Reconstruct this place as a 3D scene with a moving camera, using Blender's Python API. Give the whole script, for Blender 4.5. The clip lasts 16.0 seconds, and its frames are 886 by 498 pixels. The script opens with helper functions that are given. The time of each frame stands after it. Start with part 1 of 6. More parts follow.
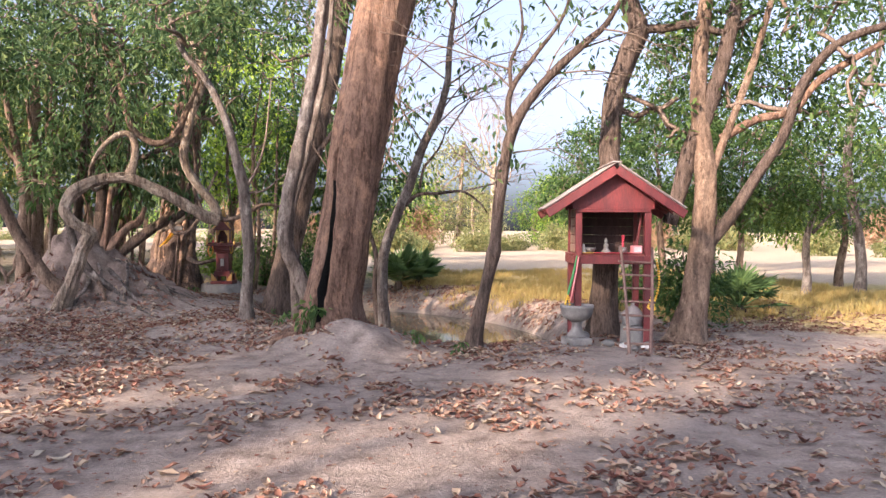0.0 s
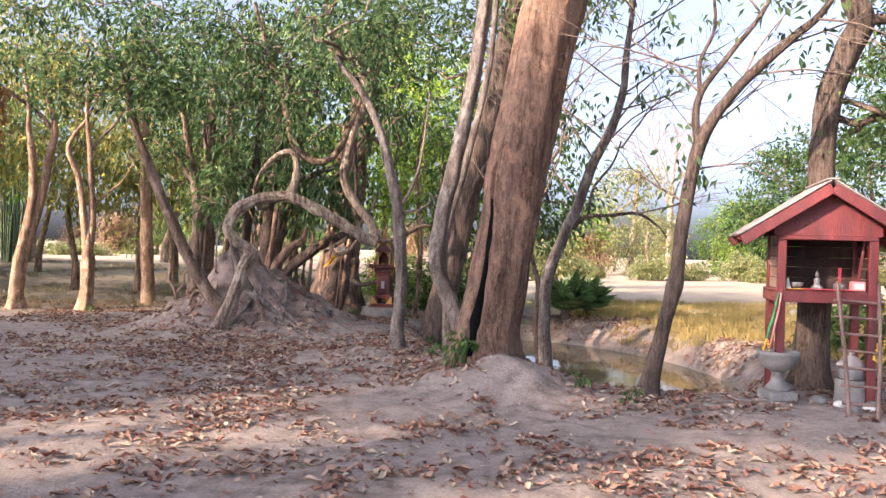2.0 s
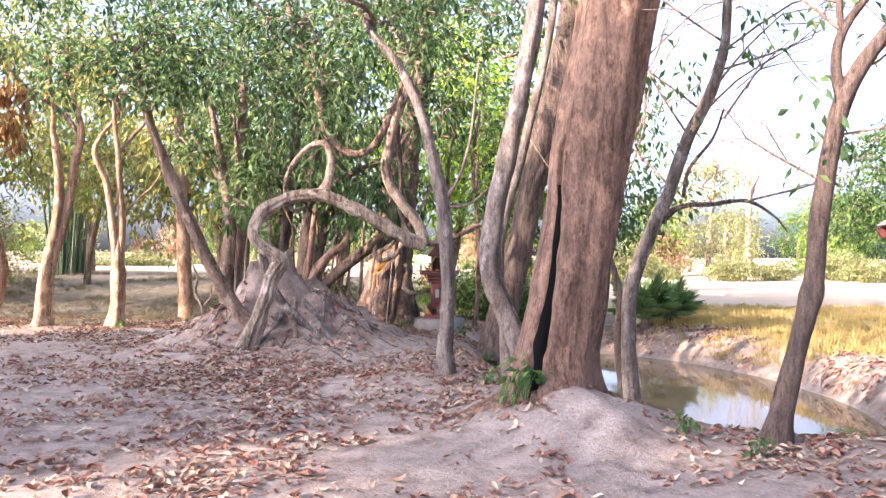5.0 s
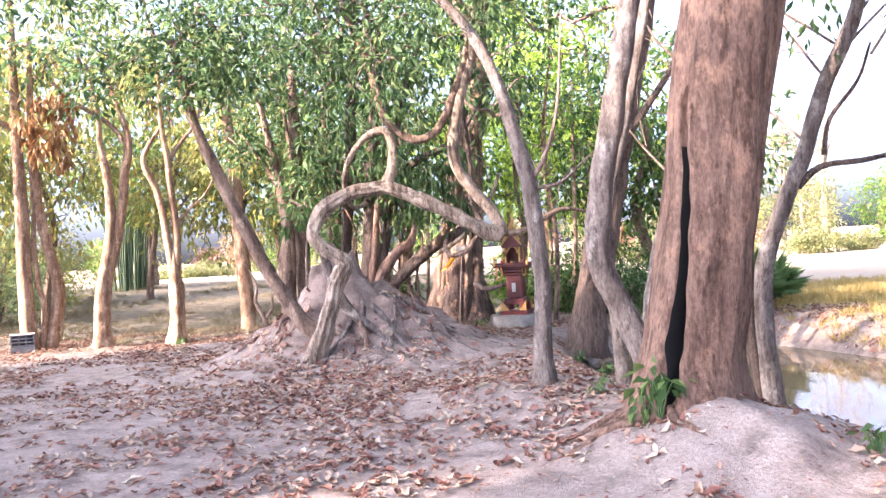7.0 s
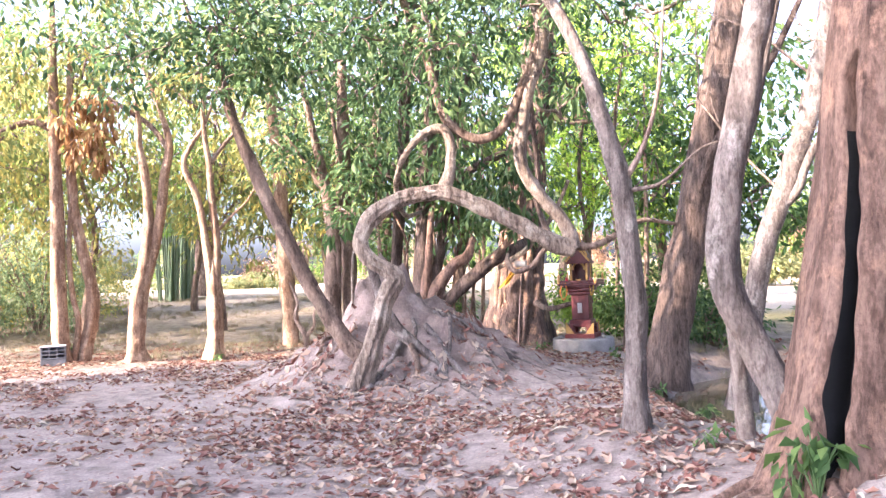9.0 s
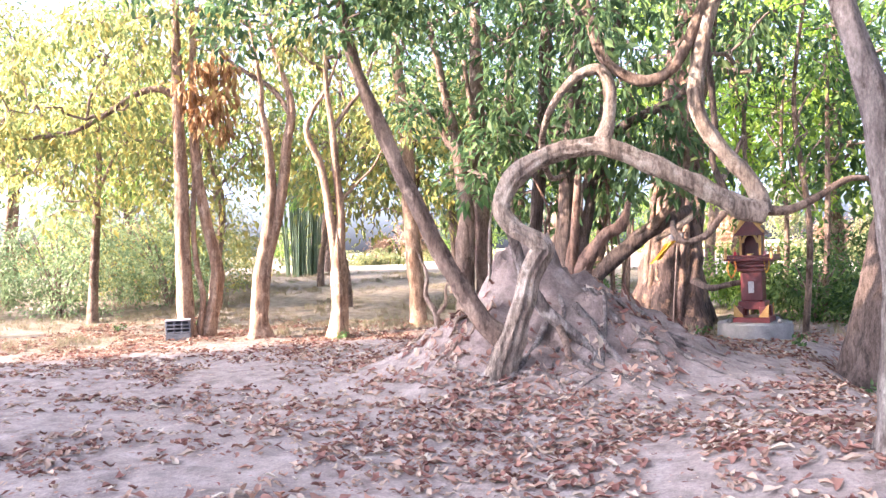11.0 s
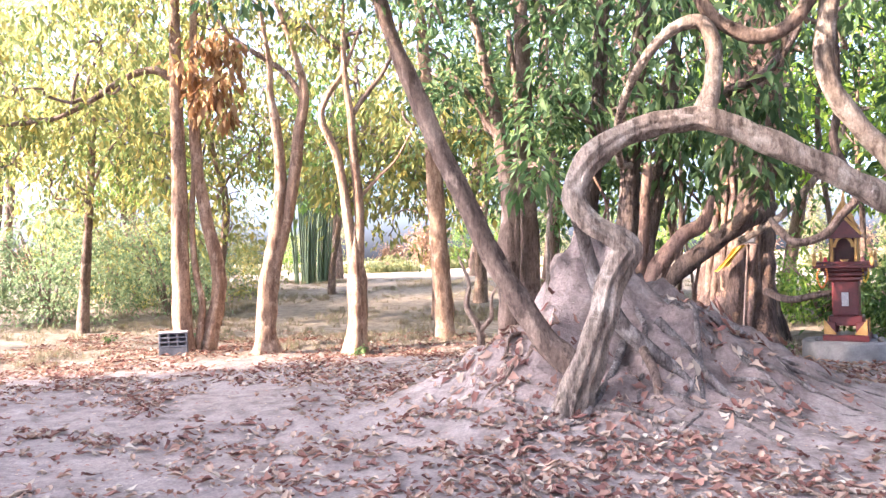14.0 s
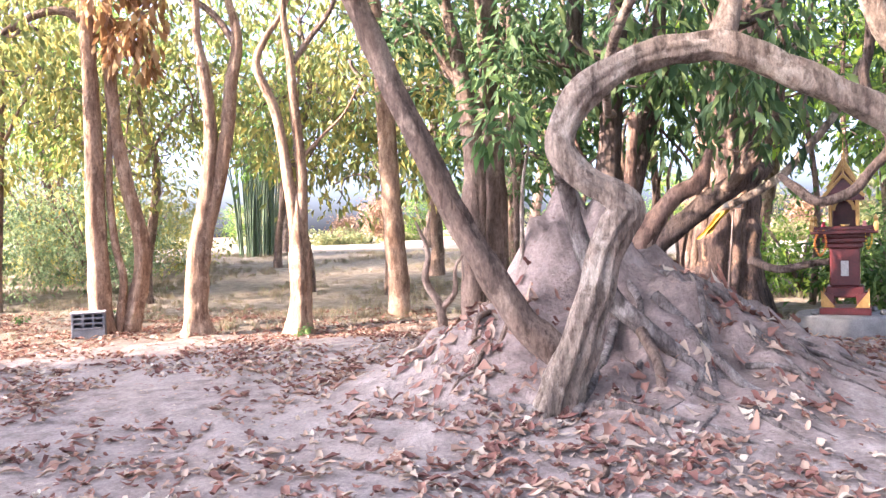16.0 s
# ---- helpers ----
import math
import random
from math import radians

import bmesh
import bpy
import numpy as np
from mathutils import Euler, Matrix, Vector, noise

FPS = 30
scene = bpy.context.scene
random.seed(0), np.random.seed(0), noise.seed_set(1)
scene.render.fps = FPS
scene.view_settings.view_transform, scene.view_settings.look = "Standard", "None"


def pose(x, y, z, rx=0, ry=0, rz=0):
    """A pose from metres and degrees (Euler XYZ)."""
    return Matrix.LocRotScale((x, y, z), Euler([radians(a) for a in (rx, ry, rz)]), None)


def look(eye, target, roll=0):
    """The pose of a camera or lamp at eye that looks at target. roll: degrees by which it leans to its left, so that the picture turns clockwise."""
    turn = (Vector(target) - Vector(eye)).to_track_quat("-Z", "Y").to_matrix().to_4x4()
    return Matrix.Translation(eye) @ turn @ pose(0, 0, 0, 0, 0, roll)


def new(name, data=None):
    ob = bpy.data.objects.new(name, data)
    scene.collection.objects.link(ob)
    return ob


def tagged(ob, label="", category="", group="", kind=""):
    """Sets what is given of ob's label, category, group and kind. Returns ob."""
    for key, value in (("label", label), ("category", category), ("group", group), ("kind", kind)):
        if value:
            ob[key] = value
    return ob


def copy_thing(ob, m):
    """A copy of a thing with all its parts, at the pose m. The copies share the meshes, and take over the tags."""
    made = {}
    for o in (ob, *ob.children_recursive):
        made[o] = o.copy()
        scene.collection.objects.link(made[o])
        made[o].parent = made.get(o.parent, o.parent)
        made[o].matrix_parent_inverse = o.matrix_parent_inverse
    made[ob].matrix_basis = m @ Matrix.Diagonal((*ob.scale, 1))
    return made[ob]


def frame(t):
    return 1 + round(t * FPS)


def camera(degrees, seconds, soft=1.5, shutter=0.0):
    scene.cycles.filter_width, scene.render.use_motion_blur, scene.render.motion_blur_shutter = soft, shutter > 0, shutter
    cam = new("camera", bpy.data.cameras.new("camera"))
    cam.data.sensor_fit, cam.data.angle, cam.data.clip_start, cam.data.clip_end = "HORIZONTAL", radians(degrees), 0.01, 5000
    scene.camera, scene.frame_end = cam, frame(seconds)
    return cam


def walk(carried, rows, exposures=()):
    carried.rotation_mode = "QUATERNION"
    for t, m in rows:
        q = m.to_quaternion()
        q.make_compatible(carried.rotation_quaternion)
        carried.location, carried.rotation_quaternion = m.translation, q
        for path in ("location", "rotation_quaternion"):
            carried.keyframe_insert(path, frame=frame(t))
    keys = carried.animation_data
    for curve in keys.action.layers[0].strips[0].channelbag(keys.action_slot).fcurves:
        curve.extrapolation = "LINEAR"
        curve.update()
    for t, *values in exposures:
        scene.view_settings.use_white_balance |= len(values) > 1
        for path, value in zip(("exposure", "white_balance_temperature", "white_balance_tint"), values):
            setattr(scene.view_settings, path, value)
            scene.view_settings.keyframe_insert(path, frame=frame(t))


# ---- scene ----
cam = camera(60.0, 16.0, soft=1.4)
PATH = [
    (0, (-0.076, 0.0, 1.486), (0.284, 1.967, 1.437), 0.4),
    (0.5, (0.02, 0.321, 1.518), (0.37, 2.29, 1.52), 1.1),
    (1, (0.062, 0.531, 1.512), (0.334, 2.512, 1.527), 1.1),
    (1.5, (0.144, 0.789, 1.485), (0.25, 2.786, 1.483), 1.5),
    (2, (0.124, 1.06, 1.486), (0.044, 3.059, 1.494), 1.7),
    (2.5, (0.098, 1.355, 1.529), (-0.024, 3.351, 1.578), 1.8),
    (3, (0.197, 1.677, 1.449), (0.077, 3.673, 1.488), 1.1),
    (3.2, (0.26, 1.806, 1.448), (0.141, 3.802, 1.468), 1.2),
    (5.3, (0.128, 3.105, 1.486), (-0.204, 5.077, 1.5), 0.1),
    (5.5, (0.093, 3.171, 1.48), (-0.337, 5.124, 1.498), -0.2),
    (6, (-0.113, 3.531, 1.47), (-0.621, 5.465, 1.486), -0.9),
    (6.5, (-0.21, 3.75, 1.474), (-0.655, 5.699, 1.467), -2.9),
    (7, (-0.288, 4.128, 1.484), (-0.69, 6.087, 1.485), -3.3),
    (7.5, (-0.381, 4.382, 1.475), (-0.824, 6.332, 1.499), -3.5),
    (8, (-0.525, 4.707, 1.489), (-0.984, 6.653, 1.509), -3.7),
    (8.5, (-0.628, 4.967, 1.479), (-1.112, 6.908, 1.512), -4.1),
    (9, (-0.704, 5.285, 1.471), (-1.227, 7.215, 1.519), -2.2),
    (9.5, (-0.842, 5.548, 1.433), (-1.472, 7.446, 1.44), -2.5),
    (9.7, (-0.917, 5.683, 1.442), (-1.577, 7.571, 1.432), -2.5),
    (11.8, (-1.656, 6.8, 1.339), (-2.523, 8.602, 1.349), -1.9),
    (12, (-1.734, 6.864, 1.332), (-2.6, 8.668, 1.333), -1.9),
    (12.5, (-1.886, 7.046, 1.309), (-2.777, 8.837, 1.28), -2.4),
    (13, (-2.042, 7.323, 1.349), (-2.953, 9.103, 1.35), -2.8),
    (13.5, (-2.197, 7.558, 1.32), (-3.115, 9.335, 1.334), -2.5),
    (14, (-2.378, 7.77, 1.332), (-3.217, 9.585, 1.358), -1.6),
    (14.5, (-2.556, 8.03, 1.279), (-3.338, 9.87, 1.248), -1.8),
    (15, (-2.679, 8.335, 1.333), (-3.47, 10.172, 1.307), -2.0),
    (15.5, (-2.776, 8.595, 1.285), (-3.55, 10.439, 1.274), -2.4),
    (16, (-2.89, 8.861, 1.27), (-3.62, 10.722, 1.221), -1.9),
]
EXPOSURES = [(0, 1.82, 5700, 18), (1.5, 1.9, 5700, 18), (3.2, 2.26, 5650, 19), (5.3, 2.8, 5500, 22), (7, 3.08, 5400, 23),
             (9, 3.24, 5350, 23), (16, 3.14, 5350, 23)]
walk(cam, [(t, look(eye, target, roll)) for t, eye, target, roll in PATH], EXPOSURES)

# ---- light: a low warm sun from behind the walker, hazy bright sky ----
SUN_ELEVATION, SUN_FROM = 23.0, (-0.78, -0.62)
world = bpy.data.worlds.new("sky")
scene.world = world
world.use_nodes = True
wn = world.node_tree
sky = wn.nodes.new("ShaderNodeTexSky")
sky.sky_type = "NISHITA"
sky.sun_disc = False
sky.sun_elevation = radians(SUN_ELEVATION)
sky.sun_rotation = math.atan2(SUN_FROM[0], SUN_FROM[1])
sky.dust_density, sky.air_density = 5.0, 0.7
wn.nodes["Background"].inputs["Strength"].default_value = 0.125
haze = wn.nodes.new("ShaderNodeHueSaturation")
haze.inputs["Saturation"].default_value, haze.inputs["Value"].default_value = 0.55, 0.92
wn.links.new(sky.outputs[0], haze.inputs["Color"])
wn.links.new(haze.outputs[0], wn.nodes["Background"].inputs["Color"])
sun_data = bpy.data.lights.new("sun", "SUN")
sun_data.energy, sun_data.angle, sun_data.color = 4.2, radians(0.8), (1.0, 0.76, 0.5)
sun = new("sun", sun_data)
sun.matrix_world = look((SUN_FROM[0] * 40, SUN_FROM[1] * 40, 40 * math.tan(radians(SUN_ELEVATION))), (0, 0, 0))

# ---- materials ----


def shader(name):
    m = bpy.data.materials.new(name)
    m.use_nodes = True
    t = m.node_tree
    return m, t, t.nodes["Principled BSDF"]


def add(t, kind, **values):
    n = t.nodes.new(kind)
    for key, value in values.items():
        n.inputs[key.replace("_", " ")].default_value = value
    return n


def ramp(t, source, stops):
    n = t.nodes.new("ShaderNodeValToRGB")
    els = n.color_ramp.elements
    while len(els) < len(stops):
        els.new(0.5)
    for e, (p, c) in zip(els, stops):
        e.position, e.color = p, (*c, 1)
    t.links.new(source, n.inputs[0])
    return n.outputs[0]


def noise_of(t, scale, detail=6.0, stretch=(1, 1, 1), rough=0.6):
    co = t.nodes.new("ShaderNodeTexCoord")
    mp = t.nodes.new("ShaderNodeMapping")
    mp.inputs["Scale"].default_value = stretch
    t.links.new(co.outputs["Object"], mp.inputs[0])
    n = add(t, "ShaderNodeTexNoise", Scale=scale, Detail=detail, Roughness=rough)
    t.links.new(mp.outputs[0], n.inputs["Vector"])
    return n.outputs["Fac"]


def blend(t, mode, fac, a, b):
    n = t.nodes.new("ShaderNodeMix")
    n.data_type, n.blend_type = "RGBA", mode
    for value, slot in ((fac, 0), (a, 6), (b, 7)):
        if isinstance(value, (int, float)):
            n.inputs[slot].default_value = value
        elif isinstance(value, tuple):
            n.inputs[slot].default_value = (*value, 1)
        else:
            t.links.new(value, n.inputs[slot])
    return n.outputs[2]


def bump(t, p, height, strength, distance=0.02):
    n = add(t, "ShaderNodeBump", Strength=strength, Distance=distance)
    t.links.new(height, n.inputs["Height"])
    t.links.new(n.outputs[0], p.inputs["Normal"])


def surface(name, dark, light, scale=6.0, fine=60.0, rough=0.8, relief=0.4, stretch=(1, 1, 1), metallic=0.0, patch=None, depth=0.02):
    """A weathered surface: broad stains, fine grain and relief; patch: a second colour in blotches."""
    m, t, p = shader(name)
    broad, grain = noise_of(t, scale, 5, stretch), noise_of(t, fine, 8, stretch, 0.7)
    col = ramp(t, broad, [(0.3, dark), (0.7, light)])
    if patch:
        col = blend(t, "MIX", ramp(t, noise_of(t, scale * 1.7, 4, (1, 1, stretch[2])), [(0.55, (0, 0, 0)), (0.66, (0.8, 0.8, 0.8))]), col, patch)
    col = blend(t, "OVERLAY", 0.55, col, ramp(t, grain, [(0.25, (0.18, 0.18, 0.18)), (0.75, (0.82, 0.82, 0.82))]))
    t.links.new(col, p.inputs["Base Color"])
    p.inputs["Roughness"].default_value, p.inputs["Metallic"].default_value = rough, metallic
    bump(t, p, grain, relief, depth)
    return m


def bark(name, dark, light, patch=None, ridges=14.0, relief=0.9):
    """Bark with furrows running along the trunk and blotches of lichen or bare wood."""
    m, t, p = shader(name)
    furrow = noise_of(t, ridges, 8, (1, 1, 0.16), 0.65)
    stain = noise_of(t, 1.6, 4, (1, 1, 0.6))
    col = ramp(t, furrow, [(0.34, dark), (0.58, light)])
    flake = noise_of(t, ridges * 2.3, 5, (1, 1, 0.28), 0.55)
    col = blend(t, "MULTIPLY", ramp(t, flake, [(0.36, (0.75, 0.75, 0.75)), (0.47, (0, 0, 0))]), col, (0.45, 0.4, 0.38))
    col = blend(t, "MULTIPLY", 0.6, col, ramp(t, stain, [(0.35, (0.55, 0.52, 0.5)), (0.65, (1, 1, 1))]))
    if patch:
        col = blend(t, "MIX", ramp(t, noise_of(t, 5.5, 6, (1, 1, 0.7), 0.7), [(0.52, (0, 0, 0)), (0.64, (0.75, 0.75, 0.75))]), col, patch)
    p.inputs["Roughness"].default_value = 0.92
    p.inputs["Specular IOR Level"].default_value = 0.2
    fleck = noise_of(t, ridges * 5, 8, (1, 1, 0.45), 0.75)
    col = blend(t, "OVERLAY", 0.7, col, ramp(t, fleck, [(0.3, (0.16, 0.16, 0.16)), (0.7, (0.84, 0.84, 0.84))]))
    t.links.new(col, p.inputs["Base Color"])
    both = t.nodes.new("ShaderNodeMath")
    both.operation = "MULTIPLY_ADD"
    t.links.new(fleck, both.inputs[0])
    both.inputs[1].default_value = 0.6
    t.links.new(furrow, both.inputs[2])
    bump(t, p, both.outputs[0], relief, 0.06)
    return m


def leafy(name, stops, glow=0.45, rough=0.55):
    """Leaves: each one takes its own shade; light comes through the blade."""
    m, t, p = shader(name)
    geo = t.nodes.new("ShaderNodeNewGeometry")
    col = ramp(t, geo.outputs["Random Per Island"], stops)
    col = blend(t, "MULTIPLY", 0.5, col, ramp(t, noise_of(t, 0.7, 3), [(0.35, (0.6, 0.6, 0.6)), (0.65, (1, 1, 1))]))
    t.links.new(col, p.inputs["Base Color"])
    p.inputs["Roughness"].default_value = rough
    p.inputs["Specular IOR Level"].default_value = 0.25
    tr = t.nodes.new("ShaderNodeBsdfTranslucent")
    t.links.new(col, tr.inputs[0])
    mix = add(t, "ShaderNodeMixShader", Fac=glow)
    t.links.new(p.outputs[0], mix.inputs[1])
    t.links.new(tr.outputs[0], mix.inputs[2])
    t.links.new(mix.outputs[0], t.nodes["Material Output"].inputs[0])
    return m


def ground_material():
    """Trodden pinkish earth, dry grass and litter round it, pale stubble far out."""
    m, t, p = shader("earth")
    fine, mid, broad = noise_of(t, 38, 8, rough=0.7), noise_of(t, 5, 6), noise_of(t, 0.55, 4)
    dirt = ramp(t, mid, [(0.32, (0.135, 0.102, 0.086)), (0.5, (0.25, 0.2, 0.17)), (0.7, (0.345, 0.285, 0.245))])
    dirt = blend(t, "MIX", ramp(t, broad, [(0.45, (0, 0, 0)), (0.62, (0.6, 0.6, 0.6))]), dirt, (0.31, 0.256, 0.222))
    grass = ramp(t, mid, [(0.3, (0.12, 0.1, 0.07)), (0.5, (0.2, 0.165, 0.12)), (0.7, (0.28, 0.235, 0.18))])
    field = ramp(t, mid, [(0.3, (0.4, 0.31, 0.215)), (0.7, (0.5, 0.41, 0.3))])
    co = t.nodes.new("ShaderNodeTexCoord")

    def beyond(a, b, c, start, end):
        """0 before start and 1 after end, along the way (a, b), with a ragged edge of c metres."""
        dot = t.nodes.new("ShaderNodeVectorMath")
        dot.operation = "DOT_PRODUCT"
        dot.inputs[1].default_value = (a, b, 0)
        t.links.new(co.outputs["Object"], dot.inputs[0])
        rag = t.nodes.new("ShaderNodeMath")
        rag.operation = "MULTIPLY_ADD"
        t.links.new(broad, rag.inputs[0])
        rag.inputs[1].default_value = c
        t.links.new(dot.outputs["Value"], rag.inputs[2])
        mr = add(t, "ShaderNodeMapRange")
        mr.inputs["From Min"].default_value, mr.inputs["From Max"].default_value = start + c / 2, end + c / 2
        t.links.new(rag.outputs[0], mr.inputs[0])
        return mr.outputs[0]

    col = blend(t, "MIX", beyond(-0.15, 0.99, 3.0, 18.0, 21.0), dirt, grass)
    col = blend(t, "MIX", beyond(-0.665, 0.746, 1.2, 17.9, 19.2), col, grass)
    straw = ramp(t, mid, [(0.3, (0.28, 0.23, 0.09)), (0.5, (0.42, 0.33, 0.14)), (0.7, (0.5, 0.4, 0.2))])
    col = blend(t, "MIX", beyond(0.9, 0.43, 1.8, 10.8, 12.2), col, straw)
    col = blend(t, "MIX", beyond(0.45, 0.89, 3.0, 24.0, 26.0), col, field)
    away = t.nodes.new("ShaderNodeVectorMath")
    away.operation = "DISTANCE"
    away.inputs[1].default_value = (-3.75, 15.0, 0.6)
    t.links.new(co.outputs["Object"], away.inputs[0])
    clay = ramp(t, mid, [(0.3, (0.15, 0.11, 0.09)), (0.55, (0.27, 0.205, 0.17)), (0.75, (0.36, 0.29, 0.25))])
    edge = t.nodes.new("ShaderNodeMath")
    edge.operation = "MULTIPLY_ADD"
    t.links.new(mid, edge.inputs[0])
    edge.inputs[1].default_value = 1.4
    t.links.new(away.outputs["Value"], edge.inputs[2])
    near = add(t, "ShaderNodeMapRange")
    near.inputs["From Min"].default_value, near.inputs["From Max"].default_value = 2.7, 2.0
    t.links.new(edge.outputs[0], near.inputs[0])
    col = blend(t, "MIX", near.outputs[0], col, clay)
    col = blend(t, "OVERLAY", 0.6, col, ramp(t, fine, [(0.3, (0.25, 0.25, 0.25)), (0.7, (0.75, 0.75, 0.75))]))
    t.links.new(col, p.inputs["Base Color"])
    p.inputs["Roughness"].default_value = 0.95
    p.inputs["Specular IOR Level"].default_value = 0.15
    both = t.nodes.new("ShaderNodeMath")
    both.operation = "ADD"
    t.links.new(fine, both.inputs[0])
    t.links.new(mid, both.inputs[1])
    bump(t, p, both.outputs[0], 0.6, 0.05)
    return m


def water_material():
    m, t, p = shader("pond_water")
    p.inputs["Base Color"].default_value = (0.16, 0.12, 0.065, 1)
    p.inputs["Roughness"].default_value = 0.04
    p.inputs["IOR"].default_value = 1.33
    bump(t, p, noise_of(t, 3.0, 3), 0.06, 0.03)
    return m


EARTH, WATER = ground_material(), water_material()
BARK_RED = bark("reddish_brown_bark", (0.104, 0.063, 0.045), (0.264, 0.171, 0.125), (0.336, 0.203, 0.134), 9.0, 0.9)
BARK_GREY = bark("grey_mottled_bark", (0.101, 0.082, 0.07), (0.242, 0.203, 0.176), (0.367, 0.328, 0.289), 13.0)
BARK_PALE = bark("pale_lichened_bark", (0.12, 0.09, 0.068), (0.4, 0.315, 0.24), (0.52, 0.44, 0.35), 12.0, 1.0)
BARK_TAN = bark("tan_smooth_bark", (0.209, 0.127, 0.079), (0.418, 0.280, 0.180), (0.532, 0.389, 0.266), 8.0, 0.8)
BARK_DARK = bark("dark_furrowed_bark", (0.07, 0.052, 0.044), (0.19, 0.142, 0.115), None, 18.0, 1.0)
BARK_FIG = bark("dark_grey_fig_bark", (0.099, 0.070, 0.053), (0.270, 0.190, 0.138), (0.360, 0.264, 0.194), 9.0)
BARK_SCORCH = bark("scorched_bark", (0.05, 0.036, 0.03), (0.2, 0.14, 0.11), (0.48, 0.29, 0.17), 10.0)
# char, blackened further so its colour also holds the hollow's deep shade
CHAR_SHADE = surface("charred_shaded_hollow", (0.002, 0.002, 0.002), (0.008, 0.007, 0.007), 8, 60, 0.95, 0.8)
TWIG = bark("twig_bark", (0.13, 0.095, 0.075), (0.28, 0.215, 0.17), None, 20.0, 0.4)
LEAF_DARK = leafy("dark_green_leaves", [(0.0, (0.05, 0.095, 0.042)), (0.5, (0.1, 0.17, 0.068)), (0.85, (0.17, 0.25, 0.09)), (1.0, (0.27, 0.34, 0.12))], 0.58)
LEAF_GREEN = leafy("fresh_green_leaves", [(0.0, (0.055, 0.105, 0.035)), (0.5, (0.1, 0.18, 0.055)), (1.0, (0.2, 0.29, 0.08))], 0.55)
# backdrop green, brightened so the colour itself holds some sunlight
LEAF_BRIGHT = leafy("green_leaves_sun_in_colour", [(0.0, (0.098, 0.189, 0.036)), (0.5, (0.21, 0.348, 0.06)), (1.0, (0.42, 0.522, 0.096))], 0.6)
LEAF_YELLOW = leafy("yellowing_leaves", [(0.0, (0.143, 0.193, 0.067)), (0.4, (0.286, 0.319, 0.101)), (0.75, (0.420, 0.395, 0.118)), (1.0, (0.554, 0.454, 0.118))], 0.62)
# green paled and greyed to put haze into the edge bushes' colour
LEAF_SAGE = leafy("haze_greyed_green_leaves", [(0.0, (0.14, 0.2, 0.1)), (0.5, (0.22, 0.3, 0.15)), (1.0, (0.36, 0.42, 0.22))], 0.55)
# brighter copy for the wood behind: sunlight put into the leaf colour
LEAF_LIME = leafy("lime_leaves_sun_in_colour", [(0.0, (0.2, 0.34, 0.04)), (0.5, (0.34, 0.5, 0.06)), (1.0, (0.52, 0.64, 0.1))], 0.62)
LEAF_DRY = leafy("withered_brown_leaves", [(0.0, (0.24, 0.12, 0.05)), (0.6, (0.45, 0.26, 0.11)), (1.0, (0.6, 0.42, 0.18))], 0.45)
# olive lightened: distance haze and sun are put into the colour
LEAF_HAZE = leafy("far_hazed_olive_leaves", [(0.0, (0.16, 0.2, 0.08)), (0.6, (0.3, 0.32, 0.13)), (1.0, (0.46, 0.42, 0.18))], 0.5)
LEAF_RUST = leafy("far_rust_leaves", [(0.0, (0.3, 0.2, 0.12)), (1.0, (0.46, 0.3, 0.18))], 0.4)
PALM_LEAF = leafy("palm_leaf", [(0.0, (0.08, 0.15, 0.06)), (1.0, (0.18, 0.28, 0.1))], 0.4, 0.4)
WEEDS = leafy("dull_dry_weeds", [(0.0, (0.17, 0.14, 0.085)), (0.6, (0.3, 0.24, 0.16)), (1.0, (0.2, 0.22, 0.1))], 0.3)
STRAW = leafy("dry_grass_blades", [(0.0, (0.36, 0.27, 0.1)), (0.6, (0.56, 0.42, 0.16)), (1.0, (0.42, 0.37, 0.13))], 0.4)
LITTER = leafy("fallen_leaves", [(0.0, (0.12, 0.055, 0.042)), (0.2, (0.21, 0.095, 0.07)), (0.45, (0.31, 0.165, 0.115)), (0.7, (0.41, 0.275, 0.19)), (0.9, (0.45, 0.345, 0.25)), (1.0, (0.5, 0.43, 0.33))], 0.15, 0.9)
BAMBOO = surface("green_bamboo_cane", (0.04, 0.075, 0.035), (0.1, 0.14, 0.06), 5, 40, 0.5, 0.2)
# plank colour darkened to carry the shade inside the shrine
SHADE_PLANKS = surface("shade_darkened_planks", (0.02, 0.013, 0.012), (0.06, 0.035, 0.03), 7, 60, 0.85, 0.5, (1, 1, 0.3))
RED = surface("faded_red_paint", (0.07, 0.009, 0.011), (0.16, 0.02, 0.02), 7, 70, 0.5, 0.45, (1, 1, 0.25))
RED_BARE = surface("worn_red_planks", (0.09, 0.02, 0.018), (0.18, 0.045, 0.035), 7, 60, 0.75, 0.5, (1, 1, 0.3))
ROOFING = surface("weathered_roof_sheet", (0.16, 0.13, 0.12), (0.34, 0.3, 0.28), 4, 50, 0.75, 0.4)
WOOD_OLD = surface("old_grey_timber", (0.16, 0.1, 0.075), (0.34, 0.24, 0.18), 6, 80, 0.8, 0.5, (1, 1, 0.2))
LADDER_WOOD = surface("reddish_weathered_poles", (0.1, 0.055, 0.045), (0.22, 0.14, 0.11), 8, 80, 0.8, 0.5, (1, 1, 0.2))
CONCRETE = surface("weathered_concrete", (0.12, 0.112, 0.105), (0.25, 0.235, 0.22), 5, 90, 0.9, 0.5)
BLOCK_GREY = surface("grey_cement_block", (0.1, 0.1, 0.105), (0.19, 0.19, 0.195), 7, 120, 0.92, 0.5)
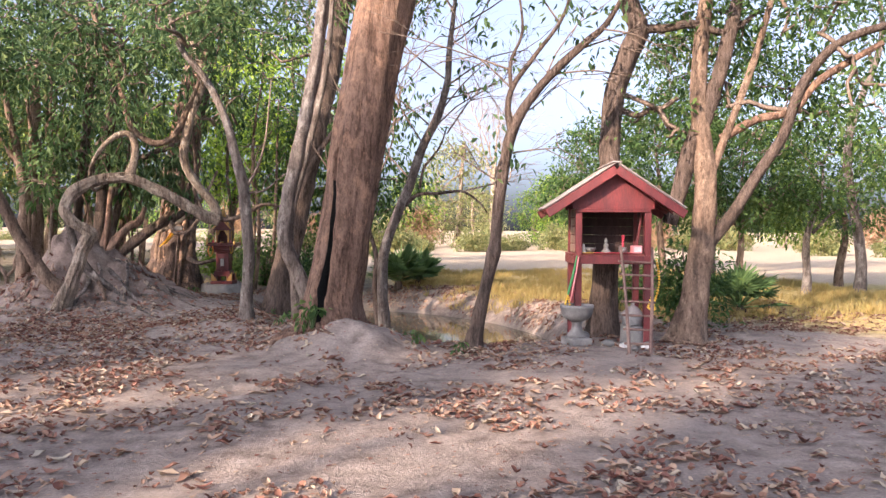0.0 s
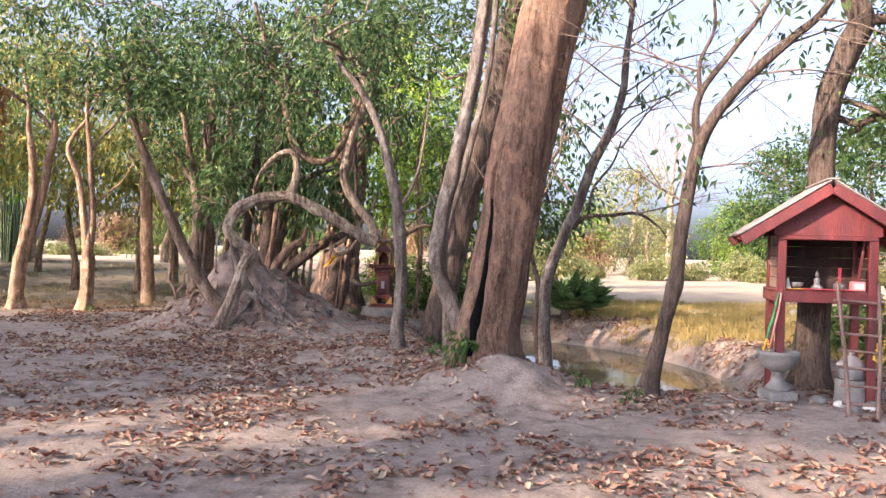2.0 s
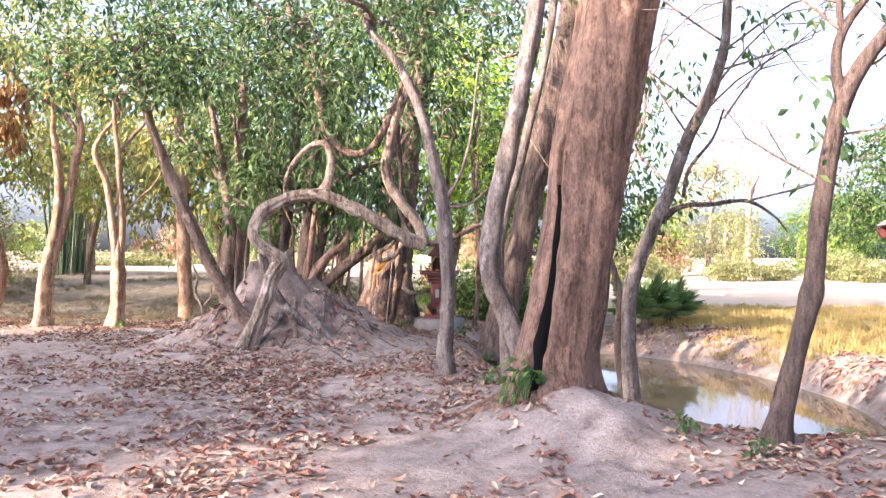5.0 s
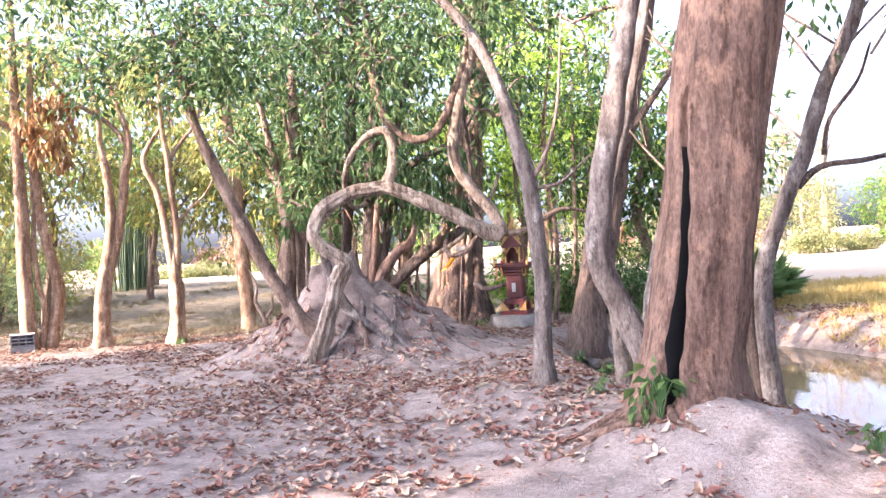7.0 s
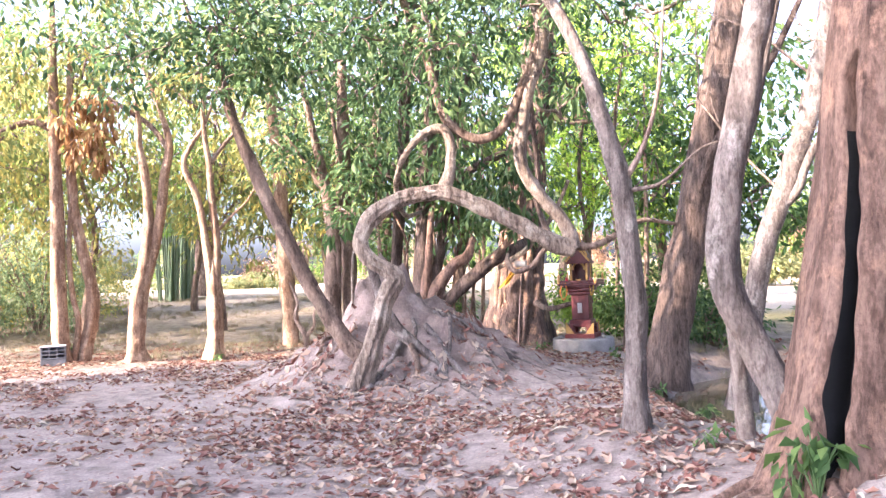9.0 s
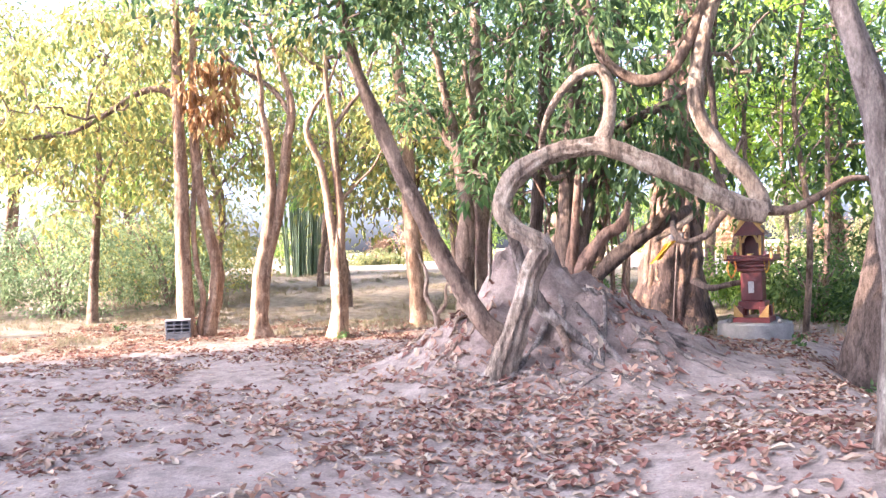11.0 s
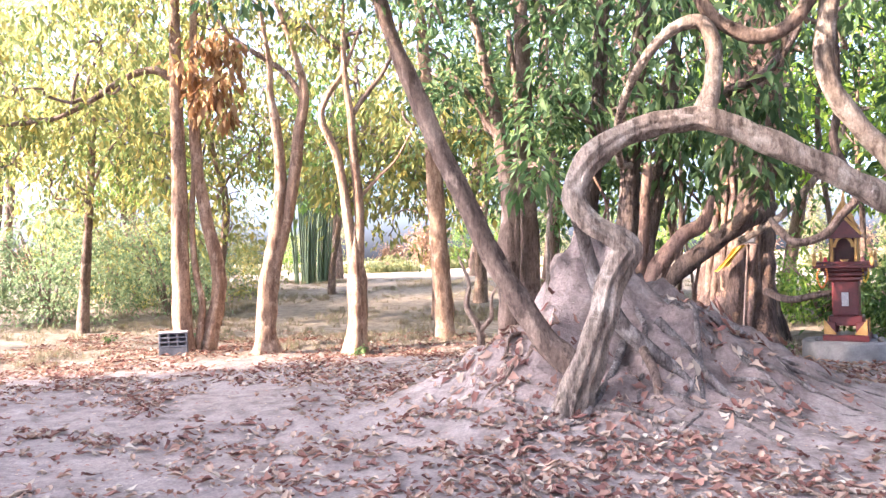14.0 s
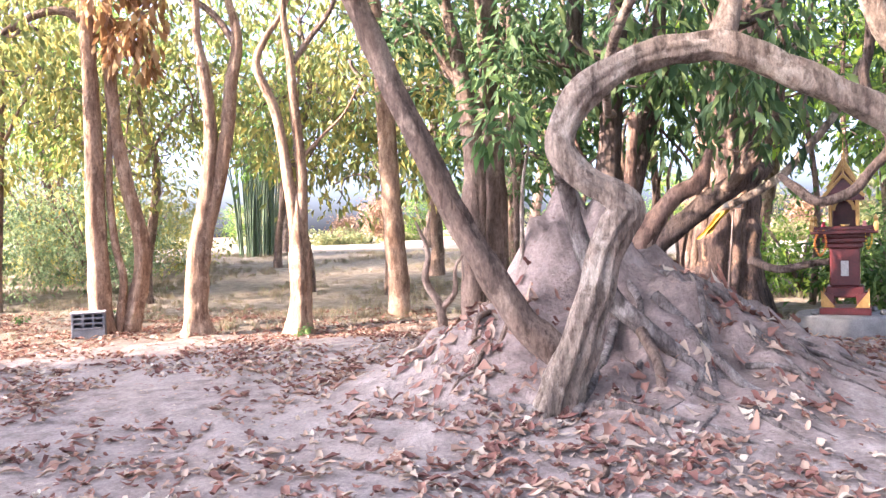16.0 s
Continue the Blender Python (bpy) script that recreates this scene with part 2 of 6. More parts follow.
MAROON = surface("glazed_maroon_paint", (0.06, 0.012, 0.014), (0.125, 0.024, 0.024), 6, 60, 0.35, 0.15)
GOLD = surface("gold_paint", (0.32, 0.18, 0.05), (0.5, 0.31, 0.1), 9, 80, 0.4, 0.2, metallic=0.3)
WHITE = surface("chalky_white", (0.4, 0.38, 0.36), (0.62, 0.6, 0.57), 12, 90, 0.7, 0.2)
PINK = surface("pink_paper", (0.55, 0.2, 0.2), (0.66, 0.28, 0.27), 9, 90, 0.8, 0.1)
YELLOW = surface("marigold_yellow", (0.6, 0.36, 0.03), (0.75, 0.5, 0.06), 30, 120, 0.8, 0.5)
ORANGE = surface("marigold_orange", (0.55, 0.16, 0.03), (0.7, 0.26, 0.05), 30, 120, 0.8, 0.5)
GREEN_CLOTH = surface("green_ribbon", (0.03, 0.2, 0.06), (0.05, 0.32, 0.1), 20, 120, 0.7, 0.2)
RED_CLOTH = surface("red_cloth", (0.5, 0.03, 0.06), (0.62, 0.06, 0.09), 20, 120, 0.8, 0.2)
DARK_METAL = surface("dark_tin", (0.1, 0.1, 0.1), (0.24, 0.23, 0.22), 9, 60, 0.5, 0.3, metallic=0.5)

# ---- builders ----
rng = np.random.default_rng(7)


def empty(name, at, label, category, group=""):
    ob = new(name)
    ob.location = at
    ob.empty_display_size = 0.2
    return tagged(ob, label, category, group)


def mesh_of(name, verts, faces, smooth=True):
    me = bpy.data.meshes.new(name)
    me.from_pydata([tuple(v) for v in verts], [], [tuple(f) for f in faces])
    me.update()
    if smooth:
        me.shade_smooth()
    return me


def put(name, me, material, parent=None, label="", at=None):
    """Links a mesh given in world metres, as a part of parent if there is one."""
    ob = new(name, me)
    if not me.materials:
        me.materials.append(material)
    if parent:
        ob.parent = parent
        base = Vector((0, 0, 0))
        p = parent
        while p:
            base += p.location
            p = p.parent
        ob.matrix_parent_inverse = Matrix.Identity(4)
        ob.location = -base if at is None else Vector(at) - base
    if label:
        ob["label"] = label
    return ob


def spline(points, per=6):
    """Points with radii, smoothed through the given ones."""
    p = np.array(points, float)
    if len(p) == 2:
        return p[0] + np.linspace(0, 1, per + 1)[:, None] * (p[1] - p[0])
    q = np.vstack([2 * p[0] - p[1], p, 2 * p[-1] - p[-2]])
    out = []
    for i in range(len(p) - 1):
        a, b, c, d = q[i : i + 4]
        for u in np.arange(per) / per:
            out.append(0.5 * (2 * b + (c - a) * u + (2 * a - 5 * b + 4 * c - d) * u**2 + (3 * b - a - 3 * c + d) * u**3))
    out.append(p[-1])
    out = np.array(out)
    out[:, 3] = np.maximum(out[:, 3], 0.002)
    return out


def tube(points, sides=14, per=6, flute=0.06, lumps=0.06, flare=0.0, seed=0, ridge=0.0):
    """A limb along a smoothed line: fluted, lumpy, flared at its foot. Verts and faces in world metres."""
    s = spline(points, per)
    c, r = s[:, :3], s[:, 3]
    tangent = np.gradient(c, axis=0)
    tangent /= np.linalg.norm(tangent, axis=1)[:, None] + 1e-9
    u = np.cross(tangent[0], (0.3, 0.9, 0.1))
    u /= np.linalg.norm(u)
    verts, a = [], np.arange(sides) / sides * 2 * math.pi
    k1, k2 = 3 + seed % 3, 5 + seed % 4
    run = 0.0
    for i in range(len(c)):
        if i:
            run += np.linalg.norm(c[i] - c[i - 1])
        u = u - tangent[i] * (u @ tangent[i])
        u /= np.linalg.norm(u)
        v = np.cross(tangent[i], u)
        wave = 1 + flute * (np.sin(k1 * a + seed + run * 0.5) + 0.6 * np.sin(k2 * a + 2 * seed - run * 0.8))
        if ridge:
            wave = wave + ridge * np.abs(np.sin(4.5 * a + 1.6 * run + 0.8 * math.sin(3 * run))) * max(0.25, 1 - run / 3) - 0.62 * ridge * max(0.25, 1 - run / 3)
        if flare:
            wave = wave + flare * math.exp(-run / (2.2 * r[0])) * np.maximum(0, np.sin(k2 * a + seed)) ** 2
        lump = np.array([noise.noise((c[i][0] * 3 + math.cos(x) * 0.9 + seed, c[i][1] * 3 + math.sin(x) * 0.9, run * 3.5)) for x in a])
        rad = r[i] * (wave + 2.2 * lumps * lump)
        verts.append(c[i] + rad[:, None] * (np.cos(a)[:, None] * u + np.sin(a)[:, None] * v))
    n = len(c)
    verts = np.concatenate(verts)
    faces = [(i * sides + j, i * sides + (j + 1) % sides, (i + 1) * sides + (j + 1) % sides, (i + 1) * sides + j) for i in range(n - 1) for j in range(sides)]
    faces.append(tuple((n - 1) * sides + j for j in range(sides)))
    return verts, faces


def merged(pieces):
    verts, faces, k = [], [], 0
    for v, f in pieces:
        verts.append(np.asarray(v))
        faces += [tuple(i + k for i in g) for g in f]
        k += len(v)
    return np.concatenate(verts), faces


def limb(name, points, material, parent, sides=14, per=6, label="", **kw):
    return put(name, mesh_of(name, *tube(points, sides, per, **kw)), material, parent, label)


def leaf_mesh(name, at, way, up, length, width, fold=0.25):
    """Many folded blades in one mesh: each a foot, two sides and a tip."""
    side = np.cross(way, up)
    side /= np.linalg.norm(side, axis=1)[:, None] + 1e-9
    nrm = np.cross(side, way)
    L, W = length[:, None], width[:, None]
    mid = at + way * L * 0.45
    quad = np.stack([at, mid + side * W / 2 + nrm * W * fold, at + way * L - nrm * L * 0.08, mid - side * W / 2 + nrm * W * fold], 1)
    n = len(at)
    me = bpy.data.meshes.new(name)
    me.vertices.add(4 * n)
    me.vertices.foreach_set("co", quad.reshape(-1).astype(np.float32))
    idx = (np.arange(n)[:, None] * 4 + np.array([0, 1, 2, 0, 2, 3])).reshape(-1)
    me.loops.add(6 * n)
    me.loops.foreach_set("vertex_index", idx.astype(np.int32))
    me.polygons.add(2 * n)
    me.polygons.foreach_set("loop_start", (np.arange(2 * n) * 3).astype(np.int32))
    me.update(calc_edges=True)
    return me


def unit(v):
    return v / (np.linalg.norm(v, axis=-1, keepdims=True) + 1e-9)


def clump_leaves(name, centres, per, spread, length, droop=0.4, slim=0.38):
    """Leaves in loose clusters round the given centres."""
    n = len(centres) * per
    c = np.repeat(centres, per, 0)
    tight = np.repeat(rng.uniform(0.45, 0.95, (len(centres), 1)), per, 0)
    off = rng.normal(0, 1, (n, 3)) * tight * np.array([spread, spread, spread * 0.7])
    way = unit(off + rng.normal(0, 0.6 * spread, (n, 3)) + np.array([0, 0, -droop * spread * 1.6]))
    up = unit(rng.normal(0, 0.5, (n, 3)) + np.array([0, 0, 1.0]))
    ln = length * rng.uniform(0.65, 1.25, n)
    return leaf_mesh(name, c + off, way, up, ln, ln * slim * rng.uniform(0.8, 1.2, n))


def blob_points(blobs, seed):
    """Cluster centres spread through ellipsoids (x, y, z, rx, ry, rz, count), thicker to their outside."""
    g = np.random.default_rng(seed)
    out = []
    for x, y, z, a, b, c, n in blobs:
        d = unit(g.normal(0, 1, (n, 3))) * g.uniform(0.25, 1, (n, 1)) ** 0.45
        out.append(np.array([x, y, z]) + d * np.array([a, b, c]) * g.uniform(0.85, 1.1, (n, 1)))
    return np.concatenate(out)


def twig_pieces(roots, centres, radius=0.02, share=0.5, seed=1):
    """Thin bent branches from the nearest root to a share of the cluster centres."""
    g = np.random.default_rng(seed)
    nodes = [np.array(a, float) for a in roots]
    thick = [radius * 1.5] * len(nodes)
    base = np.array(nodes)
    order = sorted(centres, key=lambda c: ((base - c) ** 2).sum(1).min())
    out = []
    for c in order:
        if g.random() > share:
            continue
        k = int(np.argmin(((np.array(nodes) - c) ** 2).sum(1)))
        a, r = nodes[k], thick[k]
        d = c - a
        ln = np.linalg.norm(d)
        if ln < 0.1:
            continue
        m1, m2 = a + d * 0.35 + g.normal(0, 0.09 * ln, 3), a + d * 0.7 + g.normal(0, 0.08 * ln, 3) + (0, 0, 0.07 * ln)
        e = max(0.004, r * 0.72)
        out.append(tube([(*a, r), (*m1, r * 0.9), (*m2, (r + e) / 2), (*c, e)], 4, 2, 0, 0))
        nodes.append(c)
        thick.append(e)
    return out


def crown(tree, blobs, per, spread, length, material, roots=None, seed=1, twig=0.02, share=0.5, droop=0.4, slim=0.38, name="crown", twigs_too=True):
    centres = blob_points(blobs, seed)
    put(name, clump_leaves(name, centres, per, spread, length, droop, slim), material, tree)
    if roots is not None and twigs_too:
        pieces = twig_pieces(roots, centres, twig, share, seed)
        if pieces:
            tagged(put("twig_spray", mesh_of("twig_spray", *merged(pieces)), TWIG, tree), kind="stuff")


def bare_twigs(start, way, length, radius, levels, seed):
    """A forking spray of bare twigs."""
    g = np.random.default_rng(seed)
    out = []

    def grow(a, d, ln, r, k):
        d = unit(d)
        m = a + d * ln * 0.5 + g.normal(0, 0.06 * ln, 3)
        b = a + d * ln + g.normal(0, 0.05 * ln, 3)
        out.append(tube([(*a, r), (*m, r * 0.8), (*b, r * 0.5)], 4 if k < levels else 5, 2, 0, 0))
        if k > 1:
            for f in (0.45, 0.75, 1.0, 1.0):
                if g.random() < 0.85:
                    grow(a + (b - a) * f, d + g.normal(0, 0.55, 3) * (1, 0.8, 0.8), ln * g.uniform(0.45, 0.7), r * 0.5, k - 1)

    grow(np.array(start, float), np.array(way, float), length, radius, levels)
    return out


def box(size, at=(0, 0, 0), turn=(0, 0, 0), bevel=0.006):
    """A box with softened edges, as verts and faces."""
    bm = bmesh.new()
    bmesh.ops.create_cube(bm, size=1, matrix=Matrix.Diagonal((*size, 1)))
    b = min(bevel, min(size) * 0.3)
    bmesh.ops.bevel(bm, geom=bm.edges[:], offset=b, segments=1, affect="EDGES")
    bm.transform(pose(*at, *turn))
    v = np.array([tuple(x.co) for x in bm.verts])
    f = [tuple(x.index for x in y.verts) for y in bm.faces]
    bm.free()
    return v, f


def lathe(profile, sides=24, at=(0, 0, 0)):
    """A turned shape from (radius, height) pairs."""
    a = np.arange(sides) / sides * 2 * math.pi
    v = np.concatenate([np.stack([r * np.cos(a) + at[0], r * np.sin(a) + at[1], np.full(sides, z + at[2])], 1) for r, z in profile])
    f = [(i * sides + j, i * sides + (j + 1) % sides, (i + 1) * sides + (j + 1) % sides, (i + 1) * sides + j) for i in range(len(profile) - 1) for j in range(sides)]
    f.append(tuple(range(sides))[::-1])
    f.append(tuple((len(profile) - 1) * sides + j for j in range(sides)))
    return v, f


def local(name, geo, material, parent, label="", smooth=False):
    """A part given in its thing's own metres."""
    ob = new(name, mesh_of(name, *geo, smooth=smooth))
    ob.data.materials.append(material)
    ob.parent = parent
    if label:
        ob["label"] = label
    return ob


# ---- the ground: one sheet to the horizon, with mounds and the pond's hollow ----
WATER_LEVEL = -0.52


def bump_at(x, y, cx, cy, h, w):
    return h * math.exp(-((x - cx) ** 2 + (y - cy) ** 2) / w**2)


def height(x, y):
    near = max(0.0, 1 - max(abs(x) - 20, abs(y - 10) - 20, 0) / 20)
    z = near * (0.06 * noise.noise((x * 0.45, y * 0.45, 1.0)) + 0.03 * noise.noise((x * 2.1, y * 2.1, 4.0)) + 0.018 * noise.noise((x * 6, y * 6, 9.0)))
    m = bump_at(x, y, -3.7, 15.3, 1.0, 1.25) + 0.55 * math.exp(-(((x + 4.2) ** 2 + (y - 14.95) ** 2) / 0.18) ** 2)
    z += m * (1 + 0.3 * noise.noise((x * 2.6, y * 2.6, 2.0)) + 0.2 * noise.noise((x * 7, y * 7, 3.0))) + min(1.0, m * 3) * (0.06 * noise.noise((x * 5, y * 5, 7.0)) + 0.055 * noise.noise((x * 10, y * 10, 2.0)))
    z += (bump_at(x, y, 0.4, 9.85, 0.3, 0.85) + bump_at(x, y, 0.62, 9.3, 0.17, 0.55)) * (1 + 0.3 * noise.noise((x * 3, y * 3, 5.0)))
    z += bump_at(x, y, -0.9, 11.5, 0.2, 1.0) + bump_at(x, y, -4.8, 14.4, 0.34, 0.8) * (1 + 0.5 * noise.noise((x * 4, y * 4, 6.0)))
    dx, dy = x - 1.9, y - 14.9
    c, s = math.cos(radians(14)), math.sin(radians(14))
    q = math.hypot((dx * c + dy * s) / 2.35, (-dx * s + dy * c) / 4.3)
    k = min(1.0, max(0.0, (1.28 - q) / 0.6))
    z -= 1.0 * k * k * (3 - 2 * k)
    k = min(1.0, max(0.0, (0.94 * y - 0.34 * x - 22.0) / 12.0)) * min(1.0, max(0.0, (-2.0 - x) / 4.0))
    z += 0.6 * k * k * (3 - 2 * k)
    return z


def ground_lines(lo, hi, step, reach):
    inside = list(np.arange(lo, hi + step / 2, step))
    out, s, v = [], step, hi
    while v < reach:
        s *= 1.28
        v += s
        out.append(v)
    back, s, v = [], step, lo
    while v > -reach:
        s *= 1.28
        v -= s
        back.append(v)
    return back[::-1] + inside + out


def build_ground():
    xs, ys = ground_lines(-13.0, 11.0, 0.085, 3000), ground_lines(1.5, 22.0, 0.085, 3000)
    verts = [(x, y, height(x, y)) for y in ys for x in xs]
    w = len(xs)
    faces = [(j * w + i, j * w + i + 1, (j + 1) * w + i + 1, (j + 1) * w + i) for j in range(len(ys) - 1) for i in range(w - 1)]
    ob = new("ground", mesh_of("ground", verts, faces))
    ob.data.materials.append(EARTH)
    return tagged(ob, "trodden pinkish earth with fallen leaves, dry field beyond", "ground", kind="structure")


ground = build_ground()
ring = [(math.cos(radians(9 * k)) * 3.2, math.sin(radians(9 * k)) * 5.2) for k in range(40)]
pond = new("pond_water", mesh_of("pond_water", [(x * math.cos(0.24) - y * math.sin(0.24) + 1.9, x * math.sin(0.24) + y * math.cos(0.24) + 14.9, WATER_LEVEL) for x, y in ring], [tuple(range(40))], smooth=False))
pond.data.materials.append(WATER)
tagged(pond, "still brown pond water below the banks", "water", kind="structure")

# ---- trees along the walk ----


def tree(name, at, label, group=""):
    return empty(name, at, label, "tree", group)


# the great leaning trunk with the burnt hollow
BIG = [(0.27, 9.86, 0.02, 0.52), (0.28, 9.86, 0.3, 0.42), (0.31, 9.86, 0.6, 0.365), (0.38, 9.86, 1.0, 0.345), (0.45, 9.86, 1.5, 0.335), (0.52, 9.87, 1.95, 0.335), (0.585, 9.87, 2.4, 0.34), (0.68, 9.88, 2.95, 0.345), (0.8, 9.89, 3.65, 0.355), (1.0, 9.91, 4.6, 0.36), (1.34, 9.95, 6.2, 0.29), (1.8, 10.0, 8.0, 0.18)]


def big_trunk():
    """The trunk as a tube whose wall is pushed in along the hollow on its front."""
    t = tree("old_hollow_tree", (0.3, 9.86, 0.2), "massive reddish-brown leaning trunk with a charred vertical hollow")
    s = spline(BIG, 12)
    inner, outer, verts, split = 14, 90, [], []
    sides = inner + outer
    for i, (x, y, z, r) in enumerate(s):
        mid = radians(246 - 3.3 * min(z, 1.3) - 15.5 * max(0, min(z, 2.4) - 1.3)) + 0.03 * math.sin(z * 2.6) + 0.06 * noise.noise((z * 1.9, 7.3, 1.2)) + 0.03 * noise.noise((z * 7, 2.3, 1.2))
        half = max(0.03, 0.155 + 0.06 * noise.noise((z * 1.7, 3.4, 3.1)) + 0.05 * noise.noise((z * 6.5, 5.4, 3.1)) - 0.08 * max(0, z - 1.15) - 0.1 * max(0, 0.7 - z))
        fade = max(0.0, min(1, (z - 0.22) / 0.15, (2.5 - z) / 0.12))
        for j in range(sides):
            rel = -half + 2 * half * j / inner if j <= inner else half + (2 * math.pi - 2 * half) * (j - inner) / outer
            a = mid + rel
            w = 1 + 0.035 * math.sin(3 * a + 0.4 * z) + 0.03 * math.sin(7 * a + z) + 0.1 * noise.noise((math.cos(a) * 1.6, math.sin(a) * 1.6, z * 0.9)) + 0.035 * noise.noise((math.cos(a) * 5, math.sin(a) * 5, z * 2.5)) + 0.02 * noise.noise((math.cos(a) * 11, math.sin(a) * 11, z * 4))
            if z < 0.6:
                w += (0.6 - z) * 0.5 * max(0, math.sin(4 * a + 0.6)) ** 2
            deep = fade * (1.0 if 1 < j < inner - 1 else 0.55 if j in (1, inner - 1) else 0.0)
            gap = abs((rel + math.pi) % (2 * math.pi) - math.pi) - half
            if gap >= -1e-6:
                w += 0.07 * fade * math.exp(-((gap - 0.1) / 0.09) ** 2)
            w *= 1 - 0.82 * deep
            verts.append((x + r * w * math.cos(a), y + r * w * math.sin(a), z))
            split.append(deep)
    n = len(s)
    faces = [(i * sides + j, i * sides + (j + 1) % sides, (i + 1) * sides + (j + 1) % sides, (i + 1) * sides + j) for i in range(n - 1) for j in range(sides)]
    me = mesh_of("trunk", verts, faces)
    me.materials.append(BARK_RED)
    me.materials.append(CHAR_SHADE)
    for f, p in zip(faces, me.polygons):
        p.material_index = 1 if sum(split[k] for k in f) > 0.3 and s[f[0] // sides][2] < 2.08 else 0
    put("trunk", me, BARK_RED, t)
    crown(t, [(1.6, 10.2, 8.3, 3.2, 3.0, 1.6, 130), (0.4, 8.6, 7.4, 2.2, 2.0, 0.9, 50)], 26, 0.32, 0.16, LEAF_GREEN, [(1.8, 9.8, 8.0), (1.45, 9.7, 6.6)], 3, 0.05)


big_trunk()

# the tree with the arched stem on the mound
fig = tree("arched_fig_tree", (-3.92, 13.6, 0.12), "pale fig with a stem arched over and bent to the ground")
ARCH = [(-4.06, 13.56, 0.0, 0.15), (-4.02, 13.57, 0.12, 0.14), (-3.96, 13.59, 0.3, 0.125), (-3.86, 13.61, 0.55, 0.112), (-3.76, 13.64, 0.85, 0.108), (-3.7, 13.65, 1.1, 0.1), (-3.62, 13.67, 1.26, 0.098), (-3.56, 13.69, 1.36, 0.09), (-3.65, 13.66, 1.45, 0.088), (-3.82, 13.62, 1.57, 0.092), (-3.93, 13.6, 1.71, 0.09), (-3.94, 13.6, 1.86, 0.09), (-3.85, 13.62, 2.03, 0.093), (-3.7, 13.66, 2.16, 0.093), (-3.5, 13.72, 2.27, 0.09), (-3.25, 13.79, 2.32, 0.085), (-2.97, 13.88, 2.325, 0.094), (-2.62, 14.0, 2.17, 0.088), (-2.2, 14.14, 1.95, 0.09), (-1.8, 14.3, 1.7, 0.1), (-1.58, 14.4, 1.64, 0.105)]
limb("trunk", ARCH, BARK_PALE, fig, 40, 10, flute=0.08, lumps=0.16, flare=0.3, seed=3, ridge=0.3)
limb("limb", [(-1.6, 14.42, 1.62, 0.1), (-1.63, 14.45, 1.82, 0.085), (-1.74, 14.44, 2.02, 0.08), (-1.94, 14.36, 2.27, 0.078), (-2.12, 14.28, 2.58, 0.078), (-2.14, 14.27, 2.95, 0.074), (-2.03, 14.32, 3.53, 0.078), (-1.84, 14.39, 4.14, 0.076), (-1.92, 14.36, 4.62, 0.07), (-2.19, 14.26, 5.3, 0.05)], BARK_PALE, fig, 14, 7, lumps=0.1, seed=4)
limb("limb", [(-3.0, 13.9, 2.36, 0.09), (-2.93, 13.95, 2.6, 0.066), (-2.92, 13.97, 2.93, 0.06), (-3.02, 13.94, 3.1, 0.056), (-3.24, 13.87, 3.03, 0.046), (-3.5, 13.9, 2.75, 0.036), (-3.75, 14.4, 2.45, 0.034), (-3.9, 15.2, 2.2, 0.034), (-4.0, 16.2, 2.3, 0.03)], BARK_PALE, fig, 12, 6, seed=5)
limb("limb", [(-3.7, 13.9, 5.6, 0.03), (-3.45, 13.9, 4.75, 0.045), (-3.2, 13.95, 4.1, 0.05), (-3.09, 13.98, 3.62, 0.052), (-2.95, 14.0, 3.18, 0.052), (-2.62, 14.11, 2.97, 0.056), (-2.33, 14.2, 3.1, 0.056), (-2.12, 14.28, 3.53, 0.056), (-1.91, 14.37, 4.07, 0.052), (-1.79, 14.41, 4.7, 0.046)], BARK_FIG, fig, 12, 6, seed=6)
limb("limb", [(-1.6, 14.44, 1.66, 0.05), (-1.35, 14.5, 1.66, 0.04), (-1.1, 14.7, 1.78, 0.035), (-0.8, 14.9, 1.95, 0.028), (-0.4, 15.2, 1.9, 0.018)], BARK_FIG, fig, 8, 5, seed=7)
limb("liana", [(-2.1, 14.7, 3.9, 0.03), (-2.04, 14.95, 2.61, 0.034), (-2.08, 15.0, 2.24, 0.035), (-1.99, 15.0, 1.97, 0.036), (-1.92, 15.0, 1.76, 0.036), (-2.04, 15.0, 1.6, 0.035), (-2.18, 15.0, 1.44, 0.035), (-2.39, 15.0, 1.39, 0.035), (-2.52, 15.2, 1.5, 0.034), (-2.6, 15.7, 1.62, 0.026)], BARK_DARK, fig, 10, 6, lumps=0.12, seed=8, label="dark looping liana")
limb("liana", [(-1.93, 15.0, 1.78, 0.03), (-1.6, 15.0, 1.68, 0.026), (-1.2, 15.05, 1.75, 0.02), (-0.7, 15.2, 2.0, 0.014)], BARK_DARK, fig, 8, 5, lumps=0.1, seed=9)
crown(fig, [(-3.2, 13.8, 4.3, 0.9, 0.8, 0.5, 30), (-2.0, 13.6, 4.7, 1.0, 0.9, 0.6, 30), (-2.6, 14.0, 5.6, 2.2, 1.4, 0.6, 60), (-4.5, 13.1, 4.0, 0.8, 0.7, 0.45, 22), (-3.9, 13.5, 4.9, 1.0, 0.8, 0.5, 26), (-0.9, 13.6, 5.2, 1.1, 1.0, 0.6, 26), (-2.9, 13.2, 3.7, 0.4, 0.4, 0.3, 8)], 24, 0.26, 0.13, LEAF_DARK, [(-2.19, 14.26, 5.2), (-3.45, 13.9, 4.75), (-1.79, 14.41, 4.7)], 11, 0.03, 0.6)


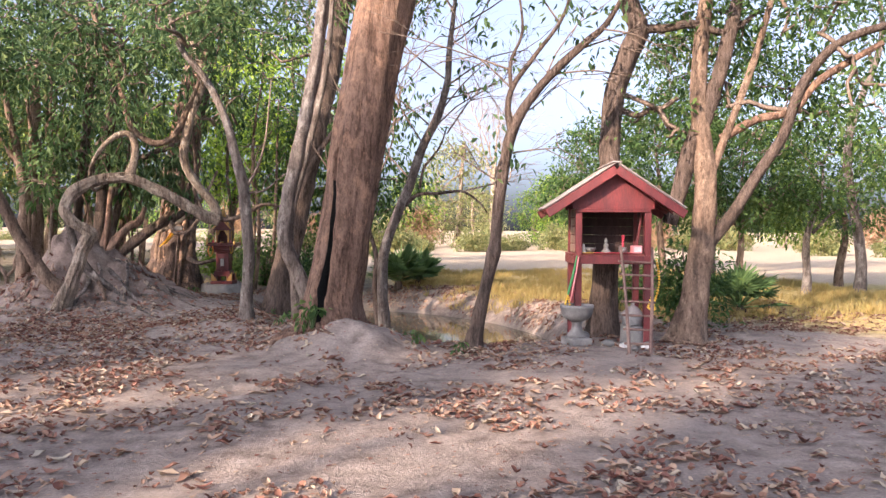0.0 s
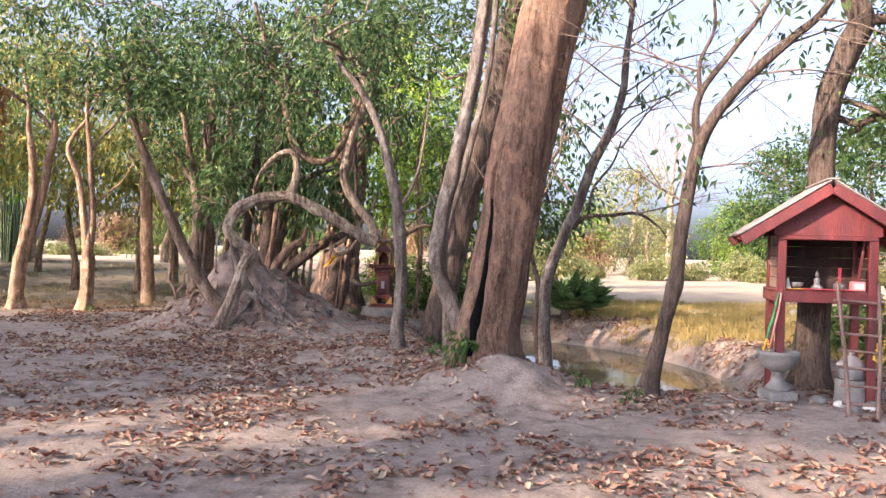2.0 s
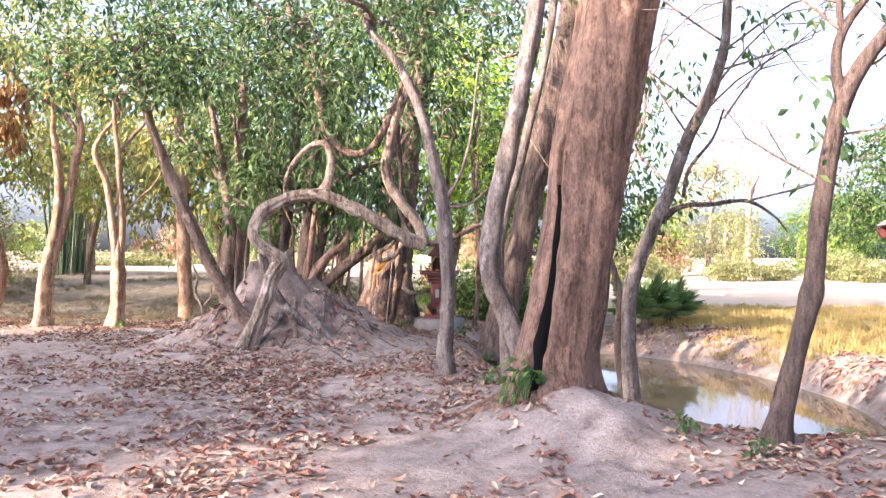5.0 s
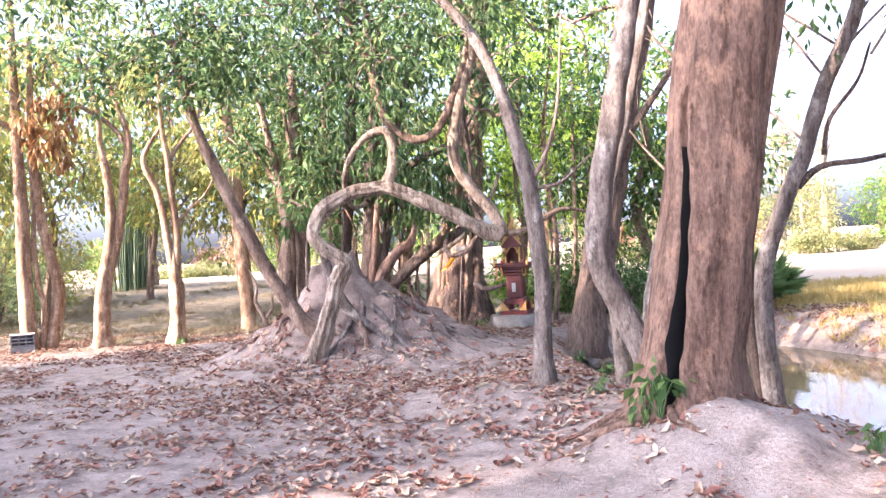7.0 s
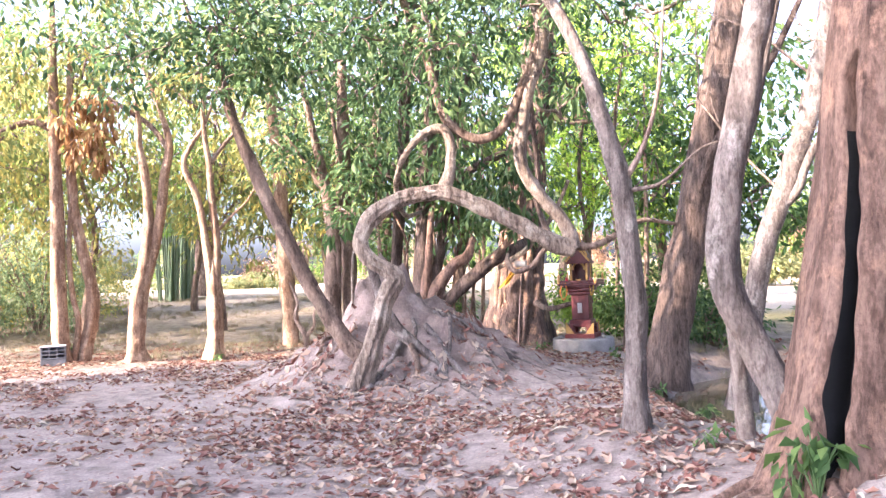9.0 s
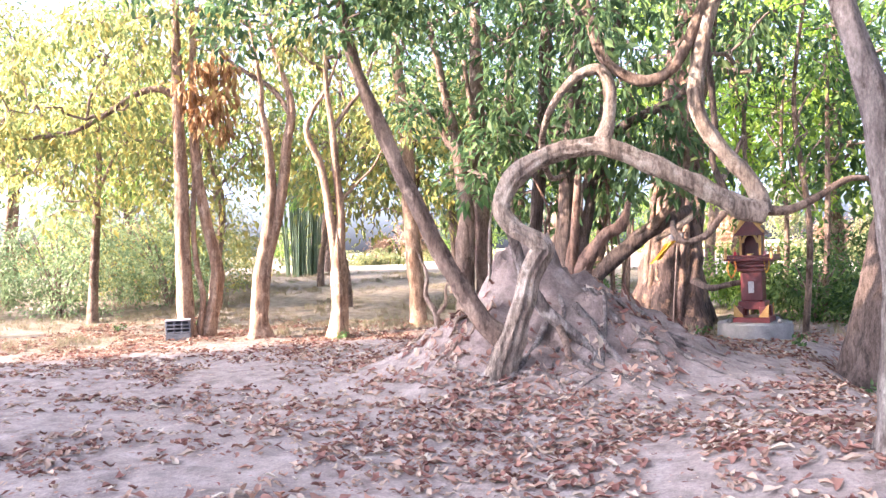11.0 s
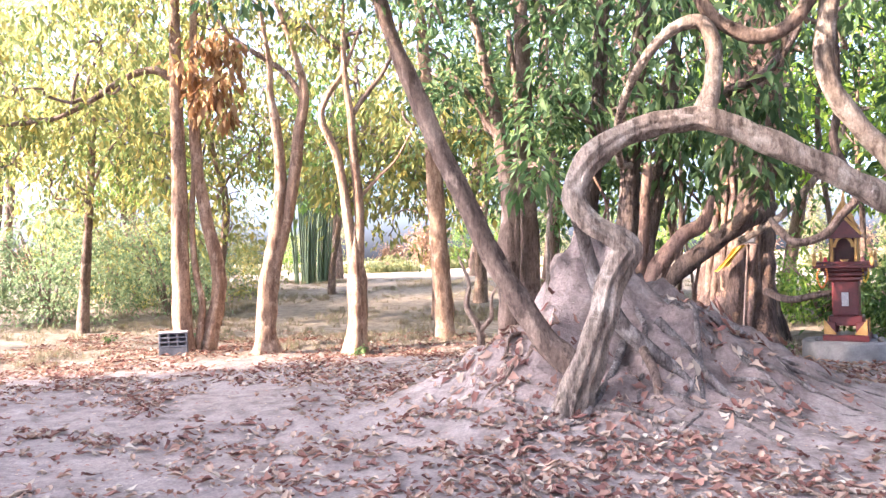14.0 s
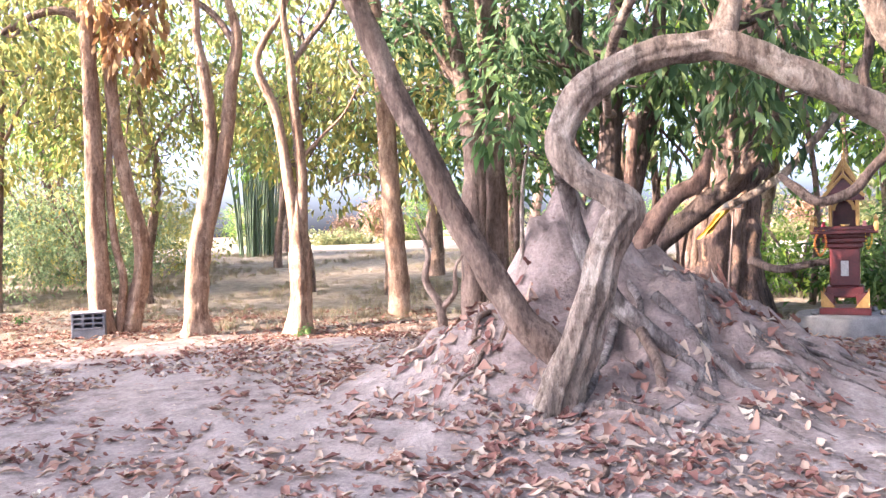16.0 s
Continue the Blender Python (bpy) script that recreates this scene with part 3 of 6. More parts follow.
def ground_roots(parent, starts, seed, material):
    """Roots that creep down and over the ground."""
    g = np.random.default_rng(seed)
    for x, y, way, ln, r in starts:
        pts, a = [], radians(way)
        for k in range(7):
            f = k / 6
            pts.append((x, y, height(x, y) + r * (0.2 - 0.5 * f), r * 0.6 * (1 - 0.7 * f)))
            a += g.normal(0, 0.28)
            x, y = x + math.cos(a) * ln / 6, y + math.sin(a) * ln / 6
        limb("root", pts, material, parent, 8, 4, lumps=0.15, seed=int(g.integers(9)))


ground_roots(fig, [(-3.7, 14.7, -50, 1.5, 0.05), (-3.5, 15.0, -25, 1.9, 0.05), (-3.2, 14.7, -50, 1.3, 0.04), (-3.0, 15.1, -15, 1.5, 0.04), (-3.75, 14.35, -75, 1.1, 0.07), (-3.5, 14.6, -40, 1.7, 0.075), (-3.4, 14.8, -20, 1.9, 0.07), (-3.3, 15.0, -5, 1.8, 0.06), (-3.6, 14.4, -60, 1.5, 0.06), (-3.25, 15.2, -30, 1.6, 0.05), (-3.85, 13.55, -80, 0.8, 0.06), (-4.0, 13.5, -150, 0.7, 0.05), (-3.8, 13.6, -20, 1.5, 0.05), (-3.3, 13.9, -15, 1.6, 0.04), (-2.9, 14.3, -35, 1.2, 0.035), (-3.1, 14.1, -70, 1.3, 0.035)], 5, BARK_GREY)
ground_roots(fig, [(-4.6, 14.6, -150, 1.2, 0.05), (-4.7, 14.4, -120, 1.0, 0.045), (-4.9, 14.8, -170, 1.3, 0.045), (-4.5, 14.2, -110, 0.9, 0.04), (-3.6, 12.9, -65, 1.0, 0.03), (-2.6, 12.9, -10, 1.3, 0.035)], 8, BARK_FIG)
limb("root", [(-4.0, 13.75, 1.75, 0.04), (-4.02, 14.1, 1.55, 0.05), (-3.98, 14.2, 1.27, 0.06), (-3.88, 14.2, 0.99, 0.07), (-3.7, 14.2, 0.72, 0.07), (-3.45, 14.2, 0.5, 0.06), (-3.15, 14.15, 0.3, 0.05), (-2.8, 14.1, 0.14, 0.04), (-2.5, 13.9, 0.06, 0.03)], BARK_GREY, fig, 14, 6, lumps=0.14, seed=2, ridge=0.2)
limb("root", [(-3.55, 14.15, 0.55, 0.04), (-3.42, 13.95, 0.36, 0.036), (-3.38, 13.8, 0.15, 0.034), (-3.36, 13.75, -0.02, 0.03)], BARK_FIG, fig, 8, 5, seed=12)

great = bpy.data.objects["old_hollow_tree"]
ground_roots(great, [(0.02, 9.62, -140, 0.8, 0.09), (-0.05, 9.72, -165, 1.0, 0.08), (0.12, 9.5, -112, 0.5, 0.07), (-0.08, 9.85, 175, 0.9, 0.07)], 15, BARK_RED)

# the stem leaning out of the mound
lean = tree("leaning_tree", (-4.2, 14.05, 0.35), "slender dark-barked tree leaning out of the mound")
limb("trunk", [(-4.05, 14.1, 0.28, 0.14), (-4.2, 14.05, 0.48, 0.12), (-4.34, 14.0, 0.63, 0.105), (-4.53, 13.94, 0.95, 0.096), (-4.76, 13.87, 1.38, 0.092), (-4.98, 13.81, 1.9, 0.087), (-5.19, 13.75, 2.37, 0.083), (-5.34, 13.7, 2.77, 0.078), (-5.5, 13.65, 3.2, 0.069), (-5.62, 13.62, 3.6, 0.06), (-5.75, 13.5, 4.5, 0.04)], BARK_FIG, lean, 20, 8, lumps=0.1, seed=2, ridge=0.1)
crown(lean, [(-5.5, 13.3, 4.4, 0.9, 0.8, 0.5, 32), (-6.4, 12.9, 4.0, 0.7, 0.7, 0.45, 18), (-5.2, 13.0, 3.75, 0.5, 0.5, 0.35, 12), (-6.0, 13.3, 5.2, 1.4, 1.1, 0.5, 34), (-7.3, 12.9, 4.7, 0.9, 0.9, 0.5, 20)], 24, 0.26, 0.14, LEAF_DARK, [(-5.75, 13.5, 4.4), (-5.6, 13.6, 3.6)], 12, 0.025, 0.6)

# stems round the great trunk
grey = tree("grey_forest_tree", (-0.1, 10.0, 0.4), "grey mottled trunk with a bowed spreading foot")
limb("trunk", [(0.1, 9.95, 0.3, 0.13), (0.0, 9.98, 0.6, 0.098), (-0.17, 10.0, 0.99, 0.088), (-0.3, 10.02, 1.35, 0.094), (-0.27, 10.01, 1.81, 0.09), (-0.15, 10.0, 2.36, 0.084), (-0.04, 9.99, 2.93, 0.082), (0.08, 9.97, 3.56, 0.076), (0.19, 9.96, 4.5, 0.07), (0.3, 9.9, 6.0, 0.05)], BARK_GREY, grey, 24, 8, flute=0.08, lumps=0.12, flare=0.5, seed=4, ridge=0.15)
limb("stem", [(-0.16, 10.6, 0.3, 0.06), (-0.2, 10.55, 0.9, 0.05), (-0.24, 10.5, 1.6, 0.05), (0.0, 10.5, 2.6, 0.045), (0.25, 10.6, 3.8, 0.04), (0.35, 10.7, 5.2, 0.03)], BARK_GREY, grey, 10, 5, seed=6)
crown(grey, [(0.2, 10.4, 6.6, 2.2, 2.0, 1.0, 70)], 24, 0.3, 0.14, LEAF_GREEN, [(0.3, 9.9, 5.9)], 14)

stout = tree("stout_grey_tree", (-0.57, 16.4, -0.1), "straight dark-grey trunk behind the spirit house clearing")
limb("trunk", [(-0.6, 16.4, -0.3, 0.36), (-0.54, 16.4, 0.1, 0.28), (-0.47, 16.4, 0.5, 0.25), (-0.27, 16.4, 1.45, 0.237), (-0.04, 16.39, 2.45, 0.225), (0.23, 16.39, 3.68, 0.213), (0.51, 16.39, 4.97, 0.2), (0.85, 16.4, 6.9, 0.16), (1.1, 16.5, 8.6, 0.1)], BARK_DARK, stout, 18, 6, flute=0.08, lumps=0.09, flare=0.4, seed=5)
limb("limb", [(-0.1, 16.3, 2.2, 0.07), (0.2, 16.1, 3.0, 0.06), (0.9, 16.0, 4.0, 0.05), (1.5, 15.8, 5.2, 0.03)], BARK_DARK, stout, 8, 5)
crown(stout, [(0.6, 16.8, 7.6, 2.6, 2.2, 1.7, 110), (-1.2, 16.6, 5.8, 1.6, 1.5, 1.0, 60)], 24, 0.32, 0.16, LEAF_GREEN, [(0.85, 16.4, 6.9), (0.51, 16.39, 5.0)], 15, 0.03)

side = tree("inclined_grey_tree", (0.25, 15.0, -0.2), "inclined grey trunk by the pond edge")
limb("trunk", [(0.25, 15.05, -0.35, 0.17), (0.32, 15.03, 0.2, 0.135), (0.42, 15.03, 0.8, 0.123), (0.56, 15.01, 1.48, 0.12), (0.76, 14.98, 2.07, 0.115), (1.08, 14.94, 2.96, 0.118), (1.33, 14.9, 3.98, 0.115), (1.49, 14.88, 5.0, 0.1), (1.7, 14.9, 6.6, 0.06)], BARK_GREY, side, 14, 6, flare=0.3, seed=7)
limb("limb", [(0.7, 15.0, 1.95, 0.06), (0.95, 14.9, 2.2, 0.05), (1.1, 14.8, 2.6, 0.05), (1.6, 14.6, 3.4, 0.03)], BARK_GREY, side, 8, 5)
sprays = []
for k, (a, d, ln) in enumerate((((1.2, 14.92, 3.5), (-0.8, 0, 0.9), 1.6), ((1.33, 14.9, 4.0), (0.9, 0, 0.9), 1.8), ((1.45, 14.88, 4.6), (-0.6, 0, 1), 1.8), ((1.0, 14.95, 2.8), (0.8, 0, 0.8), 1.5), ((1.5, 14.9, 5.0), (0.8, 0.1, 1), 1.9), ((0.8, 14.98, 2.2), (-0.7, 0, 1), 1.4), ((1.1, 14.8, 2.6), (0.5, 0, 1.2), 1.8))):
    sprays += bare_twigs(a, d, ln, 0.02, 4, 260 + k)
tagged(put("twig_spray", mesh_of("twig_spray", *merged(sprays)), TWIG, side), kind="stuff")
crown(side, [(1.4, 15.1, 6.4, 1.6, 1.6, 1.0, 50)], 20, 0.3, 0.14, LEAF_GREEN, [(1.7, 14.9, 6.4), (1.49, 14.9, 5.0)], 16)

slim = tree("slim_lichened_tree", (-0.86, 11.27, 0.2), "slim pale-lichened trunk standing in leaf litter")
limb("trunk", [(-0.86, 11.27, 0.1, 0.13), (-0.86, 11.27, 0.3, 0.1), (-0.86, 11.27, 0.62, 0.079), (-0.83, 11.27, 1.13, 0.077), (-0.87, 11.27, 1.65, 0.073), (-0.91, 11.27, 2.05, 0.08), (-1.04, 11.27, 2.61, 0.062), (-1.22, 11.26, 3.2, 0.055), (-1.44, 11.26, 3.6, 0.048), (-1.8, 11.25, 4.1, 0.04), (-2.0, 11.3, 5.0, 0.025)], BARK_GREY, slim, 18, 8, lumps=0.12, flare=0.3, seed=8, ridge=0.08)
limb("limb", [(-0.9, 11.27, 2.05, 0.035), (-0.74, 11.25, 2.3, 0.022), (-0.6, 11.2, 2.75, 0.016), (-0.52, 11.2, 3.6, 0.008)], TWIG, slim, 7, 5)
limb("limb", [(-0.85, 11.27, 2.0, 0.02), (-0.6, 11.3, 2.05, 0.014), (-0.3, 11.35, 2.3, 0.008), (-0.05, 11.4, 2.35, 0.004)], TWIG, slim, 7, 5)
crown(slim, [(-1.7, 11.3, 4.5, 1.0, 0.9, 0.5, 40)], 24, 0.22, 0.12, LEAF_DARK, [(-1.69, 11.25, 4.05)], 17)

# thin trees over the pond
thin = tree("thin_leaning_tree", (2.05, 9.48, 0.05), "thin dark tree with a knobbly bend leaning over the bank")
limb("trunk", [(2.05, 9.48, -0.02, 0.13), (2.1, 9.47, 0.3, 0.09), (2.2, 9.45, 0.76, 0.08), (2.26, 9.43, 1.05, 0.08), (2.3, 9.42, 1.22, 0.094), (2.32, 9.42, 1.4, 0.076), (2.37, 9.41, 1.98, 0.072), (2.51, 9.38, 2.72, 0.07), (2.81, 9.31, 3.25, 0.057), (3.29, 9.2, 3.75, 0.05), (3.63, 9.13, 4.06, 0.036), (3.9, 9.08, 4.5, 0.025)], BARK_DARK, thin, 12, 6, lumps=0.09, flare=0.3, seed=3)
limb("limb", [(2.51, 9.38, 2.7, 0.05), (2.46, 9.38, 3.0, 0.042), (2.52, 9.38, 3.3, 0.036), (2.8, 9.35, 3.7, 0.03), (3.15, 9.3, 4.2, 0.022), (3.3, 9.3, 4.8, 0.014)], BARK_DARK, thin, 8, 5)
limb("limb", [(2.5, 9.38, 3.2, 0.03), (2.49, 9.38, 3.6, 0.022), (2.63, 9.35, 4.0, 0.018), (2.56, 9.36, 4.6, 0.012)], BARK_DARK, thin, 7, 5)
sprays = []
for k, (a, d, ln) in enumerate((((2.9, 9.3, 3.35), (0.5, 0, 1), 0.9), ((3.3, 9.2, 3.75), (1, 0.2, 0.35), 1.0), ((3.6, 9.1, 4.0), (0.8, 0, -0.2), 0.8), ((2.5, 9.38, 2.9), (1, 0.2, 0.6), 0.7), ((2.47, 9.38, 3.3), (-0.9, 0, 0.6), 0.9), ((2.37, 9.41, 2.1), (-0.8, 0.2, 0.5), 0.7), ((2.45, 9.4, 2.45), (0.9, 0.1, 0.2), 0.7), ((3.2, 9.3, 4.3), (0.3, 0, 1), 0.9), ((2.56, 9.36, 4.5), (-0.7, 0, 0.6), 0.9), ((2.5, 9.38, 3.5), (-1, 0, 0.3), 1.1), ((3.0, 9.28, 3.45), (0.9, 0, 0.05), 1.0), ((3.1, 9.3, 4.1), (-0.6, 0, 0.8), 1.0))):
    sprays += bare_twigs(a, d, ln, 0.014, 3, 40 + k)
tagged(put("twig_spray", mesh_of("twig_spray", *merged(sprays)), TWIG, thin), kind="stuff")
crown(thin, [(2.9, 9.3, 4.0, 1.1, 0.6, 0.9, 26), (2.45, 9.35, 2.6, 0.6, 0.4, 0.5, 8), (3.6, 9.1, 4.6, 0.9, 0.6, 0.5, 20)], 6, 0.16, 0.12, LEAF_DARK, None, 18, droop=0.8)

curve = tree("curved_bank_tree", (1.1, 11.27, 0.0), "thin pale curving tree, nearly bare, on the bank")
limb("trunk", [(1.13, 11.27, -0.2, 0.12), (1.11, 11.27, 0.15, 0.09), (1.08, 11.27, 0.64, 0.078), (1.11, 11.27, 1.2, 0.078), (1.29, 11.25, 1.71, 0.075), (1.47, 11.22, 2.15, 0.072), (1.65, 11.2, 2.7, 0.066), (1.88, 11.17, 3.18, 0.06), (2.01, 11.16, 3.66, 0.051), (2.04, 11.15, 4.15, 0.042), (2.16, 11.14, 5.2, 0.02)], BARK_GREY, curve, 12, 6, lumps=0.08, seed=9)
limb("limb", [(1.4, 11.24, 1.85, 0.04), (1.53, 11.2, 1.97, 0.03), (1.66, 11.2, 2.02, 0.027), (1.9, 11.17, 2.03, 0.024), (2.24, 11.13, 2.06, 0.02), (2.5, 11.1, 1.9, 0.013), (2.62, 11.1, 1.75, 0.008)], BARK_DARK, curve, 8, 5)
limb("limb", [(1.62, 11.2, 2.1, 0.022), (1.68, 11.2, 2.4, 0.02), (1.9, 11.15, 2.7, 0.016), (2.0, 11.1, 3.0, 0.01)], BARK_DARK, curve, 7, 5)
limb("stem", [(1.05, 11.4, -0.1, 0.045), (0.98, 11.4, 0.6, 0.038), (1.0, 11.4, 1.1, 0.034), (0.88, 11.4, 1.6, 0.028), (0.95, 11.4, 2.3, 0.02)], BARK_DARK, curve, 8, 5)
sprays = []
for k, (a, d, ln) in enumerate((((1.7, 11.2, 2.7), (-0.6, 0, 1), 0.9), ((1.9, 11.17, 3.2), (0.8, 0, 0.8), 1.0), ((2.0, 11.16, 3.7), (-0.8, 0.1, 0.7), 1.2), ((2.04, 11.15, 4.2), (0.7, 0, 0.9), 1.2), ((2.1, 11.1, 4.7), (-0.5, 0, 1), 1.2), ((1.5, 11.2, 2.2), (-0.8, 0.2, 0.9), 0.9), ((2.2, 11.1, 2.05), (0.9, 0, 0.3), 0.7), ((1.95, 11.16, 3.4), (1, 0, 0.3), 1.0), ((1.0, 11.4, 2.2), (0.2, 0, 1), 1.2), ((2.0, 11.1, 2.9), (0.6, 0, 0.7), 0.8), ((2.0, 11.16, 3.6), (0.9, 0, 0.5), 1.5), ((2.05, 11.15, 4.4), (0.9, 0, 0.6), 1.5), ((1.75, 11.2, 2.9), (0.9, 0, 0.7), 1.2), ((2.1, 11.14, 4.9), (0.4, 0, 1), 1.5), ((1.8, 11.2, 3.0), (-0.9, 0, 0.6), 1.2))):
    sprays += bare_twigs(a, d, ln, 0.014, 4, 60 + k)
tagged(put("twig_spray", mesh_of("twig_spray", *merged(sprays)), TWIG, curve), kind="stuff")
crown(curve, [(1.9, 11.1, 4.3, 1.2, 0.8, 1.0, 26), (1.3, 11.2, 3.0, 0.6, 0.5, 0.7, 10)], 6, 0.16, 0.12, LEAF_GREEN, None, 19, droop=0.8)

# the tree behind the red shrine, and the many-stemmed one beside it
post_tree = tree("shrine_tree", (4.1, 10.15, 0.0), "dark crooked trunk with a burnt orange scar, behind the shrine")
limb("trunk", [(4.09, 10.2, -0.05, 0.25), (4.1, 10.2, 0.3, 0.2), (4.11, 10.19, 0.8, 0.185), (4.14, 10.18, 1.72, 0.161), (4.15, 10.17, 2.74, 0.145), (4.21, 10.14, 3.44, 0.15), (4.37, 10.08, 3.94, 0.145), (4.46, 10.0, 4.29, 0.14), (4.34, 10.02, 4.7, 0.12), (4.38, 10.0, 5.6, 0.097), (4.57, 9.93, 7.0, 0.06)], BARK_DARK, post_tree, 16, 6, lumps=0.08, flare=0.3, seed=4)
limb("limb", [(4.46, 9.98, 4.27, 0.07), (4.81, 9.85, 4.27, 0.058), (5.11, 9.72, 4.31, 0.056), (5.55, 9.54, 4.18, 0.04), (5.9, 9.39, 4.44, 0.03)], BARK_DARK, post_tree, 8, 5)
limb("limb", [(4.2, 10.1, 3.2, 0.045), (4.5, 10.05, 3.1, 0.04), (4.75, 10.0, 3.2, 0.034), (4.95, 9.95, 2.9, 0.026), (5.1, 9.9, 2.95, 0.02)], BARK_DARK, post_tree, 8, 5)
crown(post_tree, [(4.7, 9.9, 6.4, 2.0, 1.6, 1.1, 80), (4.7, 10.0, 3.1, 0.7, 0.5, 0.5, 16), (3.2, 9.8, 5.2, 1.2, 1.0, 0.5, 30)], 16, 0.24, 0.13, LEAF_GREEN, [(4.38, 10.0, 5.6), (4.75, 10.0, 3.2), (4.4, 10.05, 4.9)], 20, 0.025)

many = tree("many_stemmed_tree", (5.15, 9.75, 0.0), "grey-brown tree forking into many rising stems beside the shrine")
limb("trunk", [(5.12, 9.76, -0.05, 0.32), (5.15, 9.75, 0.2, 0.23), (5.21, 9.72, 0.56, 0.187), (5.29, 9.68, 1.34, 0.16), (5.33, 9.66, 2.11, 0.147), (5.29, 9.68, 2.65, 0.13), (5.23, 9.71, 3.27, 0.114), (5.25, 9.7, 3.96, 0.106), (5.3, 9.67, 4.64, 0.09), (5.4, 9.63, 6.0, 0.06)], BARK_FIG, many, 16, 6, flare=0.4, lumps=0.08, seed=6)
limb("stem", [(4.95, 9.95, 1.6, 0.1), (5.04, 9.85, 2.04, 0.11), (5.15, 9.77, 2.58, 0.12), (5.37, 9.64, 3.26, 0.114), (5.53, 9.55, 3.93, 0.1), (5.65, 9.49, 4.6, 0.08), (5.85, 9.4, 5.8, 0.05)], BARK_DARK, many, 12, 6, seed=2)
limb("stem", [(5.31, 9.66, 1.2, 0.09), (5.42, 9.6, 1.4, 0.085), (5.66, 9.48, 1.78, 0.08), (5.9, 9.35, 2.26, 0.073), (6.17, 9.21, 2.77, 0.073), (6.37, 9.1, 3.43, 0.07), (6.71, 8.92, 3.92, 0.06), (7.21, 8.65, 4.13, 0.049), (7.9, 8.3, 4.3, 0.03)], BARK_DARK, many, 10, 6, seed=3)
limb("stem", [(5.33, 9.66, 2.0, 0.06), (5.42, 9.6, 2.4, 0.057), (5.64, 9.49, 3.1, 0.055), (5.88, 9.37, 3.91, 0.048), (6.1, 9.27, 4.9, 0.036)], BARK_FIG, many, 8, 5, seed=4)
limb("limb", [(5.5, 9.6, 2.75, 0.06), (5.9, 9.4, 3.0, 0.055), (6.3, 9.2, 3.1, 0.055), (6.6, 9.05, 3.5, 0.05), (7.3, 8.8, 3.95, 0.04)], BARK_RED, many, 8, 5)
crown(many, [(6.3, 10.7, 4.3, 1.7, 0.9, 1.2, 90), (7.7, 10.6, 4.6, 1.4, 0.9, 1.4, 70), (5.4, 10.4, 5.0, 1.0, 0.8, 0.8, 36), (6.3, 9.3, 5.0, 2.2, 1.4, 1.0, 100), (7.3, 9.2, 3.4, 1.0, 1.0, 0.6, 36), (6.2, 9.6, 3.3, 0.8, 0.6, 0.6, 24)], 15, 0.25, 0.13, LEAF_GREEN, [(6.1, 9.27, 4.8), (5.65, 9.49, 4.6), (6.71, 8.92, 3.92), (7.21, 8.65, 4.13), (6.3, 9.2, 3.1)], 21, 0.025)

# the figs behind the mound
burnt = tree("scorched_root_tree", (-3.2, 19.9, 0.0), "thick trunk wrapped in roots, scorched at its foot")
limb("trunk", [(-3.22, 19.9, -0.1, 0.62), (-3.2, 19.9, 0.36, 0.52), (-3.15, 19.91, 0.9, 0.44), (-3.1, 19.91, 1.5, 0.4), (-3.04, 19.92, 2.11, 0.38), (-2.97, 19.93, 3.0, 0.37), (-2.88, 19.95, 3.9, 0.35), (-2.7, 19.98, 5.0, 0.32), (-2.5, 20.0, 7.1, 0.2)], BARK_SCORCH, burnt, 26, 7, flute=0.12, lumps=0.08, flare=0.4, seed=5)
g = np.random.default_rng(31)
for k in range(13):
    a = radians(190 + k * 14 + g.uniform(-5, 5))
    pts = []
    for f in np.linspace(0, 1, 7):
        z = 3.6 * (1 - f) ** 1.0 * g.uniform(0.9, 1.05)
        r = 0.36 + 0.18 * f**3 + 0.03 * g.normal()
        aa = a + 0.25 * math.sin(3 * f + k)
        pts.append((-3.02 - 0.2 * f + r * math.cos(aa), 19.92 + r * math.sin(aa), z - 0.05, 0.035 + 0.03 * f))
    limb("aerial_root", pts, BARK_SCORCH if k % 3 else BARK_FIG, burnt, 8, 4, lumps=0.1, seed=k)
limb("limb", [(-2.62, 17.6, 1.85, 0.05), (-2.7, 17.2, 1.76, 0.075), (-3.02, 17.01, 1.6, 0.1), (-3.4, 17.0, 1.32, 0.105), (-3.71, 16.98, 1.05, 0.1), (-3.95, 16.9, 0.75, 0.11)], BARK_DARK, burnt, 12, 6, lumps=0.12)
limb("limb", [(-2.8, 19.5, 0.75, 0.06), (-2.5, 19.0, 0.66, 0.05), (-2.1, 18.7, 0.75, 0.04), (-1.7, 18.6, 0.8, 0.03)], BARK_DARK, burnt, 8, 5)
limb("limb", [(-3.1, 17.0, 1.55, 0.07), (-2.87, 16.85, 1.76, 0.055), (-2.66, 16.8, 2.01, 0.05), (-2.55, 16.8, 2.4, 0.045), (-2.5, 16.9, 3.2, 0.035), (-2.35, 17.0, 4.2, 0.025)], BARK_FIG, burnt, 10, 6, lumps=0.12, seed=3)
limb("limb", [(-3.0, 16.95, 1.42, 0.04), (-2.78, 16.8, 1.53, 0.042), (-2.51, 16.8, 1.71, 0.042), (-2.27, 16.8, 1.98, 0.04), (-2.07, 16.8, 2.24, 0.036), (-1.85, 16.8, 2.7, 0.028)], BARK_PALE, burnt, 10, 6, lumps=0.12, seed=4)
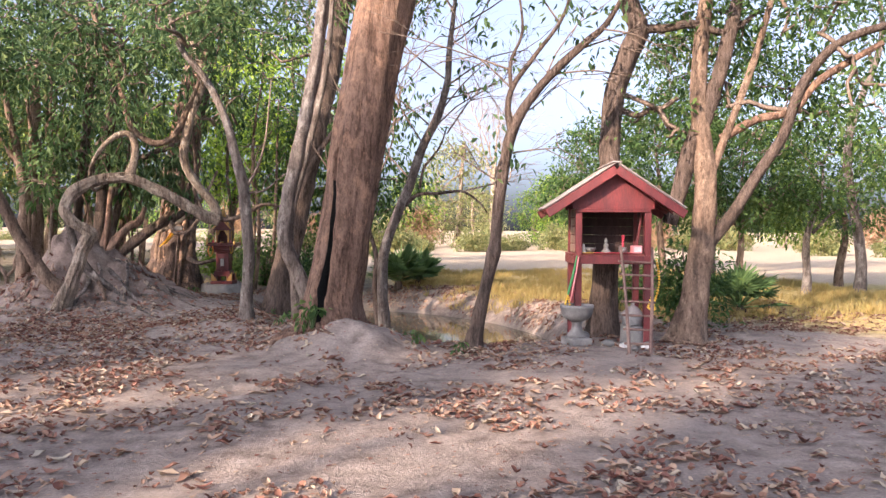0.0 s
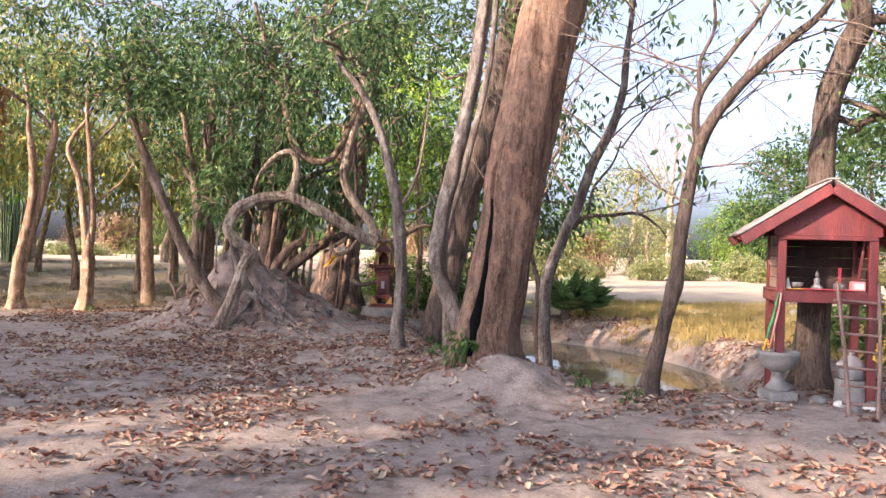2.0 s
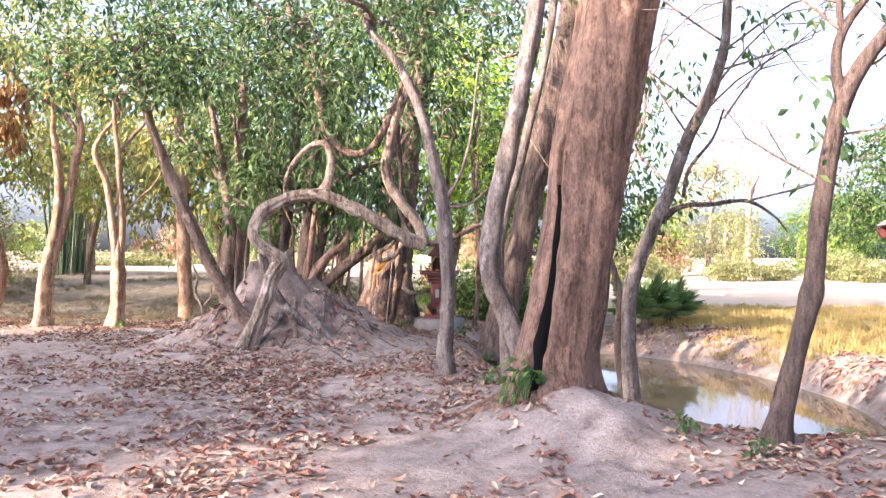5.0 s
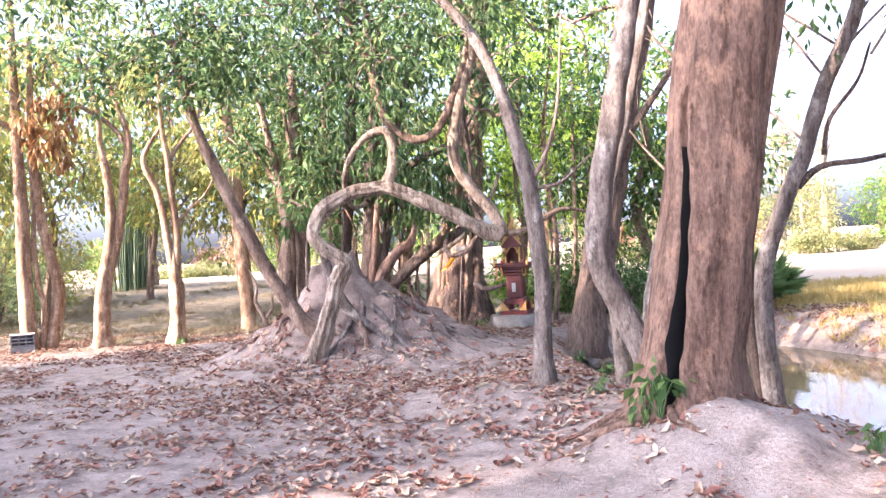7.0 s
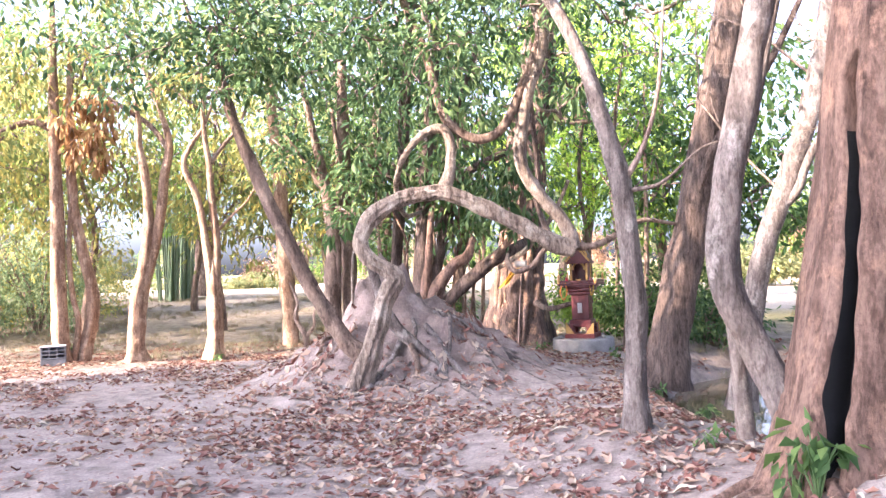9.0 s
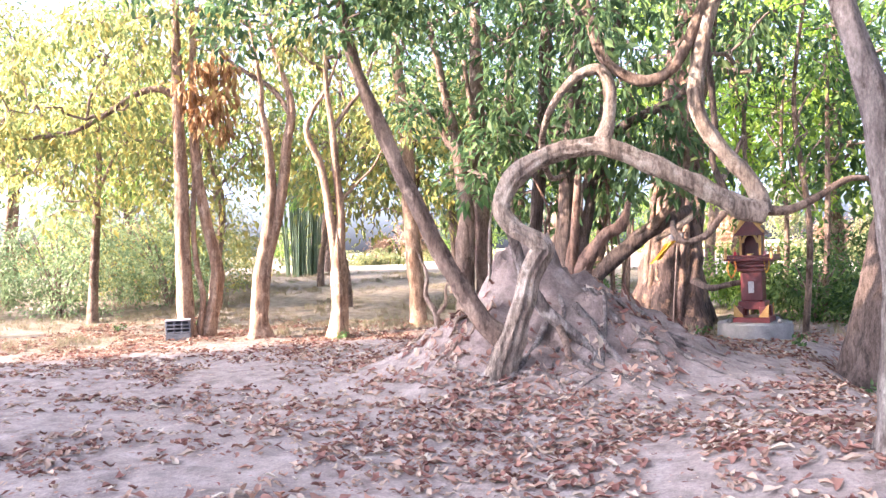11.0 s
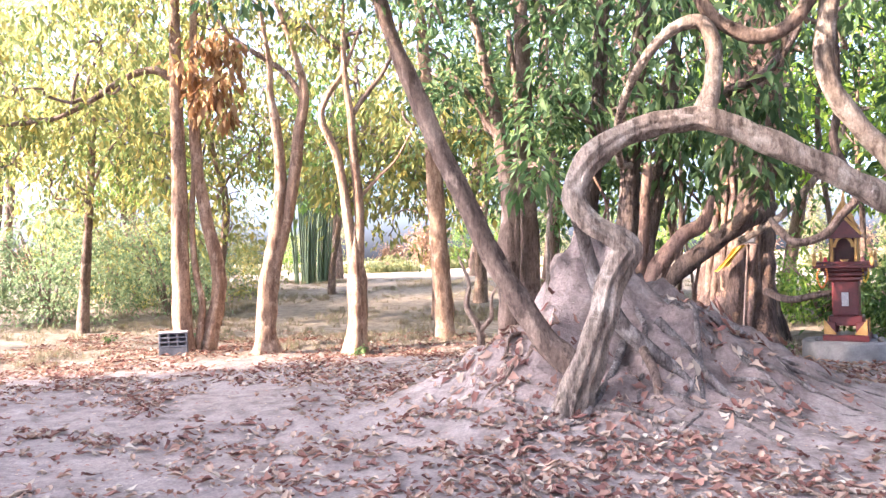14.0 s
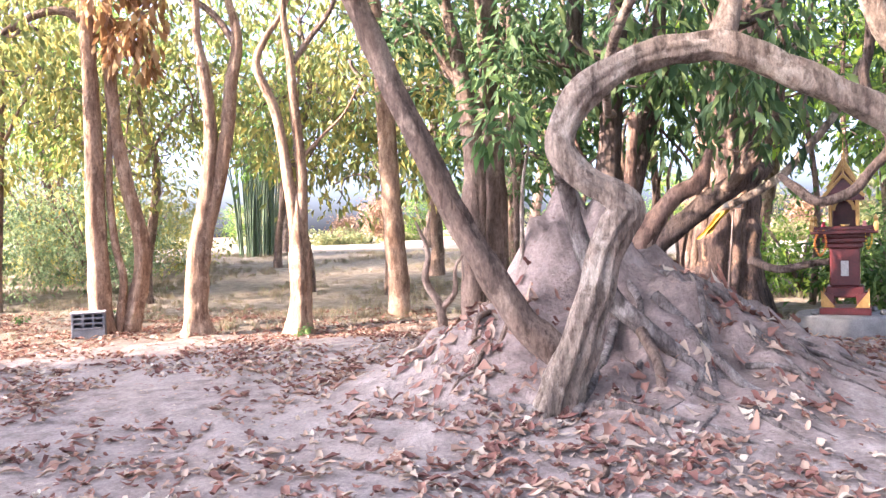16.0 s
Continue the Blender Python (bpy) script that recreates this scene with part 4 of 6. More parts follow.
crown(burnt, [(-2.6, 20.3, 6.8, 3.0, 2.4, 2.0, 80), (-4.6, 19.5, 4.6, 1.7, 1.5, 1.5, 40), (-1.2, 19.5, 5.0, 1.6, 1.4, 1.2, 30)], 20, 0.32, 0.17, LEAF_DARK, [(-2.5, 20.0, 7.0), (-2.7, 19.98, 5.0), (-2.9, 19.95, 3.9)], 22, 0.04)

twin = tree("twin_stemmed_fig", (-5.4, 16.4, 0.2), "two grey stems grown together behind the mound")
limb("stem", [(-5.5, 16.3, 0.05, 0.17), (-5.48, 16.28, 0.6, 0.13), (-5.48, 16.26, 1.3, 0.121), (-5.43, 16.28, 1.88, 0.109), (-5.47, 16.27, 2.45, 0.098), (-5.55, 16.22, 3.02, 0.075), (-5.64, 16.19, 3.48, 0.063), (-5.85, 16.14, 4.6, 0.04)], BARK_FIG, twin, 12, 6, lumps=0.1, seed=2)
limb("stem", [(-5.27, 16.56, 0.05, 0.16), (-5.3, 16.56, 0.7, 0.125), (-5.31, 16.57, 1.41, 0.122), (-5.32, 16.56, 2.01, 0.119), (-5.32, 16.56, 2.71, 0.107), (-5.33, 16.56, 3.42, 0.1), (-5.3, 16.56, 4.8, 0.07)], BARK_FIG, twin, 12, 6, lumps=0.1, seed=3)
limb("stem", [(-5.4, 16.3, 0.9, 0.05), (-5.36, 16.25, 1.7, 0.055), (-5.4, 16.3, 2.2, 0.05), (-5.3, 16.3, 3.0, 0.04), (-5.4, 16.3, 4.0, 0.03)], BARK_FIG, twin, 8, 5, lumps=0.1, seed=5)
limb("limb", [(-5.45, 16.3, 2.5, 0.05), (-5.75, 16.2, 3.1, 0.04), (-6.1, 16.1, 3.6, 0.025)], BARK_FIG, twin, 8, 5)
crown(twin, [(-5.6, 16.4, 4.9, 1.6, 1.4, 1.2, 80), (-5.0, 16.0, 2.6, 0.5, 0.4, 0.5, 14), (-6.0, 16.3, 3.2, 0.5, 0.5, 0.6, 14)], 24, 0.26, 0.15, LEAF_DARK, [(-5.3, 16.56, 4.6), (-5.85, 16.14, 4.5), (-5.45, 16.3, 2.5)], 23, 0.025)

thicket = tree("strangler_fig", (-4.2, 16.9, 0.4), "dark fig of many upright stems and hanging roots")
for k, pts in enumerate(([(-4.18, 16.77, 0.4, 0.15), (-4.18, 16.77, 1.35, 0.125), (-4.13, 16.78, 1.98, 0.111), (-4.07, 16.79, 2.93, 0.105), (-3.95, 16.81, 3.87, 0.092), (-3.8, 16.83, 5.3, 0.06)], [(-4.75, 17.16, 0.2, 0.13), (-4.73, 17.16, 1.44, 0.102), (-4.57, 17.21, 3.1, 0.1), (-4.47, 17.24, 4.49, 0.09), (-4.3, 17.3, 6.2, 0.06)], [(-4.0, 16.9, 0.5, 0.09), (-3.95, 16.9, 1.5, 0.08), (-3.7, 17.0, 2.6, 0.075), (-3.6, 17.1, 3.8, 0.06), (-3.2, 17.3, 5.2, 0.04)], [(-4.1, 16.8, 2.2, 0.07), (-4.3, 16.7, 2.7, 0.06), (-4.75, 16.5, 3.05, 0.06), (-5.0, 16.4, 3.2, 0.05)], [(-3.9, 16.8, 2.1, 0.07), (-3.55, 16.7, 2.75, 0.06), (-3.1, 16.7, 3.05, 0.06), (-2.6, 16.9, 3.3, 0.05), (-2.2, 17.0, 3.9, 0.04)])):
    limb("stem", pts, BARK_DARK, thicket, 12, 6, lumps=0.12, flute=0.1, seed=k)
g = np.random.default_rng(33)
for k in range(14):
    x, y = -4.6 + 1.2 * g.random(), 16.6 + 1.4 * g.random()
    top = g.uniform(2.0, 3.4)
    limb("hanging_root", [(x, y, height(x, y) - 0.05, 0.03), (x + g.normal(0, 0.05), y, top * 0.4, 0.022), (x + g.normal(0, 0.08), y, top * 0.75, 0.02), (x + g.normal(0, 0.15), y, top, 0.016)], BARK_FIG if k % 2 else BARK_RED, thicket, 6, 4, seed=k)
for k, pts in enumerate(([(-3.8, 15.97, 0.7, 0.15), (-3.74, 15.97, 1.05, 0.115), (-3.62, 15.98, 1.3, 0.09), (-3.45, 15.99, 1.5, 0.08), (-3.25, 16.0, 1.62, 0.065), (-3.15, 16.0, 1.9, 0.04)], [(-3.9, 16.1, 0.7, 0.1), (-3.92, 16.1, 1.2, 0.07), (-3.86, 16.1, 1.6, 0.06), (-3.82, 16.2, 2.3, 0.04)])):
    limb("stem", pts, BARK_RED, thicket, 14, 6, lumps=0.16, seed=k, ridge=0.15)
crown(thicket, [(-3.9, 16.6, 3.4, 1.5, 1.0, 1.0, 66), (-4.2, 17.0, 5.4, 2.2, 1.6, 1.3, 80), (-2.9, 16.6, 2.5, 0.9, 0.7, 0.6, 44), (-2.6, 17.6, 4.6, 1.4, 1.2, 1.1, 40)], 15, 0.28, 0.2, LEAF_DARK, [(-3.8, 16.83, 5.2), (-4.0, 16.8, 3.4), (-4.3, 17.3, 6.0), (-2.6, 16.9, 3.3), (-2.2, 17.0, 3.8)], 24, 0.025, droop=1.0, slim=0.34)

snag = tree("forked_sapling", (-5.4, 14.9, 0.1), "small crooked leafless sapling at the mound foot")
limb("stem", [(-5.32, 15.0, 0.05, 0.045), (-5.3, 14.95, 0.35, 0.04), (-5.3, 14.9, 0.62, 0.042), (-5.42, 14.88, 0.85, 0.032), (-5.38, 14.86, 1.08, 0.024), (-5.48, 14.85, 1.35, 0.012)], BARK_FIG, snag, 8, 5, lumps=0.15)
limb("limb", [(-5.3, 14.9, 0.6, 0.034), (-5.16, 14.88, 0.74, 0.026), (-5.14, 14.87, 0.95, 0.016), (-5.05, 14.9, 1.1, 0.008)], BARK_FIG, snag, 7, 5)
sapling = tree("straight_sapling", (-4.55, 14.75, 0.5), "thin straight sapling with a tuft of big leaves")
limb("stem", [(-4.55, 14.72, 0.35, 0.025), (-4.52, 14.72, 1.0, 0.022), (-4.5, 14.72, 1.6, 0.016), (-4.42, 14.7, 1.95, 0.01)], BARK_PALE, sapling, 7, 5)
crown(sapling, [(-4.6, 14.7, 2.15, 0.35, 0.25, 0.2, 5)], 8, 0.13, 0.2, LEAF_GREEN, None, 4, droop=0.7)

# the sunlit row at the edge of the clearing
row = "row of pale trees at the clearing edge"
pair = tree("paired_pale_tree", (-10.9, 16.9, 0.0), "tan trunk with a twisting pale stem at its foot", row)
limb("trunk", [(-10.97, 16.8, -0.05, 0.19), (-10.98, 16.8, 0.2, 0.152), (-10.99, 16.79, 0.72, 0.14), (-10.99, 16.78, 1.63, 0.127), (-10.99, 16.79, 2.84, 0.11), (-11.0, 16.78, 4.05, 0.095), (-11.0, 16.78, 4.95, 0.0821), (-11.0, 16.8, 7.0, 0.0456)], BARK_TAN, pair, 16, 6, flare=0.2, seed=2)
limb("stem", [(-10.76, 17.02, -0.05, 0.148), (-10.7, 17.08, 0.3, 0.111), (-10.63, 17.15, 0.69, 0.105), (-10.6, 17.17, 1.23, 0.0992), (-10.71, 17.07, 2.01, 0.0895), (-10.79, 16.99, 2.7, 0.0836), (-10.82, 16.96, 3.53, 0.0799), (-10.82, 16.96, 4.37, 0.0681), (-10.8, 17.0, 6.0, 0.037)], BARK_TAN, pair, 20, 7, flute=0.12, lumps=0.1, seed=4, ridge=0.2)
limb("stem", [(-10.83, 16.92, 0.0, 0.068), (-10.76, 16.98, 0.7, 0.0536), (-10.83, 16.93, 1.24, 0.0504), (-10.86, 16.9, 2.01, 0.0464), (-10.82, 16.95, 3.0, 0.0336)], BARK_TAN, pair, 10, 6, seed=5)
limb("limb", [(-11.0, 16.78, 4.2, 0.07), (-11.25, 16.6, 4.35, 0.06), (-11.6, 16.4, 4.25, 0.055), (-12.0, 16.1, 3.9, 0.045), (-12.5, 15.8, 3.6, 0.035), (-13.2, 15.4, 3.5, 0.02)], BARK_FIG, pair, 8, 5)
crown(pair, [(-12.4, 16.2, 4.6, 1.7, 1.4, 1.3, 90), (-11.2, 17.2, 6.4, 2.2, 1.8, 1.2, 90), (-13.4, 15.5, 3.4, 0.9, 0.8, 0.6, 30)], 20, 0.3, 0.17, LEAF_YELLOW, [(-11.0, 16.8, 6.8), (-10.8, 17.0, 5.8), (-12.0, 16.1, 3.9), (-12.5, 15.8, 3.6), (-11.0, 16.78, 4.9)], 25, 0.025, droop=0.8)
crown(pair, [(-10.55, 16.85, 4.3, 0.4, 0.35, 0.6, 14), (-10.35, 16.9, 3.75, 0.28, 0.25, 0.5, 7), (-10.2, 17.0, 4.5, 0.3, 0.3, 0.4, 8)], 16, 0.13, 0.21, LEAF_DRY, None, 26, droop=1.5, name="withered_foliage")

forked = tree("forked_pale_tree", (-9.55, 17.0, 0.0), "pale trunk with a dark foot, forked low", row)
limb("trunk", [(-9.56, 16.96, -0.05, 0.221), (-9.56, 16.96, 0.15, 0.162), (-9.55, 16.97, 0.4, 0.132), (-9.51, 17.0, 0.91, 0.14), (-9.46, 17.04, 1.35, 0.115), (-9.42, 17.08, 1.7, 0.085), (-9.38, 17.1, 2.0, 0.051)], BARK_TAN, forked, 20, 7, flute=0.12, lumps=0.1, flare=0.4, seed=3, ridge=0.15)
limb("stem", [(-9.52, 17.02, 0.8, 0.09), (-9.47, 17.05, 1.4, 0.108), (-9.39, 17.1, 1.94, 0.0972), (-9.35, 17.14, 2.6, 0.0837), (-9.38, 17.11, 3.34, 0.0765), (-9.44, 17.06, 3.85, 0.0558), (-9.45, 17.06, 4.36, 0.0414), (-9.6, 17.0, 5.4, 0.027)], BARK_TAN, forked, 12, 6, seed=6)
limb("stem", [(-9.5, 17.02, 0.8, 0.09), (-9.41, 17.08, 1.4, 0.104), (-9.3, 17.18, 1.94, 0.0972), (-9.19, 17.27, 2.61, 0.09), (-9.13, 17.32, 3.27, 0.0837), (-9.05, 17.38, 3.87, 0.0693), (-9.15, 17.36, 4.38, 0.0486), (-9.5, 17.3, 5.4, 0.0315)], BARK_TAN, forked, 12, 6, seed=7)
limb("limb", [(-9.07, 17.38, 3.8, 0.05), (-9.4, 17.35, 4.25, 0.045), (-9.9, 17.3, 4.6, 0.04), (-10.3, 17.2, 4.9, 0.03)], BARK_FIG, forked, 8, 5)
crown(forked, [(-9.6, 17.5, 5.6, 1.6, 1.4, 0.9, 60)], 18, 0.28, 0.16, LEAF_YELLOW, [(-9.6, 17.0, 5.3), (-9.5, 17.3, 5.3), (-10.3, 17.2, 4.9)], 27, 0.025, droop=0.8)

split = tree("split_pale_tree", (-8.28, 17.46, 0.0), "slender tan trunk splitting into two wavy stems", row)
limb("trunk", [(-8.3, 17.46, -0.05, 0.18), (-8.29, 17.46, 0.15, 0.135), (-8.28, 17.47, 0.43, 0.122), (-8.28, 17.47, 1.02, 0.126), (-8.28, 17.46, 1.4, 0.09), (-8.28, 17.46, 1.8, 0.036)], BARK_TAN, split, 20, 7, flute=0.12, lumps=0.1, flare=0.3, seed=4, ridge=0.2)
limb("stem", [(-8.3, 17.45, 0.8, 0.068), (-8.32, 17.45, 1.4, 0.0782), (-8.38, 17.41, 2.12, 0.0697), (-8.47, 17.35, 2.85, 0.0638), (-8.65, 17.23, 3.43, 0.051), (-8.56, 17.29, 3.79, 0.0442), (-8.36, 17.42, 4.16, 0.0289), (-8.1, 17.5, 4.8, 0.017)], BARK_TAN, split, 12, 6, seed=2)
limb("stem", [(-8.26, 17.48, 0.8, 0.068), (-8.24, 17.49, 1.4, 0.0782), (-8.22, 17.51, 2.12, 0.0697), (-8.27, 17.48, 2.85, 0.0638), (-8.3, 17.46, 3.5, 0.057), (-8.36, 17.42, 4.16, 0.0442), (-8.36, 17.42, 5.3, 0.0255)], BARK_TAN, split, 12, 6, seed=3)
limb("limb", [(-8.22, 17.5, 2.25, 0.032), (-7.95, 17.68, 2.59, 0.026), (-7.73, 17.82, 2.85, 0.019), (-7.5, 17.9, 3.3, 0.012)], BARK_TAN, split, 7, 5)
limb("limb", [(-8.3, 17.46, 3.45, 0.045), (-8.1, 17.6, 3.8, 0.04), (-7.8, 17.7, 4.2, 0.03), (-7.6, 17.8, 4.8, 0.02)], BARK_FIG, split, 7, 5)
crown(split, [(-8.1, 17.7, 5.4, 1.5, 1.3, 0.9, 50), (-7.4, 18.0, 3.6, 0.5, 0.5, 0.6, 12)], 18, 0.26, 0.15, LEAF_YELLOW, [(-8.36, 17.42, 5.2), (-8.1, 17.5, 4.7), (-7.6, 17.8, 4.7), (-7.5, 17.9, 3.2)], 28, 0.025, droop=0.8)

straight = tree("straight_tan_tree", (-7.7, 19.28, -0.05), "single straight tan trunk lit by low sun", row)
limb("trunk", [(-7.69, 19.28, -0.15, 0.22), (-7.7, 19.28, 0.15, 0.17), (-7.71, 19.27, 0.68, 0.152), (-7.75, 19.25, 1.36, 0.148), (-7.79, 19.24, 2.2, 0.139), (-7.81, 19.23, 3.04, 0.135), (-7.85, 19.21, 3.96, 0.118), (-7.92, 19.18, 4.87, 0.101), (-8.02, 19.13, 6.4, 0.06)], BARK_TAN, straight, 14, 6, lumps=0.08, seed=5)
crown(straight, [(-7.9, 19.4, 6.6, 1.7, 1.5, 1.2, 70), (-7.0, 19.6, 4.4, 0.8, 0.7, 0.8, 26)], 20, 0.28, 0.16, LEAF_GREEN, [(-8.02, 19.13, 6.2), (-7.9, 19.18, 4.9)], 29, 0.025)

# ---- thickets and trees round the clearing ----


def simple_tree(name, label, at, h, r, lean, blobs, per, spread, leaf, leaf_mat, bark_mat, seed, group="", droop=0.4):
    """A tree with a tapered trunk, limbs to its leaf masses, and a crown; blobs are relative to its foot."""
    x, y = at
    z = height(x, y)
    t = tree(name, (x, y, z), label, group)
    lx, ly = lean
    top = (x + lx, y + ly, z + h)
    limb("trunk", [(x, y, z - 0.1, r * 1.35), (x + lx * 0.1, y + ly * 0.1, z + h * 0.12, r), (x + lx * 0.35 + 0.06 * h * math.sin(seed), y + ly * 0.3, z + h * 0.45, r * 0.8), (x + lx * 0.7 - 0.04 * h * math.sin(seed), y + ly * 0.7, z + h * 0.75, r * 0.55), (*top, r * 0.25)], bark_mat, t, 10, 5, seed=seed)
    moved = [(x + a, y + b, z + c, d, e, f, n) for a, b, c, d, e, f, n in blobs]
    forks = [top, (x + lx * 0.7, y + ly * 0.7, z + h * 0.72), (x + lx * 0.4, y + ly * 0.4, z + h * 0.48)]
    for k, bl in enumerate(moved):
        a = forks[k % 3]
        limb("limb", [(*a, r * 0.4), ((a[0] + bl[0]) / 2, (a[1] + bl[1]) / 2, (a[2] + bl[2]) / 2 + 0.15, r * 0.28), (*bl[:3], r * 0.12)], bark_mat, t, 7, 4, seed=seed + k)
        forks.append(bl[:3])
    crown(t, moved, per, spread, leaf, leaf_mat, forks, seed, r * 0.16, 0.5, droop)
    return t


# green trees on the far bank, past the shrine
bank = "young green trees beyond the pond"
simple_tree("young_green_tree", "young tree with a low round green crown", (10.2, 16.8), 3.2, 0.09, (0.2, 0.2), [(0, 0, 3.2, 1.6, 1.4, 1.2, 70), (0.9, 0.3, 2.2, 1.0, 0.9, 0.6, 30), (-1.0, 0, 2.3, 0.9, 0.8, 0.6, 26)], 34, 0.3, 0.15, LEAF_GREEN, BARK_FIG, 3, bank)
simple_tree("young_green_tree", "young tree with a low round green crown", (11.7, 16.4), 3.0, 0.1, (0.5, 0.1), [(0.2, 0, 3.0, 1.9, 1.5, 1.0, 80), (-1.0, 0, 2.0, 1.0, 0.9, 0.6, 30), (1.2, 0, 2.1, 0.9, 0.9, 0.6, 26)], 34, 0.3, 0.15, LEAF_GREEN, BARK_GREY, 4, bank)
simple_tree("tall_pole_tree", "tall straight grey pole tree with sparse leaves", (13.0, 16.2), 8.0, 0.12, (0.2, 0), [(0, 0, 7.4, 1.6, 1.4, 1.4, 50), (0.3, 0, 4.6, 1.2, 1.0, 0.9, 28)], 26, 0.32, 0.16, LEAF_GREEN, BARK_GREY, 5, bank)
simple_tree("young_green_tree", "young tree with a low round green crown", (9.0, 18.2), 3.6, 0.1, (-0.2, 0.2), [(0, 0, 3.6, 1.9, 1.5, 1.4, 90), (-1.2, 0, 2.3, 1.0, 1.0, 0.7, 34), (0.9, 0, 2.0, 0.8, 0.8, 0.6, 24)], 34, 0.3, 0.16, LEAF_GREEN, BARK_FIG, 6, bank)
simple_tree("young_green_tree", "young tree with a low round green crown", (14.6, 19.0), 3.6, 0.11, (0.2, 0.1), [(0, 0, 3.4, 2.2, 1.6, 1.5, 90), (-1.4, 0, 2.2, 1.2, 1.0, 0.8, 36)], 34, 0.32, 0.17, LEAF_BRIGHT, BARK_FIG, 7, bank)
simple_tree("round_green_tree", "dense bright green tree behind the shrine roof", (11.3, 28.0), 4.2, 0.16, (0.0, 0.2), [(0, 0, 4.0, 2.4, 2.0, 1.7, 120), (-1.3, 0, 2.6, 1.3, 1.2, 0.9, 44), (1.8, 0, 2.6, 1.5, 1.2, 1.0, 50)], 34, 0.36, 0.2, LEAF_GREEN, BARK_DARK, 8, bank)
simple_tree("tall_green_tree", "tall green tree over the young ones", (13.5, 24.0), 7.5, 0.2, (0.4, 0.2), [(0, 0, 7.2, 2.6, 2.2, 1.8, 110), (-1.5, 0, 5.0, 1.8, 1.6, 1.2, 60), (1.8, 0, 4.6, 1.6, 1.4, 1.1, 50)], 30, 0.4, 0.2, LEAF_GREEN, BARK_DARK, 9, bank)

# the green wood behind the figs
wood = "leafy trees behind the mound"
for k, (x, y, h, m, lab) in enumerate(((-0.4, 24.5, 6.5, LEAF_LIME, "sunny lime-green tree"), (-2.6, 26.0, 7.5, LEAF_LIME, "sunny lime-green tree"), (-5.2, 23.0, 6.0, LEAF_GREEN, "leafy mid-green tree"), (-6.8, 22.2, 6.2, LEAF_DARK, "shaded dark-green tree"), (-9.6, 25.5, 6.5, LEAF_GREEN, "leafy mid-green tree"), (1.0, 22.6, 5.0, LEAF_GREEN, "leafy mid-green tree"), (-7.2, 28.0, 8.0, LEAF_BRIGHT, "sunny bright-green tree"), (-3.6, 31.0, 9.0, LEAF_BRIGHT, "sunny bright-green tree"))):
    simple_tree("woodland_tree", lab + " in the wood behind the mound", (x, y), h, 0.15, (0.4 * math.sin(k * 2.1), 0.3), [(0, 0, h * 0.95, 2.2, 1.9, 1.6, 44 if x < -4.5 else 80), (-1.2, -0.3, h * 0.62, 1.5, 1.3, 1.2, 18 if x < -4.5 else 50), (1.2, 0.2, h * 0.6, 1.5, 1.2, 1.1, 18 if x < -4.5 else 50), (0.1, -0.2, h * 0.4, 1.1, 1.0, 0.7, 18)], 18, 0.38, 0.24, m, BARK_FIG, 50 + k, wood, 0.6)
deep_wood = "tall leafy trees far behind the clearing"
for k, (x, y, h, m) in enumerate(((-25, 32, 9.0, LEAF_BRIGHT), (-20.5, 36, 8.0, LEAF_GREEN), (-28, 26, 9.0, LEAF_GREEN), (-14.5, 37, 8.0, LEAF_BRIGHT), (-10.0, 36, 7.5, LEAF_BRIGHT), (-23, 27, 6.5, LEAF_YELLOW))):
    simple_tree("deep_wood_tree", "tall hazy green tree beyond the track", (x, y), h, 0.2, (0.4, 0.2), [(0, 0, h * 0.9, 2.8, 2.4, 1.9, 80), (-1.6, 0, h * 0.6, 2.0, 1.6, 1.5, 50), (1.6, 0, h * 0.58, 2.0, 1.6, 1.5, 50)], 17, 0.5, 0.26, m, BARK_FIG, 300 + k, deep_wood, 0.5)
# slender undergrowth stems
for k, (x, y) in enumerate(((-2.0, 21.0), (-1.5, 22.0), (-0.9, 20.5), (-1.2, 18.8), (-6.3, 20.5), (-4.3, 21.5))):
    t = tree("slender_sapling", (x, y, height(x, y)), "slender upright sapling in the undergrowth", "slender saplings")
    h = 5.0 + 0.5 * math.sin(k * 3)
    limb("stem", [(x, y, -0.1, 0.05), (x + 0.1, y, h * 0.3, 0.045), (x - 0.05 + 0.1 * (k % 3), y, h * 0.65, 0.035), (x + 0.2, y, h, 0.015)], BARK_FIG, t, 7, 5, seed=k)
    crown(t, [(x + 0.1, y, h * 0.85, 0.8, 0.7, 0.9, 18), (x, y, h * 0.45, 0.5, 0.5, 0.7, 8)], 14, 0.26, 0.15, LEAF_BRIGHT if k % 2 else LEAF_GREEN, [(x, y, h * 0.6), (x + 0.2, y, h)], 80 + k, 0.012)

